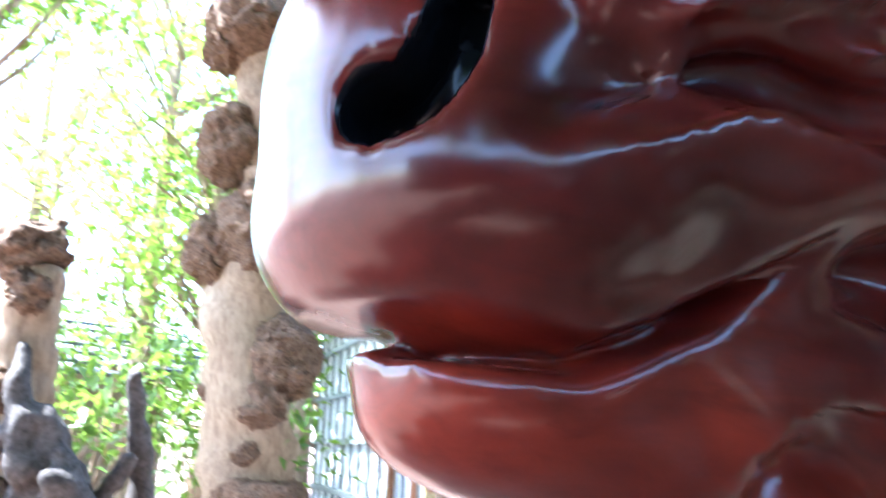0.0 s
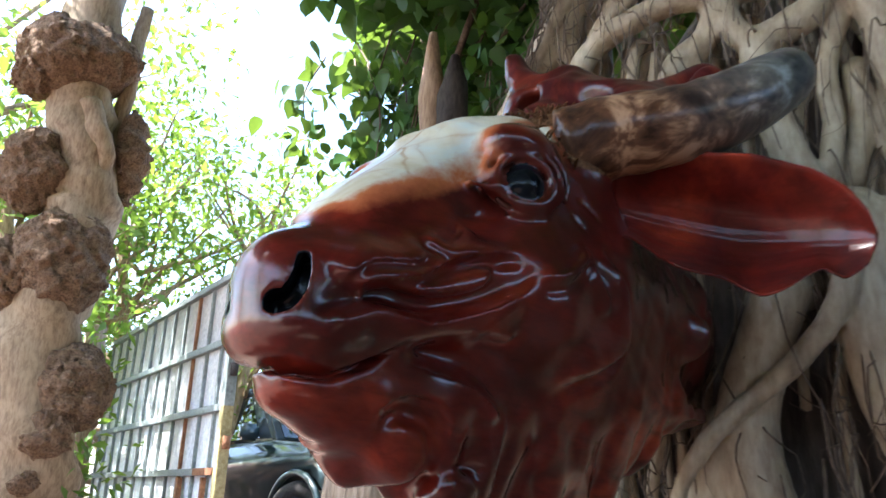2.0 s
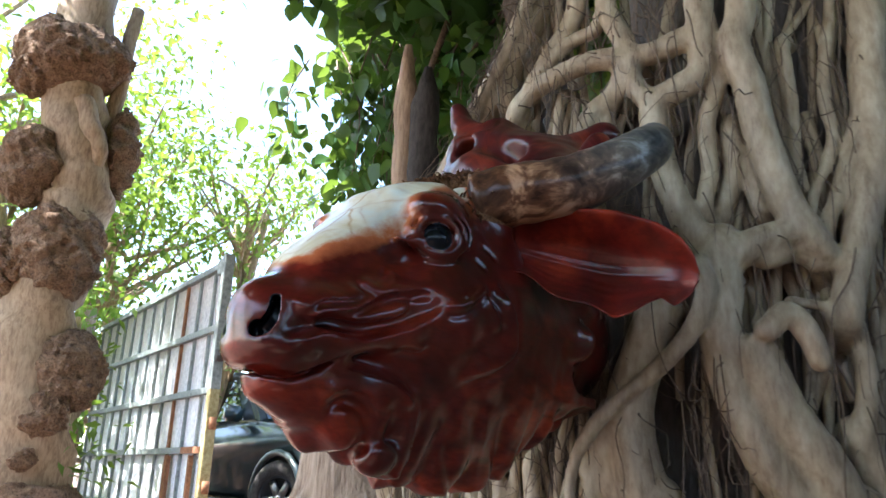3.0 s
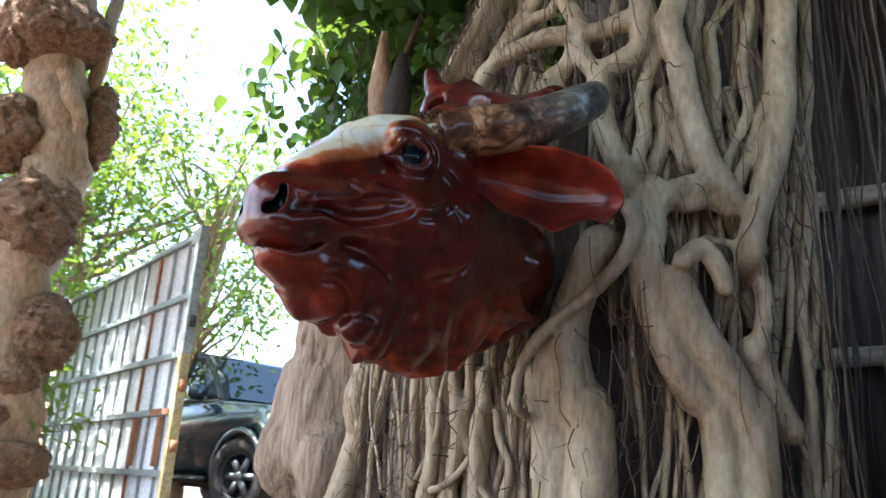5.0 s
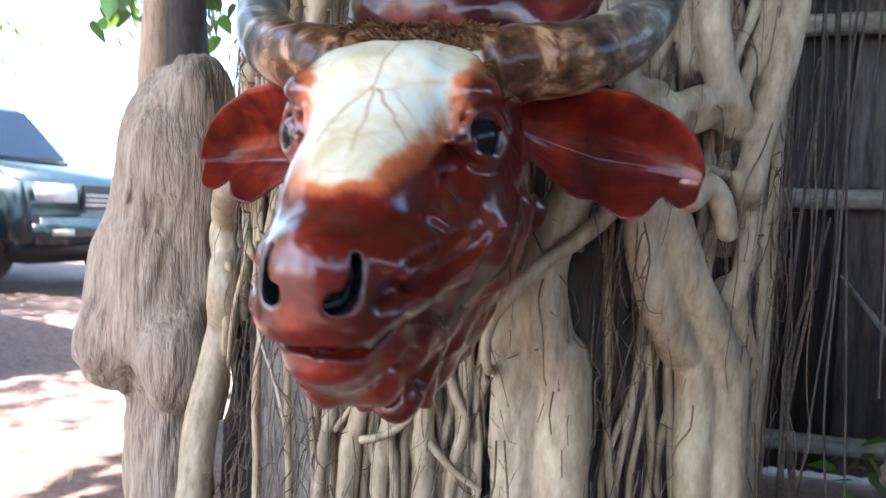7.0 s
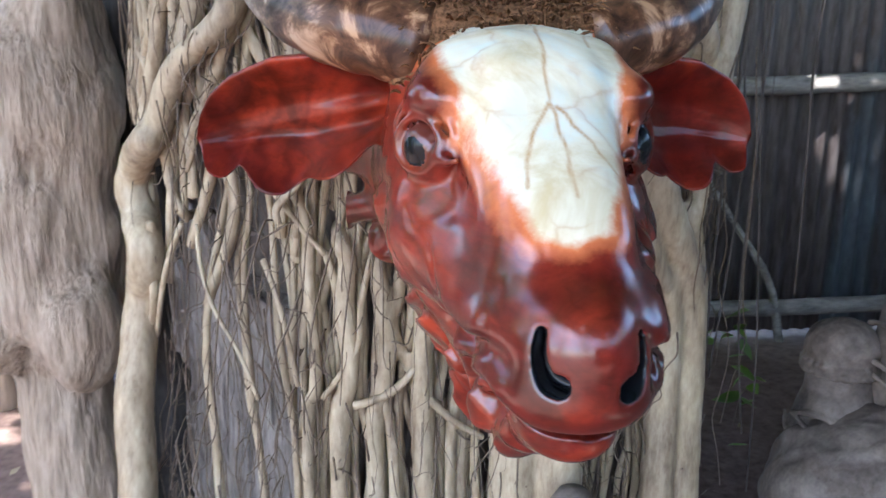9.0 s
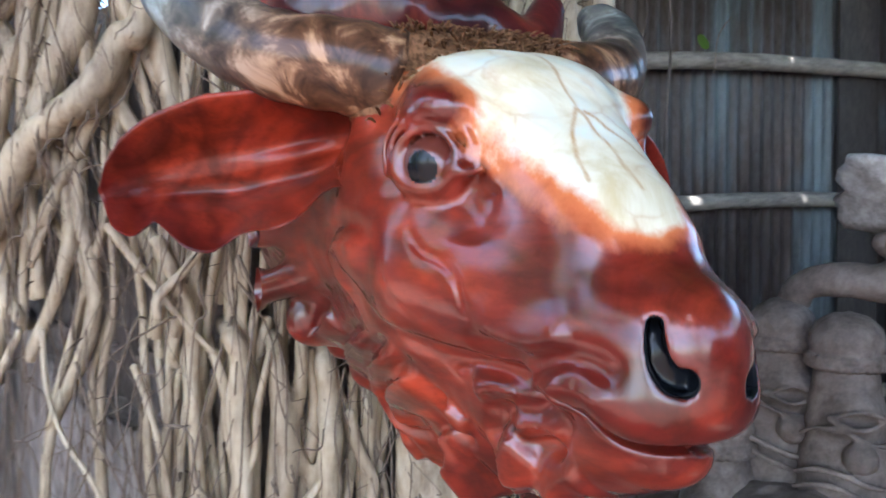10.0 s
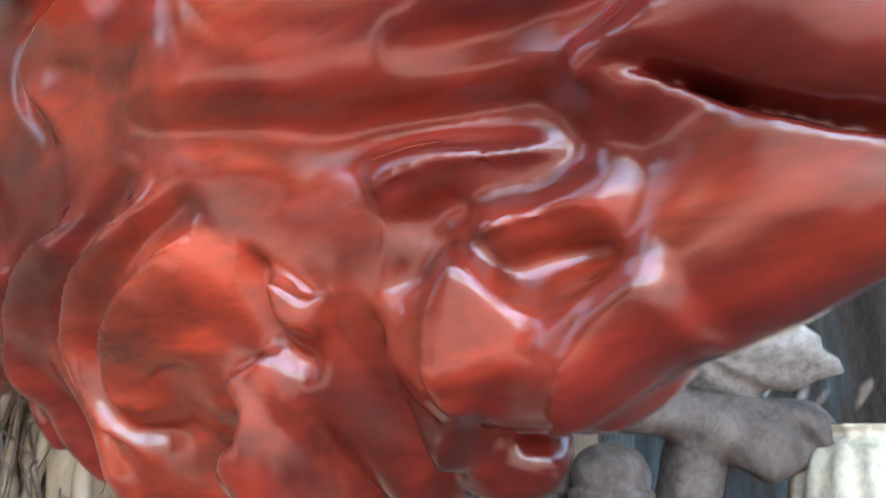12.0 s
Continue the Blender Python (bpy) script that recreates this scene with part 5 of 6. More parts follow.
# ---- the burl tree ----
burl_wood = two_tone("burl_tree_wood", (0.12, 0.07, 0.038), (0.26, 0.17, 0.098), (0.38, 0.28, 0.18), scale=(1, 1, 0.3), fine=40, coarse=5, rough=0.8, bump=0.5)
burl_bark = two_tone("burl_bark", (0.022, 0.012, 0.008), (0.10, 0.055, 0.032), (0.30, 0.19, 0.115), fine=75, coarse=24, rough=0.95, bump=1.0, dist=0.03)


def burl_tree(name, m, trunk, r0, r1, knobs, label, seed):
    t = empty(name, m, label=label, category="tree")
    lumpy("trunk", burl_wood, t, trunk, np.linspace(r0, r1, 50), 22, 0.14, seed, 50)
    for i, (x, y, z, rx, ry, rz) in enumerate(knobs):
        def field(p):
            f = Field(p)
            f.ball((x, y, z), (rx, ry, rz), 0.03)
            f.d += (0.040 * wobble(p, 17, seed + i) + 0.026 * wobble(p, 52, seed + 50 + i) + 0.016 * wobble(p, 120, seed + 90 + i)).astype(np.float32)
            return f.d
        k = np.array((rx, ry, rz)) + 0.10
        v, q = carve(field, np.array((x, y, z)) - k, np.array((x, y, z)) + k, max(rx, rz, 0.15) / 20, 0)
        part("burl", raw_mesh("burl", v, q), burl_bark, t)
    return t


burl = burl_tree("burl_tree", pose(-4.05, 1.6, 0, 0, 0, 64), [(-0.02, 0, -0.05), (0.0, 0, 0.9), (-0.09, 0, 1.64), (-0.02, 0, 2.2), (0.02, 0, 2.64), (-0.09, 0, 3.21), (-0.12, 0, 3.8), (-0.1, 0, 4.8)], 0.28, 0.17,
                 [(-0.15, -0.05, 3.54, 0.36, 0.30, 0.27), (-0.36, -0.05, 3.36, 0.15, 0.14, 0.15), (-0.28, -0.06, 2.72, 0.19, 0.18, 0.28), (-0.02, -0.12, 2.15, 0.27, 0.22, 0.33), (-0.31, -0.06, 2.03, 0.17, 0.16, 0.22),
                  (0.15, -0.12, 1.40, 0.22, 0.20, 0.24), (0.05, -0.22, 1.12, 0.12, 0.10, 0.14), (0.0, -0.26, 0.85, 0.07, 0.06, 0.07), (0.08, -0.12, 0.59, 0.28, 0.24, 0.16), (0.25, -0.02, 2.95, 0.11, 0.12, 0.33), (-0.25, -0.05, 1.2, 0.07, 0.07, 0.08)],
                 "bare pale tree trunk covered in rough round burls", 101)
lumpy("dead_branch", burl_wood, burl, [(0.10, 0, 2.95), (0.17, 0, 3.4), (0.18, 0, 3.84), (0.21, 0, 4.1)], np.linspace(0.06, 0.045, 30), 12, 0.1, 9, 30, "sawn-off side branch")
lumpy("knot", burl_wood, burl, [(-0.04, -0.12, 3.2), (0.03, -0.18, 3.0), (0.10, -0.18, 2.88), (0.10, -0.15, 2.74)], np.linspace(0.09, 0.04, 30), 12, 0.15, 10)
burl_tree("burl_stump", pose(-3.05, 0.20, 0), [(0, 0, -0.05), (0.03, 0, 0.6), (-0.03, 0, 1.1), (0.02, 0, 1.55)], 0.15, 0.10, [(0.02, -0.04, 1.6, 0.16, 0.14, 0.12), (0.12, -0.05, 1.45, 0.07, 0.08, 0.08), (-0.02, -0.08, 1.05, 0.15, 0.12, 0.12), (0.0, -0.05, 0.7, 0.18, 0.15, 0.14)], "short burl-covered stump standing on soil", 161)

# driftwood heap, a roof and pots in the yard
grey_drift = two_tone("grey_driftwood", (0.010, 0.007, 0.006), (0.035, 0.026, 0.020), (0.13, 0.11, 0.095), fine=40, coarse=11, rough=0.8, bump=0.6)


def driftwood_root():
    g = np.random.RandomState(33)

    def field(p):
        f = Field(p)
        for k in range(15):
            a = np.array((-2.86 + 0.10 * g.normal(), 0.33 + 0.10 * g.normal(), 0.02))
            b = a + (0.10 - 0.25 * abs(g.normal()), 0.12 * g.normal(), 0.55 + 0.75 * g.rand())
            f.cord([a, (a * 2 + b) / 3 + 0.14 * g.normal(size=3), (a + 2 * b) / 3 + 0.14 * g.normal(size=3), b], 0.09, 0.035, 0.04)
        g.seed(33)
        f.d += (0.022 * wobble(p, 24, 34) + 0.010 * wobble(p, 70, 35)).astype(np.float32)
        return f.d
    v, q = carve(field, (-3.7, -0.5, -0.05), (-1.8, 1.4, 1.6), 0.018, 1)
    return tagged(part("driftwood_root", raw_mesh("driftwood_root", v, q), grey_drift), "tangled grey and dark brown driftwood root on soil", "driftwood")


driftwood_root()
slate = two_tone("dark_roofing", (0.03, 0.035, 0.04), (0.06, 0.065, 0.075), (0.12, 0.13, 0.15), fine=25, coarse=3, rough=0.7)
hut = empty("garden_hut", pose(-8.2, 1.6, 0) @ pose(0, 0, 0, 0, 0, 8), label="low open hut with a dark sloping roof", category="shed")
bm = bmesh.new()
for k in range(7):
    box(bm, (-1.2 + 0.34 * k, -1.6, 0), (-0.88 + 0.34 * k, 1.6, 0.03), 0, Matrix.Translation((0, 0, 2.02 - 0.06 * k)) @ Matrix.Rotation(radians(10), 4, "Y"))
part("roof", bm, slate, hut, smooth=False)
for x, y in ((-1, -1.4), (-1, 1.4), (1, -1.4), (1, 1.4)):
    lumpy("post", plank, hut, [(x, y, -0.05), (x, y, 1.0), (x, y, 1.86 - 0.06 * x)], 0.06, 8, 0.05, 3, 8)
part("back_block", box(bmesh.new(), (-1.1, -1.4, 0), (-1.06, 1.4, 1.7)), plank, hut, smooth=False)
clay = two_tone("clay_pot", (0.16, 0.07, 0.05), (0.26, 0.13, 0.09), (0.34, 0.20, 0.15), rough=0.8)
# paler and darker copies of one green, sun and shade put into the colour
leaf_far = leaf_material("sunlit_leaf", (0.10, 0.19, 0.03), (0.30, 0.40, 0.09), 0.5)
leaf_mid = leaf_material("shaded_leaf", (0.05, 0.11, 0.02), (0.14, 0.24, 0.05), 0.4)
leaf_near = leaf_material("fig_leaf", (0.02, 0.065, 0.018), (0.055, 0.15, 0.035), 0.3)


def lathe(name, rows, mat, parent=None, n=20, label=""):
    p = np.array([[(r * math.cos(a), r * math.sin(a), z) for a in np.arange(n) * 2 * math.pi / n] for r, z in rows]).reshape(-1, 3)
    i, j = np.meshgrid(np.arange(len(rows) - 1), np.arange(n), indexing="ij")
    k = (j + 1) % n
    q = np.stack([i * n + j, i * n + k, (i + 1) * n + k, (i + 1) * n + j], -1).reshape(-1, 4)
    return part(name, raw_mesh(name, p, q), mat, parent, label)


def potted_plant(x, y, s, seed):
    g = np.random.RandomState(seed)
    t = empty("potted_plant", pose(x, y, 0), label="leafy green shrub in a clay pot on soil", category="plant", group="pot plants in the yard")
    lathe("pot", [(0.0, 0), (0.16 * s, 0), (0.22 * s, 0.3 * s), (0.24 * s, 0.34 * s), (0.21 * s, 0.34 * s), (0.18 * s, 0.28 * s), (0, 0.28 * s)], clay, t)
    stems, c = [], []
    for k in range(9):
        e = np.array((0.3 * g.normal(), 0.3 * g.normal(), 0.8 + 0.5 * g.rand())) * s
        stems.append((spline([(0, 0, 0.26 * s), e * (0.5, 0.5, 0.6), e], 8), np.linspace(0.015, 0.005, 8), 5, 0, 0))
        c.append(e)
    part("stem", tubes_mesh("stem", stems), burl_wood, t)
    c = np.array(c)[g.randint(9, size=420)] + g.normal(size=(420, 3)) * 0.16 * s
    leaf_cloud("leaves", c, 0.10 * s, leaf_mid, t, seed)


for i, (x, y, s) in enumerate(((-5.2, 1.0, 1.2), (-4.9, 1.75, 1.0), (-6.0, 0.5, 1.3), (-5.6, 2.1, 0.9), (-4.6, 0.35, 0.9))):
    potted_plant(x, y, s, 200 + i)

# ---- the sheet metal gate ----
steel = two_tone("galvanised_sheet", (0.62, 0.66, 0.70), (0.78, 0.82, 0.86), (0.85, 0.88, 0.90), fine=30, coarse=3, rough=0.45, bump=0.1)
frame_paint = two_tone("grey_green_frame_paint", (0.12, 0.14, 0.14), (0.20, 0.235, 0.23), (0.29, 0.32, 0.31), fine=50, coarse=7, rough=0.6, bump=0.2)
rust = two_tone("rust", (0.13, 0.05, 0.025), (0.24, 0.10, 0.05), (0.34, 0.17, 0.09), fine=50, coarse=9, rough=0.9)
yellow = two_tone("worn_yellow_paint", (0.22, 0.15, 0.04), (0.36, 0.28, 0.10), (0.44, 0.40, 0.24), fine=50, coarse=9, rough=0.7)
fence_dir = Vector((-2.75, 0.92, 0)).normalized()
fence_m = Matrix.Translation((-2.98, 2.12, 0.12)) @ fence_dir.to_track_quat("X", "Z").to_matrix().to_4x4()
gate = empty("sheet_metal_gate", fence_m, label="grey ribbed sheet metal gate with rusty steel frame", category="gate")


def ribbed(x0, x1, z0, z1, pitch=0.26, rib=0.07, deep=0.028):
    xs, ys = [], []
    x = x0
    while x < x1:
        for dx, d in ((0, 0), (pitch - rib, 0), (pitch - rib + 0.015, -deep), (pitch - 0.015, -deep)):
            if x + dx <= x1:
                xs.append(x + dx), ys.append(d)
        x += pitch
    xs.append(x1), ys.append(0)
    n = len(xs)
    p = np.array([(a, b + t, z) for t in (0, -0.003) for z in (z0, z1) for a, b in zip(xs, ys)])
    i = np.arange(n - 1)
    f, o = np.stack([i, i + 1, i + 1 + n, i + n], 1), 2 * n
    edge = [np.stack([i, i + o, i + 1 + o, i + 1], 1), np.stack([i + n, i + 1 + n, i + 1 + n + o, i + n + o], 1)]
    return raw_mesh("sheet", p, np.vstack([f[:, ::-1], f + o, *edge]))


for a, b in ((0.03, 1.05), (1.05, 2.09), (2.09, 3.13)):
    part("sheet", ribbed(a, b, 0.04, 1.98), steel, gate, smooth=False)
for z, mat in ((0.10, frame_paint), (0.46, frame_paint), (0.83, frame_paint), (1.18, frame_paint), (1.56, frame_paint), (1.965, frame_paint)):
    part("rail", box(bmesh.new(), (0.04, 0.002, z - 0.02), (3.1, 0.042, z + 0.02), 0.003), mat, gate, smooth=False)
for k in range(12):
    part("batten", box(bmesh.new(), (0.21 + 0.26 * k, -0.002 + 0.0, 0.06), (0.235 + 0.26 * k, 0.018, 1.95), 0.002), frame_paint if k not in (2,) else rust, gate, smooth=False)
part("end_post", box(bmesh.new(), (-0.03, -0.01, 1.18), (0.03, 0.05, 2.02), 0.004), frame_paint, gate, smooth=False)
part("end_post", box(bmesh.new(), (-0.03, -0.01, 0.0), (0.03, 0.05, 1.18), 0.004), yellow, gate, "worn yellow lower end post", smooth=False)
part("rust_strip", box(bmesh.new(), (0.62, 0.020, 0.50), (0.68, 0.046, 0.80), 0.002), rust, gate, "rusty upright strip", smooth=False)
part("rust_strip", box(bmesh.new(), (0.05, 0.043, 0.81), (0.38, 0.047, 0.85), 0.001), rust, gate, "rusty stretch of rail", smooth=False)
part("rust_strip", box(bmesh.new(), (0.20, 0.020, 0.50), (0.23, 0.046, 0.80), 0.001), rust, gate, "rusty upright strip", smooth=False)
for z in (1.38, 0.98, 0.62):
    bm = bmesh.new()
    bmesh.ops.create_cone(bm, cap_ends=True, segments=10, radius1=0.022, radius2=0.022, depth=0.07, matrix=Matrix.Translation((-0.05, 0.02, z)))
    part("hinge", bm, rust if z < 1.1 else char, gate)
part("corner_plate", box(bmesh.new(), (0.02, 0.004, 1.90), (0.10, 0.05, 2.0), 0.002), frame_paint, gate, smooth=False)
gate_post = lumpy("gate_post", plank, None, [(-6.05, 3.0, -0.05), (-6.03, 3.0, 1.0), (-6.1, 3.0, 2.25)], 0.09, 10, 0.08, 12, 12)
tagged(gate_post, "rough brown wooden post at the end of the gate", "post")

# ---- the pickup truck ----
car_paint = material("dark_green_paint", 0.28, coat=0.8, coat_rough=0.04)
nd = Nodes(car_paint)
nd.base(nd.ramp(nd.noise(nd.coord(), 3, 4), (0.3, (0.012, 0.026, 0.03)), (0.7, (0.03, 0.05, 0.055))))
rubber = two_tone("tyre_rubber", (0.012, 0.012, 0.012), (0.022, 0.021, 0.02), (0.06, 0.05, 0.045), fine=60, rough=0.85)
alloy = material("grey_alloy", 0.35, 0.9)
nd = Nodes(alloy)
nd.base(nd.ramp(nd.noise(nd.coord(), 12), (0.3, (0.22, 0.22, 0.22)), (0.7, (0.36, 0.36, 0.36))))
tinted = material("tinted_glass", 0.03, spec=0.8)
tinted.node_tree.nodes["Principled BSDF"].inputs["Base Color"].default_value = (0.02, 0.03, 0.028, 1)
lamp_glass = material("lamp_glass", 0.08, spec=0.8)
lamp_glass.node_tree.nodes["Principled BSDF"].inputs["Base Color"].default_value = (0.5, 0.52, 0.55, 1)
black_plastic = material("black_plastic", 0.5)
black_plastic.node_tree.nodes["Principled BSDF"].inputs["Base Color"].default_value = (0.012, 0.012, 0.013, 1)
plate_paint = material("plate_paint", 0.5)
plate_paint.node_tree.nodes["Principled BSDF"].inputs["Base Color"].default_value = (0.45, 0.46, 0.36, 1)
car = empty("pickup_truck", Matrix.Translation((-5.0, 4.6, 0.20)) @ Matrix.Rotation(radians(-13), 4, "Z"), label="dark green pickup truck parked on bare soil", category="car")


def extrude(profile, y0, y1, bevel, inset=0.0, z_in=1.0):
    """A side outline (x, z) drawn out across the car; above z_in its sides lean in."""
    bm = bmesh.new()
    a = [bm.verts.new((x, y0 + (inset if z > z_in else 0), z)) for x, z in profile]
    b = [bm.verts.new((x, y1 - (inset if z > z_in else 0), z)) for x, z in profile]
    bm.faces.new(a)
    bm.faces.new(b[::-1])
    n = len(profile)
    for i in range(n):
        bm.faces.new((a[i], b[i], b[(i + 1) % n], a[(i + 1) % n]))
    bmesh.ops.recalc_face_normals(bm, faces=bm.faces)
    bmesh.ops.bevel(bm, geom=list(bm.edges), offset=bevel, segments=3, affect="EDGES", clamp_overlap=True)
    return bm


part("body", extrude([(-4.1, 0.45), (-3.55, 0.42), (-3.3, 0.80), (-2.75, 0.80), (-2.5, 0.40), (-0.55, 0.38), (-0.42, 0.66), (-0.22, 0.82), (0.22, 0.82), (0.42, 0.66), (0.50, 0.42), (0.82, 0.44), (0.86, 0.72), (0.80, 0.98), (0.35, 1.09), (-0.55, 1.16), (-4.1, 1.12)], 0.0, 1.66, 0.045), car_paint, car)
part("cab", extrude([(-2.75, 1.12), (-0.52, 1.14), (-1.15, 1.72), (-1.45, 1.78), (-2.45, 1.76), (-2.72, 1.6)], 0.03, 1.63, 0.05, 0.13, 1.3), car_paint, car)
for x0, x1 in ((-1.60, -0.88), (-2.55, -1.70)):
    bm = bmesh.new()
    top = x1 - 0.42 if x1 > -1 else x1 - 0.04
    vs = [bm.verts.new(p) for p in ((x0, 0.052, 1.19), (x1, 0.052, 1.19), (top, 0.135, 1.66), (x0 + 0.04, 0.135, 1.66))]
    bm.faces.new(vs)
    g = bmesh.ops.extrude_face_region(bm, geom=bm.faces[:])
    bmesh.ops.translate(bm, vec=(0, -0.012, 0), verts=[v for v in g["geom"] if isinstance(v, bmesh.types.BMVert)])
    part("side_window", bm, tinted, car, smooth=False)
bm = bmesh.new()
vs = [bm.verts.new(p) for p in ((-0.585, 0.16, 1.18), (-0.585, 1.50, 1.18), (-1.10, 1.42, 1.675), (-1.10, 0.24, 1.675))]
bm.faces.new(vs)
g = bmesh.ops.extrude_face_region(bm, geom=bm.faces[:])
bmesh.ops.translate(bm, vec=(0.02, 0, 0.02), verts=[v for v in g["geom"] if isinstance(v, bmesh.types.BMVert)])
part("windscreen", bm, tinted, car, smooth=False)
part("wing_mirror", box(bmesh.new(), (-0.92, -0.20, 1.16), (-0.80, 0.0, 1.33), 0.03), car_paint, car)
part("bumper", box(bmesh.new(), (0.72, 0.05, 0.44), (0.95, 1.61, 0.66), 0.05), car_paint, car)
part("grille", box(bmesh.new(), (0.84, 0.50, 0.74), (0.885, 1.16, 0.94), 0.01), black_plastic, car, smooth=False)
for y in (0.62, 0.83, 1.04):
    part("grille_bar", box(bmesh.new(), (0.88, 0.52, 0.70 + 0.2 * (y - 0.62) + 0.06), (0.90, 1.14, 0.72 + 0.2 * (y - 0.62) + 0.06), 0.004), alloy, car, smooth=False)
for y in (0.08, 1.18):
    part("headlight", box(bmesh.new(), (0.74, y, 0.76), (0.875, y + 0.40, 0.94), 0.03), lamp_glass, car, "clear headlight")
    part("fog_lamp", box(bmesh.new(), (0.90, y + 0.06, 0.50), (0.957, y + 0.30, 0.58), 0.015), plate_paint, car, "pale lamp in the bumper")
part("number_plate", box(bmesh.new(), (0.952, 0.66, 0.49), (0.962, 1.0, 0.61), 0.004), plate_paint, car, "plain pale plate", smooth=False)
part("side_sill", box(bmesh.new(), (-2.4, -0.05, 0.30), (-0.6, 0.06, 0.37), 0.02), black_plastic, car)
part("door_handle", box(bmesh.new(), (-1.62, -0.02, 1.0), (-1.44, 0.01, 1.03), 0.008), alloy, car)
part("under_body", box(bmesh.new(), (-4.0, 0.2, 0.25), (0.6, 1.46, 0.5), 0.03), black_plastic, car)
for x, y in ((0, 0.10), (0, 1.56), (-3.03, 0.10), (-3.03, 1.56)):
    s = -1 if y < 0.8 else 1
    m = Matrix.Translation((x, y, 0.385)) @ Matrix.Rotation(radians(90 * -s), 4, "X") @ Matrix.Rotation(radians(18 if x == 0 else 0), 4, "Y")
    t = lathe("wheel", [(0.20, -0.12), (0.33, -0.125), (0.375, -0.10), (0.385, -0.05), (0.385, 0.05), (0.375, 0.10), (0.33, 0.125), (0.24, 0.12), (0.235, 0.06), (0.20, -0.12)], rubber, car, 36, "black tyre with dusty tread")
    t.matrix_basis = m
    rim = lathe("rim", [(0.235, 0.11), (0.215, 0.115), (0.205, 0.05), (0.0, 0.03), (0.0, 0.0)], black_plastic, t, 32)
    for k in range(6):
        bm = box(bmesh.new(), (0.03, -0.035, 0.05), (0.215, 0.035, 0.095), 0.01, Matrix.Rotation(radians(60 * k), 4, "Z"))
        part("spoke", bm, alloy, t)
    bm = bmesh.new()
    bmesh.ops.create_cone(bm, cap_ends=True, segments=20, radius1=0.055, radius2=0.045, depth=0.05, matrix=Matrix.Translation((0, 0, 0.085)))
    part("hub_cap", bm, alloy, t)
for x in (0, -3.03):
    arch = [(x + 0.47 * math.cos(a), -0.012, 0.40 + 0.44 * math.sin(a)) for a in np.linspace(0, math.pi, 14)]
    part("wheel_arch", tubes_mesh("wheel_arch", [(arch, np.full(14, 0.035), 8, 0, 0)]), car_paint, car)

# logs lying by the gate
for i, (a, b, r) in enumerate((((-4.9, 3.3, 0.09), (-3.5, 3.0, 0.10), 0.10), ((-4.6, 3.6, 0.08), (-3.3, 3.5, 0.09), 0.09), ((-5.0, 3.9, 0.1), (-3.9, 3.8, 0.09), 0.1))):
    a, b = np.array(a), np.array(b)
    tagged(lumpy("log", drift, None, [a, (a + b) / 2 + (0, 0.03, 0), b], r, 12, 0.08, 70 + i, 14), "weathered brown log lying on the soil", "log", "logs by the gate")

# ---- the tin shed ----
tin = material("weathered_tin", 0.55, 0.25)
nd = Nodes(tin)
v = nd.coord((1, 1, 0.16))
stain = nd.noise(v, 2.6, 6, 0.65, 0.5)
col = nd.ramp(stain, (0.36, (0.03, 0.018, 0.014)), (0.45, (0.085, 0.055, 0.045)), (0.53, (0.11, 0.125, 0.135)), (0.68, (0.24, 0.31, 0.35)))
fine = nd.noise(nd.coord((1, 1, 0.4)), 45, 6, 0.7)
nd.base(nd.mix(0.4, col, nd.ramp(fine, (0.35, (0.014, 0.011, 0.010)), (0.68, (0.11, 0.115, 0.12)))))
nd.bump(fine, 0.2, 0.004)
# near-black tin: the tree's shade on the nearest sheets, put into their colour
shade_tin = two_tone("shade_dark_tin", (0.006, 0.005, 0.0045), (0.014, 0.010, 0.008), (0.035, 0.027, 0.024), scale=(1, 1, 0.16), fine=45, coarse=3, rough=0.7, bump=0.2, dist=0.004)
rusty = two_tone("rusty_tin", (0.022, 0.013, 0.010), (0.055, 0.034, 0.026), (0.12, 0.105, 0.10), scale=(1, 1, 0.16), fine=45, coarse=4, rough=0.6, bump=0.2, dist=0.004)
shed = empty("wall_shed", pose(0, 2.5, 0), label="stained blue-grey corrugated tin wall of a shed", category="wall", kind="structure")


def corrugated(x0, x1, z0, z1, pitch=0.076, deep=0.011):
    n = int((x1 - x0) / pitch * 8)
    x = np.linspace(x0, x1, n)
    y = deep * np.sin(x / pitch * 2 * math.pi)
    p = np.concatenate([np.stack([x, y + t, np.full(n, z)], 1) for t in (0, 0.004) for z in (z0, z1)])
    i = np.arange(n - 1)
    f = np.stack([i, i + 1, i + 1 + n, i + n], 1)
    o = 2 * n
    return raw_mesh("sheet", p, np.vstack([f, f[:, ::-1] + o, np.stack([i, i + o, i + 1 + o, i + 1], 1), np.stack([i + n, i + 1 + n, i + 1 + n + o, i + n + o], 1)]))


for k in range(9):
    ob = part("sheet", corrugated(-0.1 + 0.70 * k, 0.64 + 0.70 * k, 0.02, (3.1 if k < 3 else 3.3) + 0.06 * math.sin(k * 2.1)), shade_tin if k < 2 else rusty if k == 2 else tin, shed)
    ob.location = (0, 0.012 * (k % 2) + 0.03, 0)
for z0, z1, r in ((1.86, 2.08, 0.045), (1.18, 1.27, 0.042), (0.20, 0.08, 0.04)):
    lumpy("rail_pole", pole_wood, shed, [(0.2, -0.045, z0), (1.6, -0.05, (z0 * 3 + z1) / 4 - 0.01), (3.2, -0.045, (z0 + z1) / 2 + 0.02), (6.0, -0.05, z1 - 0.1)], r, 14, 0.08, int(z0 * 10), 40, "weathered grey horizontal pole")
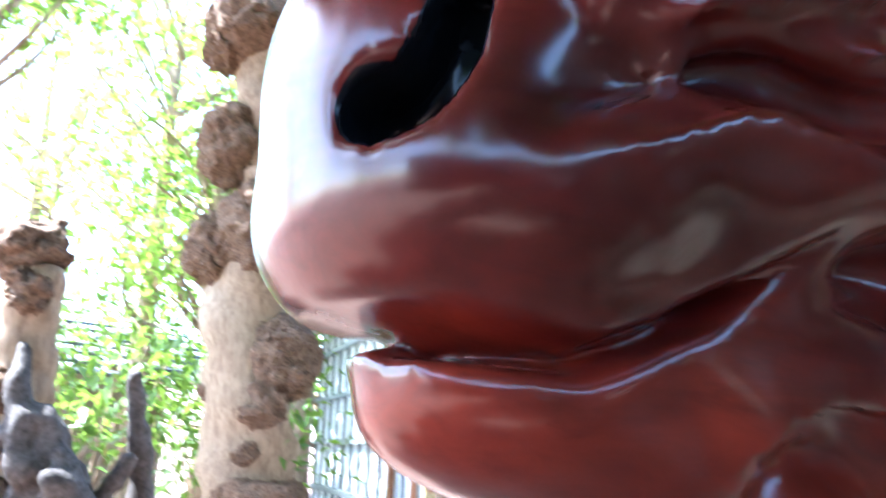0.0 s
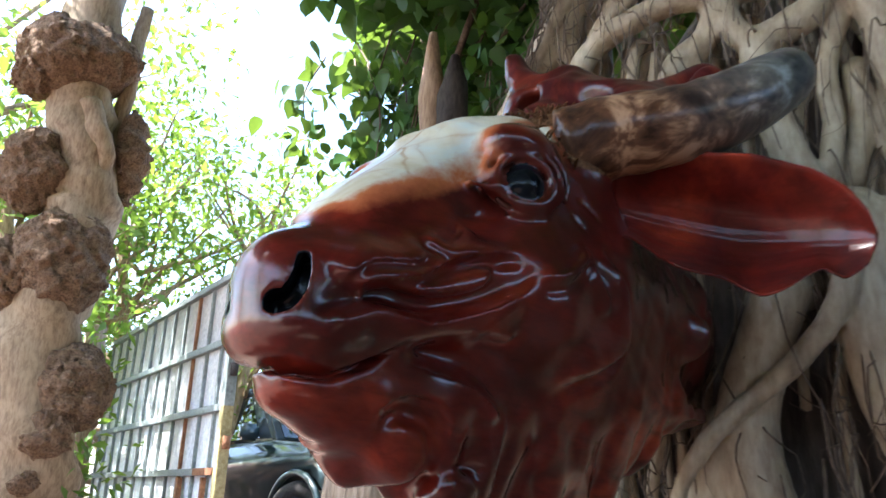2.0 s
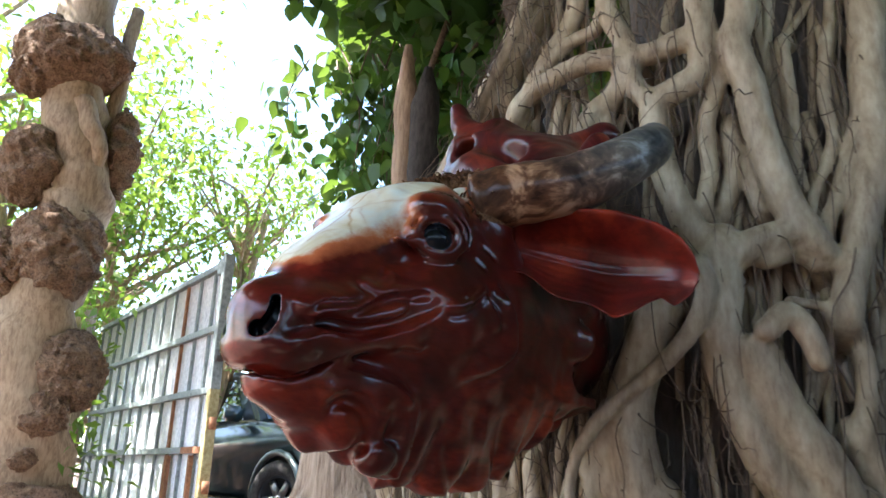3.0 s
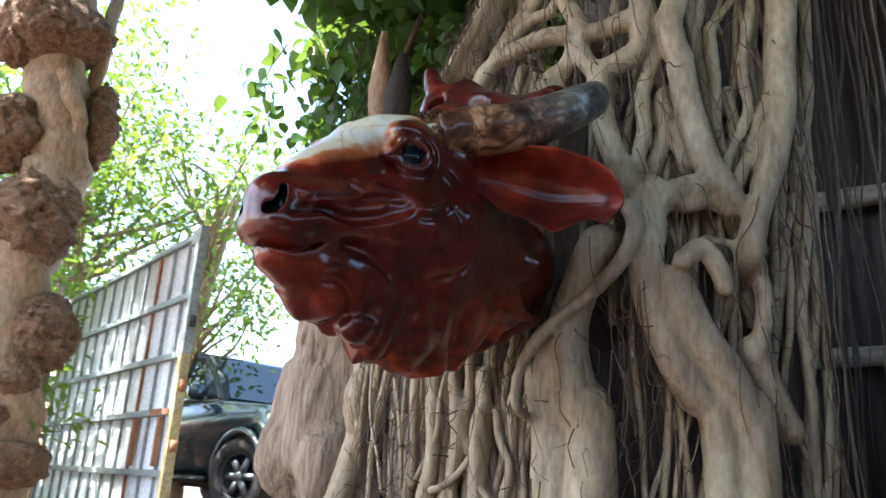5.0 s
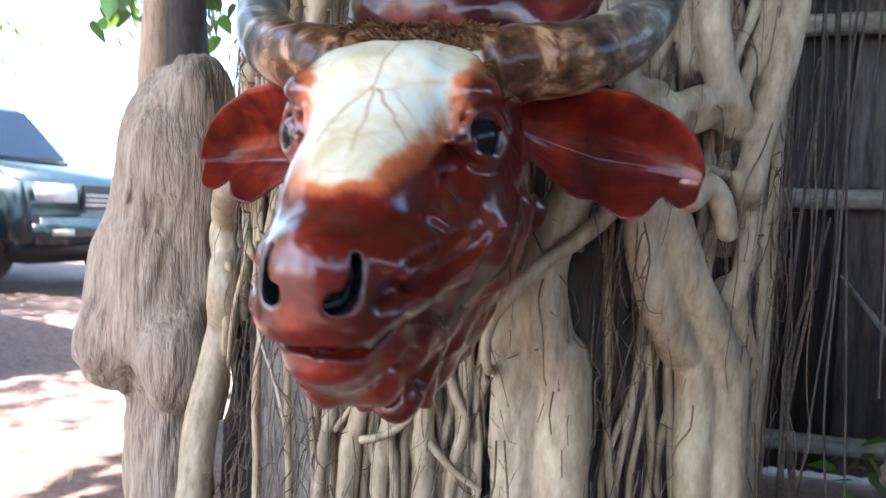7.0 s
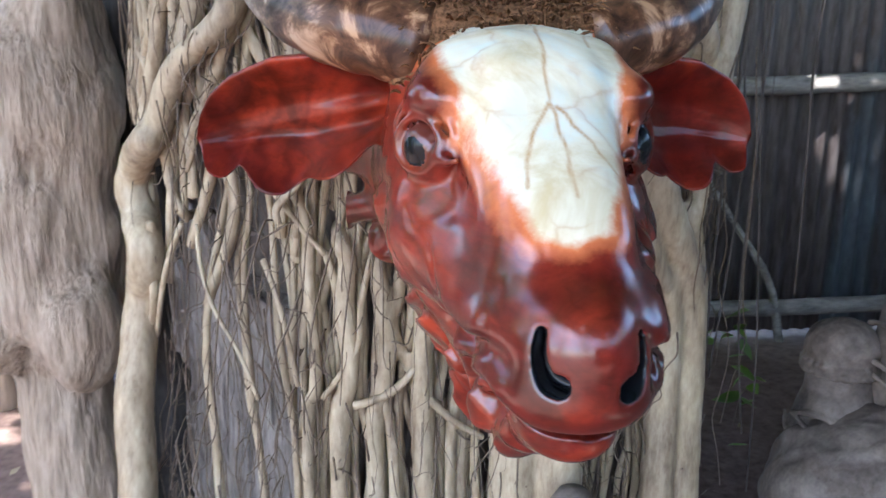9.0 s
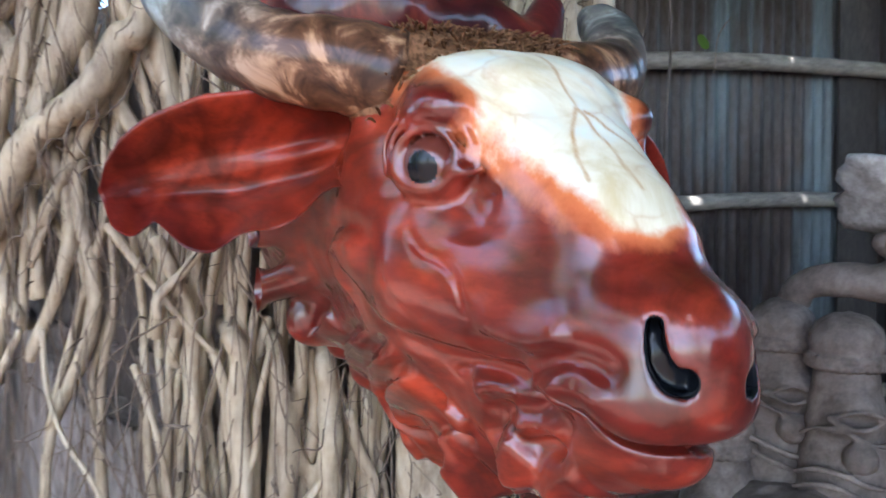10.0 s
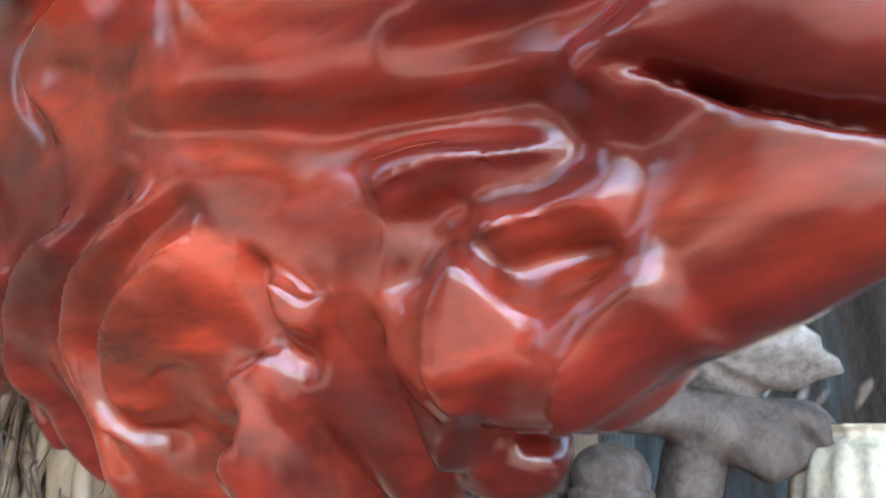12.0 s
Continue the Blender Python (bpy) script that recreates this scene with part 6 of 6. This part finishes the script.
part("door_post", box(bmesh.new(), (3.66, -0.16, -0.02), (3.94, -0.11, 3.25), 0.008), plank, shed, "broad brown plank post", smooth=False)
part("dark_board", box(bmesh.new(), (3.34, -0.012, 0.0), (3.66, 0.0, 3.25), 0.004), char, shed, smooth=False)
lean = lumpy("dead_branch", pole_wood, None, [(0.98, 1.5, 0.93), (1.2, 2.1, 0.85), (1.45, 2.35, 0.62), (1.7, 2.42, 0.30), (1.8, 2.44, -0.02)], np.linspace(0.004, 0.022, 30), 8, 0.1, 3)
tagged(lean, "thin bare grey branch leaning against the tin wall", "branch")
for i, (x, y, z) in enumerate(((0.70, 1.05, 1.3), (0.95, 1.6, 1.1), (0.80, 1.35, 0.9))):
    g = np.random.RandomState(300 + i)
    p = [(x + 0.03 * g.normal(), y, -0.02), (x + 0.04 * g.normal(), y + 0.02, z * 0.5), (x + 0.05 * g.normal(), y, z)]
    tagged(lumpy("vine_stem", dark_fibre, None, p, np.linspace(0.014, 0.003, 30), 8, 0.15, i), "dark woody vine stem rising beside the tree", "vine", "vine stems by the shed")
# two unseen walls, added to keep low sky light off the head's left side
side_block = part("light_block_side", box(bmesh.new(), (4.6, -4.5, 0), (4.64, 2.46, 2.15)), tin, smooth=False)
back_block = part("light_block_back", box(bmesh.new(), (0.6, -4.54, 0), (4.6, -4.5, 2.15)), tin, smooth=False)
tagged(back_block, "plain dark tin wall added out of view to block light", "wall", kind="structure")
tagged(side_block, "plain dark tin wall added out of view to block side light", "wall", kind="structure")

# ---- carvings beside the shed ----
fig_wood = two_tone("figure_wood", (0.035, 0.025, 0.020), (0.095, 0.074, 0.062), (0.175, 0.145, 0.125), fine=70, coarse=12, rough=0.75, bump=0.5, amount=0.25)
pale_wood = two_tone("pale_leaf_wood", (0.13, 0.115, 0.105), (0.24, 0.22, 0.20), (0.36, 0.335, 0.31), fine=50, coarse=9, rough=0.8, bump=0.5)


def capped_figure(x, y, z, s, seed, tall=0.30):
    """A stout figure: a netted round cap over a plaited band, a hollow lidded slit, a knob and loose folds."""
    def field(p):
        f = Field(p)
        f.rod((0, 0, -0.075 * s), (0.01, 0, -tall), 0.060 * s, 0.090 * s, 0.02)
        f.ball((-0.030 * s, -0.035 * s, -0.125 * s), (0.046 * s, 0.046 * s, 0.045 * s), 0.02)
        f.ball((0.02 * s, 0.0, -0.22 * s), (0.085 * s, 0.085 * s, 0.06 * s), 0.03)
        # the hollow and its two lids
        f.ball((-0.062 * s, -0.058 * s, -0.128 * s), (0.034 * s, 0.030 * s, 0.014 * s), 0.006, cut=True, m=Matrix.Rotation(radians(-45), 3, "Z"))
        for up in (1, -1):
            f.cord([(-0.088 * s, -0.016 * s, -0.128 * s), (-0.066 * s, -0.066 * s, (-0.128 + 0.017 * up) * s), (-0.012 * s, -0.088 * s, -0.128 * s)], 0.0045 * s, 0.0045 * s, 0.006)
        # the knob below
        f.ball((-0.062 * s, -0.062 * s, -0.195 * s), (0.030 * s, 0.030 * s, 0.028 * s), 0.008)
        for drop, bulge in ((0.160, 0.088), (0.235, 0.098), (0.262, 0.100)):
            run = [(bulge * s * math.cos(a), bulge * s * math.sin(a), -(drop + 0.014 * math.sin(3 * a + seed)) * s) for a in np.linspace(radians(150), radians(310), 7)]
            f.cord(run, 0.005 * s, 0.006 * s, 0.012)
        f.cord([(0.03 * s, -0.09 * s, -0.15 * s), (0.07 * s, -0.07 * s, -0.20 * s), (0.05 * s, -0.09 * s, -0.26 * s)], 0.006 * s, 0.006 * s, 0.012, cut=True)
        # cap, its band and net
        f.ball((0, 0, 0), (0.066 * s, 0.066 * s, 0.060 * s), 0.006)
        lat, lon = p[:, 2] / (0.06 * s), np.arctan2(p[:, 1], p[:, 0])
        net = np.maximum(np.cos(9 * lon + 6.5 * lat), np.cos(9 * lon - 6.5 * lat)) ** 8
        f.d -= (0.0022 * s * net * np.clip((lat + 0.35) * 6, 0, 1)).astype(np.float32)
        for row in (0, 1):
            for a in np.arange(26) * 2 * math.pi / 26 + row * 0.12:
                f.ball((0.064 * s * math.cos(a), 0.064 * s * math.sin(a), (-0.026 - 0.013 * row) * s), 0.0095 * s, 0.003)
        f.d += (0.0025 * wobble(p, 60, seed) + 0.0012 * wobble(p, 200, seed + 1)).astype(np.float32)
        return f.d
    k = 0.13 * s
    v, q = carve(field, (-k, -k, -tall - 0.10 * s), (k, k, 0.08 * s), 0.0046, 1)
    ob = part("capped_figure", raw_mesh("capped_figure", v, q), fig_wood)
    ob.matrix_world = pose(x, y, z, 0, 0, 14 * math.sin(seed))
    return tagged(ob, "small grey-brown carved wooden figure with a round cap", "sculpture", "carved figures by the shed")


capped_figure(1.12, 0.575, 0.835, 1.20, 1, 0.36)
capped_figure(1.10, 0.74, 0.855, 1.17, 2, 0.38)
capped_figure(0.96, 0.80, 0.60, 1.25, 4, 0.20)
capped_figure(1.31, 0.44, 0.68, 1.12, 3, 0.22)


def base_block():
    def field(p):
        f = Field(p)
        f.ball((0.94, 0.52, 0.24), (0.36, 0.30, 0.27), 0.03)
        f.rod((0.80, 0.42, 0.45), (1.15, 0.36, 0.45), 0.055, 0.06, 0.03)
        f.d += (0.018 * wobble(p, 26, 81) + 0.008 * wobble(p, 90, 82)).astype(np.float32)
        return f.d
    v, q = carve(field, (0.5, 0.15, -0.06), (1.4, 0.95, 0.60), 0.010, 1)
    return tagged(part("root_block", raw_mesh("root_block", v + (0.17, 0.14, 0), q), fig_wood), "rough dark brown root block carrying small carvings", "driftwood")


base_block()


def leaf_branch():
    """A carved bough arching over the figures, with a broad veined leaf."""
    def field(p):
        f = Field(p)
        f.cord([(0.97, 0.62, 0.86), (0.97, 0.58, 0.95), (0.99, 0.52, 0.975), (1.04, 0.44, 0.97), (1.14, 0.32, 0.95), (1.22, 0.22, 0.88)], 0.035, 0.05, 0.02)
        f.cord([(1.04, 0.42, 0.97), (1.09, 0.38, 1.03), (1.10, 0.36, 1.08)], 0.03, 0.022, 0.03)
        f.ball((1.05, 0.42, 1.06), 0.03, 0.02)
        f.ball((1.17, 0.36, 0.86), (0.06, 0.05, 0.09), 0.05)
        f.rod((1.10, 0.36, 0.97), (1.28, 0.17, 0.93), 0.045, 0.075, 0.03)
        f.cord([(1.14, 0.24, 1.0), (1.2, 0.16, 0.95), (1.24, 0.13, 0.88)], 0.012, 0.02, 0.02, cut=True)
        f.rod((1.17, 0.38, 0.86), (1.19, 0.44, 0.35), 0.06, 0.09, 0.04)
        f.d += (0.005 * wobble(p, 45, 91) + 0.002 * wobble(p, 130, 92)).astype(np.float32)
        return f.d
    v, q = carve(field, (0.65, 0.1, 0.25), (1.4, 0.9, 1.2), 0.008, 1)
    # the leaf, a cupped sheet with a ragged rim
    nr, na = 12, 40
    r, a = np.meshgrid(np.linspace(0.05, 1, nr), np.arange(na) * 2 * math.pi / na, indexing="ij")
    rag = 1 + 0.10 * np.sin(5 * a + 1) + 0.05 * np.sin(13 * a)
    lx, ly = 0.26 * r * rag * np.cos(a), 0.16 * r * rag * np.sin(a)
    lz = 0.035 * (r ** 2) - 0.02 + 0.006 * np.sin(9 * a) * r + 0.004 * np.sin(lx * 140) * (ly > 0)
    m = Matrix.Translation((1.12, 0.32, 1.125)) @ Euler((radians(-48), radians(12), radians(-72))).to_matrix().to_4x4()
    pt = np.stack([lx, ly, lz], -1).reshape(-1, 3) @ np.array(m.to_3x3()).T + np.array(m.translation)
    nrm = np.array(m.to_3x3() @ Vector((0, 0, 1)))
    both = np.vstack([pt, pt - nrm * 0.012])
    i, j = np.meshgrid(np.arange(nr - 1), np.arange(na), indexing="ij")
    k = (j + 1) % na
    f = np.stack([i * na + j, (i + 1) * na + j, (i + 1) * na + k, i * na + k], -1).reshape(-1, 4)
    o = nr * na
    e, j = (nr - 1) * na, np.arange(na)
    rim = np.stack([e + j, e + j + o, e + (j + 1) % na + o, e + (j + 1) % na], 1)
    fan = np.stack([j, (j + 1) % na, (j + 1) % na, j], 1)
    allq = np.vstack([q, np.vstack([f, f[:, ::-1] + o, rim]) + len(v)])
    me = raw_mesh("leaf_bough", np.vstack([v, both]) + (0.16, 0.13, 0.0), allq)
    mats = np.zeros(len(allq), np.int32)
    mats[len(q):] = 1
    ob = part("leaf_bough", me, fig_wood)
    me.materials.append(pale_wood)
    me.polygons.foreach_set("material_index", mats)
    return tagged(ob, "carved grey bough with a broad ragged pale leaf", "sculpture")


leaf_branch()
cream = two_tone("cream_wood", (0.36, 0.31, 0.20), (0.50, 0.44, 0.31), (0.58, 0.53, 0.41), fine=40, coarse=6, rough=0.6)


def fluted_jar():
    rows, n = [(0.0, 0.0), (0.10, 0.0), (0.14, 0.10), (0.155, 0.22), (0.13, 0.31), (0.08, 0.35), (0.09, 0.37), (0.0, 0.372)], 60
    ang = np.arange(n) * 2 * math.pi / n
    s = spline(rows, 40)
    p = np.stack([np.stack([r * (1 + 0.05 * np.sin(15 * ang)) * np.cos(ang), r * (1 + 0.05 * np.sin(15 * ang)) * np.sin(ang), np.full(n, z)], 1) for r, z in s]).reshape(-1, 3)
    i, j = np.meshgrid(np.arange(39), np.arange(n), indexing="ij")
    k = (j + 1) % n
    q = np.stack([i * n + j, i * n + k, (i + 1) * n + k, (i + 1) * n + j], -1).reshape(-1, 4)
    ob = part("fluted_jar", raw_mesh("fluted_jar", p, q), cream)
    ob.matrix_world = pose(1.52, 0.20, 0.58)
    tagged(ob, "pale cream fluted wooden jar on a log stand", "jar")
    st = lumpy("log_stand", fig_wood, None, [(1.52, 0.20, -0.05), (1.52, 0.20, 0.28), (1.52, 0.20, 0.57)], 0.15, 18, 0.06, 14, 10)
    tagged(st, "short brown log stand on the soil", "stand")


fluted_jar()


def ringed_peg():
    rows = [(0.0, 0.0)] + [(0.045 + 0.010 * (k % 2), 0.02 + 0.02 * k) for k in range(12)] + [(0.03, 0.28), (0.05, 0.33), (0.055, 0.40), (0.03, 0.44), (0.0, 0.445)]
    ob = lathe("ringed_peg", rows, fig_wood, None, 24)
    ob.matrix_world = pose(0.22, 0.50, 0.0)
    tagged(ob, "small turned brown wooden peg with rings on soil", "carving")


ringed_peg()

# ---- the lobed carving behind the horns ----
lobed_wood = material("lobed_red_wood", 0.4, coat=0.6, coat_rough=0.14, spec=0.1)
nd = Nodes(lobed_wood)
nd.base(nd.ramp(nd.noise(nd.coord((1, 1, 0.5)), 9, 7, 0.65, 1.2), (0.32, (0.022, 0.004, 0.005)), (0.5, (0.06, 0.009, 0.009)), (0.68, (0.18, 0.03, 0.016))))


def lobed_carving():
    def field(p):
        f = Field(p)
        f.ball((-0.04, 0.47, 1.40), (0.19, 0.14, 0.13), 0.04)
        f.ball((-0.11, 0.48, 1.52), (0.10, 0.075, 0.075), 0.04)
        f.cord([(-0.14, 0.48, 1.55), (-0.185, 0.49, 1.61), (-0.20, 0.49, 1.655)], 0.04, 0.020, 0.03)
        f.cord([(0.0, 0.49, 1.47), (0.08, 0.51, 1.475), (0.145, 0.53, 1.515)], 0.055, 0.036, 0.04)
        f.cord([(0.10, 0.40, 1.38), (0.16, 0.36, 1.36), (0.20, 0.38, 1.42)], 0.05, 0.03, 0.04)
        f.rod((-0.127, 0.30, 1.50), (-0.127, 0.70, 1.52), 0.028, 0.028, 0.02, cut=True)
        f.cord([(-0.20, 0.36, 1.46), (-0.08, 0.36, 1.50), (0.02, 0.38, 1.44)], 0.02, 0.02, 0.04, cut=True)
        f.cord([(-0.16, 0.42, 1.58), (-0.08, 0.42, 1.57)], 0.022, 0.022, 0.03, cut=True)
        f.d += (0.006 * wobble(p, 32, 41) + 0.002 * wobble(p, 80, 42)).astype(np.float32)
        return f.d
    v, q = carve(field, (-0.32, 0.2, 1.22), (0.30, 0.75, 1.72), 0.006, 2)
    return tagged(part("lobed_carving", raw_mesh("lobed_carving", v + (0.025, -0.012, 0.015), q), lobed_wood), "glossy dark red lobed wood carving against the tree roots", "sculpture")


lobed_carving()

# ---- foliage ----
def tree(x, y, h, spread, leaves, size, seed, low=0.3, mat=None, clumps=26, tight=0.20):
    g = np.random.RandomState(seed)
    t = empty("tree", pose(x, y, 0), label="leafy green tree in bright sun", category="tree", group="trees round the yard")
    tubes = [(spline([(0, 0, -0.1), (0.1 * g.normal(), 0.1 * g.normal(), h * 0.4), (0.2 * g.normal(), 0.2 * g.normal(), h * 0.85)], 14), np.linspace(0.14, 0.04, 14), 8, 0.1, seed)]
    cl = []
    for k in range(clumps):
        a, r = g.rand() * 6.28, spread * math.sqrt(g.rand())
        e = np.array((r * math.cos(a), r * math.sin(a), h * (low + (1 - low) * g.rand())))
        s = np.array((0, 0, max(0.4, e[2] * 0.75)))
        tubes.append((spline([s, (s + e) / 2 + g.normal(size=3) * 0.15, e], 8), np.linspace(0.035, 0.008, 8), 5, 0.1, k))
        cl.append(e)
    part("trunk", tubes_mesh("trunk", tubes), burl_wood, t)
    cl = np.array(cl)
    c = cl[g.randint(len(cl), size=leaves)] + g.normal(size=(leaves, 3)) * spread * tight * (1, 1, 0.8)
    c[:, 2] = np.clip(c[:, 2], 0.25, None)
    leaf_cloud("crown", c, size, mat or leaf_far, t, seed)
    return t


for i, a in enumerate((-172, -128, -100, -90, -82, -75, -68, -61, 20, 60, 110, 150)):
    d = 9.5 + 2.2 * math.sin(i * 2.3)
    tree(d * math.sin(radians(a)), d * math.cos(radians(a)), 6.0 + 1.2 * math.sin(i * 1.7), 2.0, 1700 if i in (2, 3, 4) else 3600, 0.14, 50 + i, 0.22)
# the fourth is added out of view, its crown shading the burl tree
for i, (x, y, h) in enumerate(((-6.3, 2.2, 4.2), (-7.2, 3.6, 5.0), (-6.6, 5.2, 4.8), (-5.3, -0.1, 6.0))):
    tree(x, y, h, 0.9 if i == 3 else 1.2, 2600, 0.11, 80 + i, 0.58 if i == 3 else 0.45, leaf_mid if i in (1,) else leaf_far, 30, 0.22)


def hanging_leaves():
    """Heart-shaped leaves on drooping twigs beside the fig's trunk."""
    g = np.random.RandomState(17)
    t = empty("hanging_vine", pose(-1.9, 2.3, 0), label="drooping twigs with dark green heart-shaped leaves", category="vine")
    twigs, c = [], []
    for k in range(60):
        x, y = g.uniform(-0.85, 1.0), g.uniform(-0.05, 0.95)
        z1 = 3.6 + 0.4 * g.rand()
        z0 = 1.95 + 0.45 * abs(x - 0.3) * (x > 0.3) + 0.55 * g.rand() + (0.5 if x < -0.5 else 0)
        p = spline([(x + 0.3 * g.normal(), y + 0.2, z1), (x + 0.08 * g.normal(), y, (z0 + z1) / 2), (x, y, z0)], 14)
        twigs.append((p, np.linspace(0.008, 0.003, 14), 5, 0, 0))
        for q in p[3:]:
            for r in range(4):
                c.append(q + g.normal(size=3) * 0.085)
    stem = spline([(0.35, -0.3, 0.0), (0.2, 0.0, 1.6), (0.1, 0.1, 2.8), (0.3, 0.2, 3.7)], 20)
    twigs.append((stem, np.linspace(0.03, 0.02, 20), 8, 0.1, 2))
    part("twig", tubes_mesh("twig", twigs), dark_fibre, t)["kind"] = "stuff"
    leaf_cloud("leaves", c, 0.105, leaf_near, t, 18, droop=1.0, heart=True)


hanging_leaves()


def canopy():
    g = np.random.RandomState(8)
    n = 60000
    c = np.stack([g.uniform(-3.4, 5.4, n), g.uniform(-6.0, 4.2, n), 3.4 + 1.3 * g.rand(n)], 1)
    c[:, 2] += 0.5 * np.clip(-1.6 - c[:, 0], 0, 1.2)
    # an uneven outline, deeper over the shed yard than over the open side; its unseen reach is added to shade head and
    # ground
    front = np.interp(c[:, 0], [-3.4, -1.0, 0.2, 1.2, 5.4], [-3.0, -4.0, -4.4, -5.4, -5.4])
    edge = np.minimum(np.minimum(c[:, 1] - front, 4.0 - c[:, 1]), c[:, 0] + 3.1) + 0.55 * wobble(c * (1, 1, 0), 2.6, 64) + 0.25 * wobble(c * (1, 1, 0), 8, 65)
    gap = wobble(c * (1, 1, 0), 3.4, 6)
    fleck = wobble(c * (1, 1, 0), 9.0, 61)
    keep = (edge > 0) & (gap > np.where(c[:, 1] < -2.5, -0.15, np.where(c[:, 0] > 0.3, -0.9, -0.5))) & (fleck > np.where((np.abs(c[:, 0] + 1.0) < 1.0) & (np.abs(c[:, 1] + 1.2) < 1.1), -1.5, -0.46))
    # holes added where the sun should drop flecks on the shed
    for x, y, r in ((0.9, 1.15, 0.20), (1.3, 1.25, 0.16), (0.62, 0.95, 0.10), (1.75, 1.0, 0.14)):
        keep &= np.hypot(c[:, 0] - x + 0.45 * (c[:, 2] - 3.4), c[:, 1] - y + 0.54 * (c[:, 2] - 3.4)) > r * (1 + 0.5 * fleck)
    c = c[keep]
    limbs = []
    for k in range(12):
        a = k * 0.52 + 0.2
        e = np.array((2.2 * math.cos(a), 1.17 + 2.2 * math.sin(a), 3.9 + 0.3 * math.sin(k)))
        limbs.append((spline([(0.2 * math.cos(a), 1.17 + 0.2 * math.sin(a), 3.1), ((e[0]) * 0.45, 1.17 + (e[1] - 1.17) * 0.45, 3.7), e], 12), np.linspace(0.11, 0.03, 12), 8, 0.12, k))
    local(part("limb_crown", tubes_mesh("limb_crown", limbs), fig_bark, fig))
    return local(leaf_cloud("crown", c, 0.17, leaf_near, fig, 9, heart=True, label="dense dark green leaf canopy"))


canopy()


def sprig(x, y, z, n, size, seed):
    g = np.random.RandomState(seed)
    t = empty("leaf_sprig", pose(x, y, z), label="small sprig of fresh green leaves", category="plant", group="green sprigs")
    st = [(spline([(0, 0, -0.12), (0.02, 0.01, -0.03), (0.05, 0.0, 0.02)], 8), np.full(8, 0.0014), 5, 0, 0)]
    part("stem", tubes_mesh("stem", st), dark_fibre, t)
    leaf_cloud("leaves", g.normal(size=(n, 3)) * 0.04 + (0.03, 0, 0), size, leaf_mid, t, seed, heart=True)


sprig(0.92, 0.78, 1.59, 1, 0.075, 401)
sprig(0.95, 1.25, 0.30, 9, 0.07, 402)
sprig(0.60, 0.80, 0.22, 6, 0.06, 403)
sprig(1.05, 1.6, 0.35, 8, 0.07, 404)


def litter():
    g = np.random.RandomState(55)
    n = 900
    c = np.stack([g.uniform(-7, 3, n), g.uniform(-1, 6, n), np.full(n, 0.018)], 1)
    dry = leaf_material("dry_leaf", (0.20, 0.13, 0.07), (0.45, 0.36, 0.24), 0.1)
    ob = leaf_cloud("leaf_litter", c, 0.055, dry, None, 56, droop=0.0)
    tagged(ob, "dry brown fallen leaves scattered over the soil", "litter", kind="stuff")


litter()
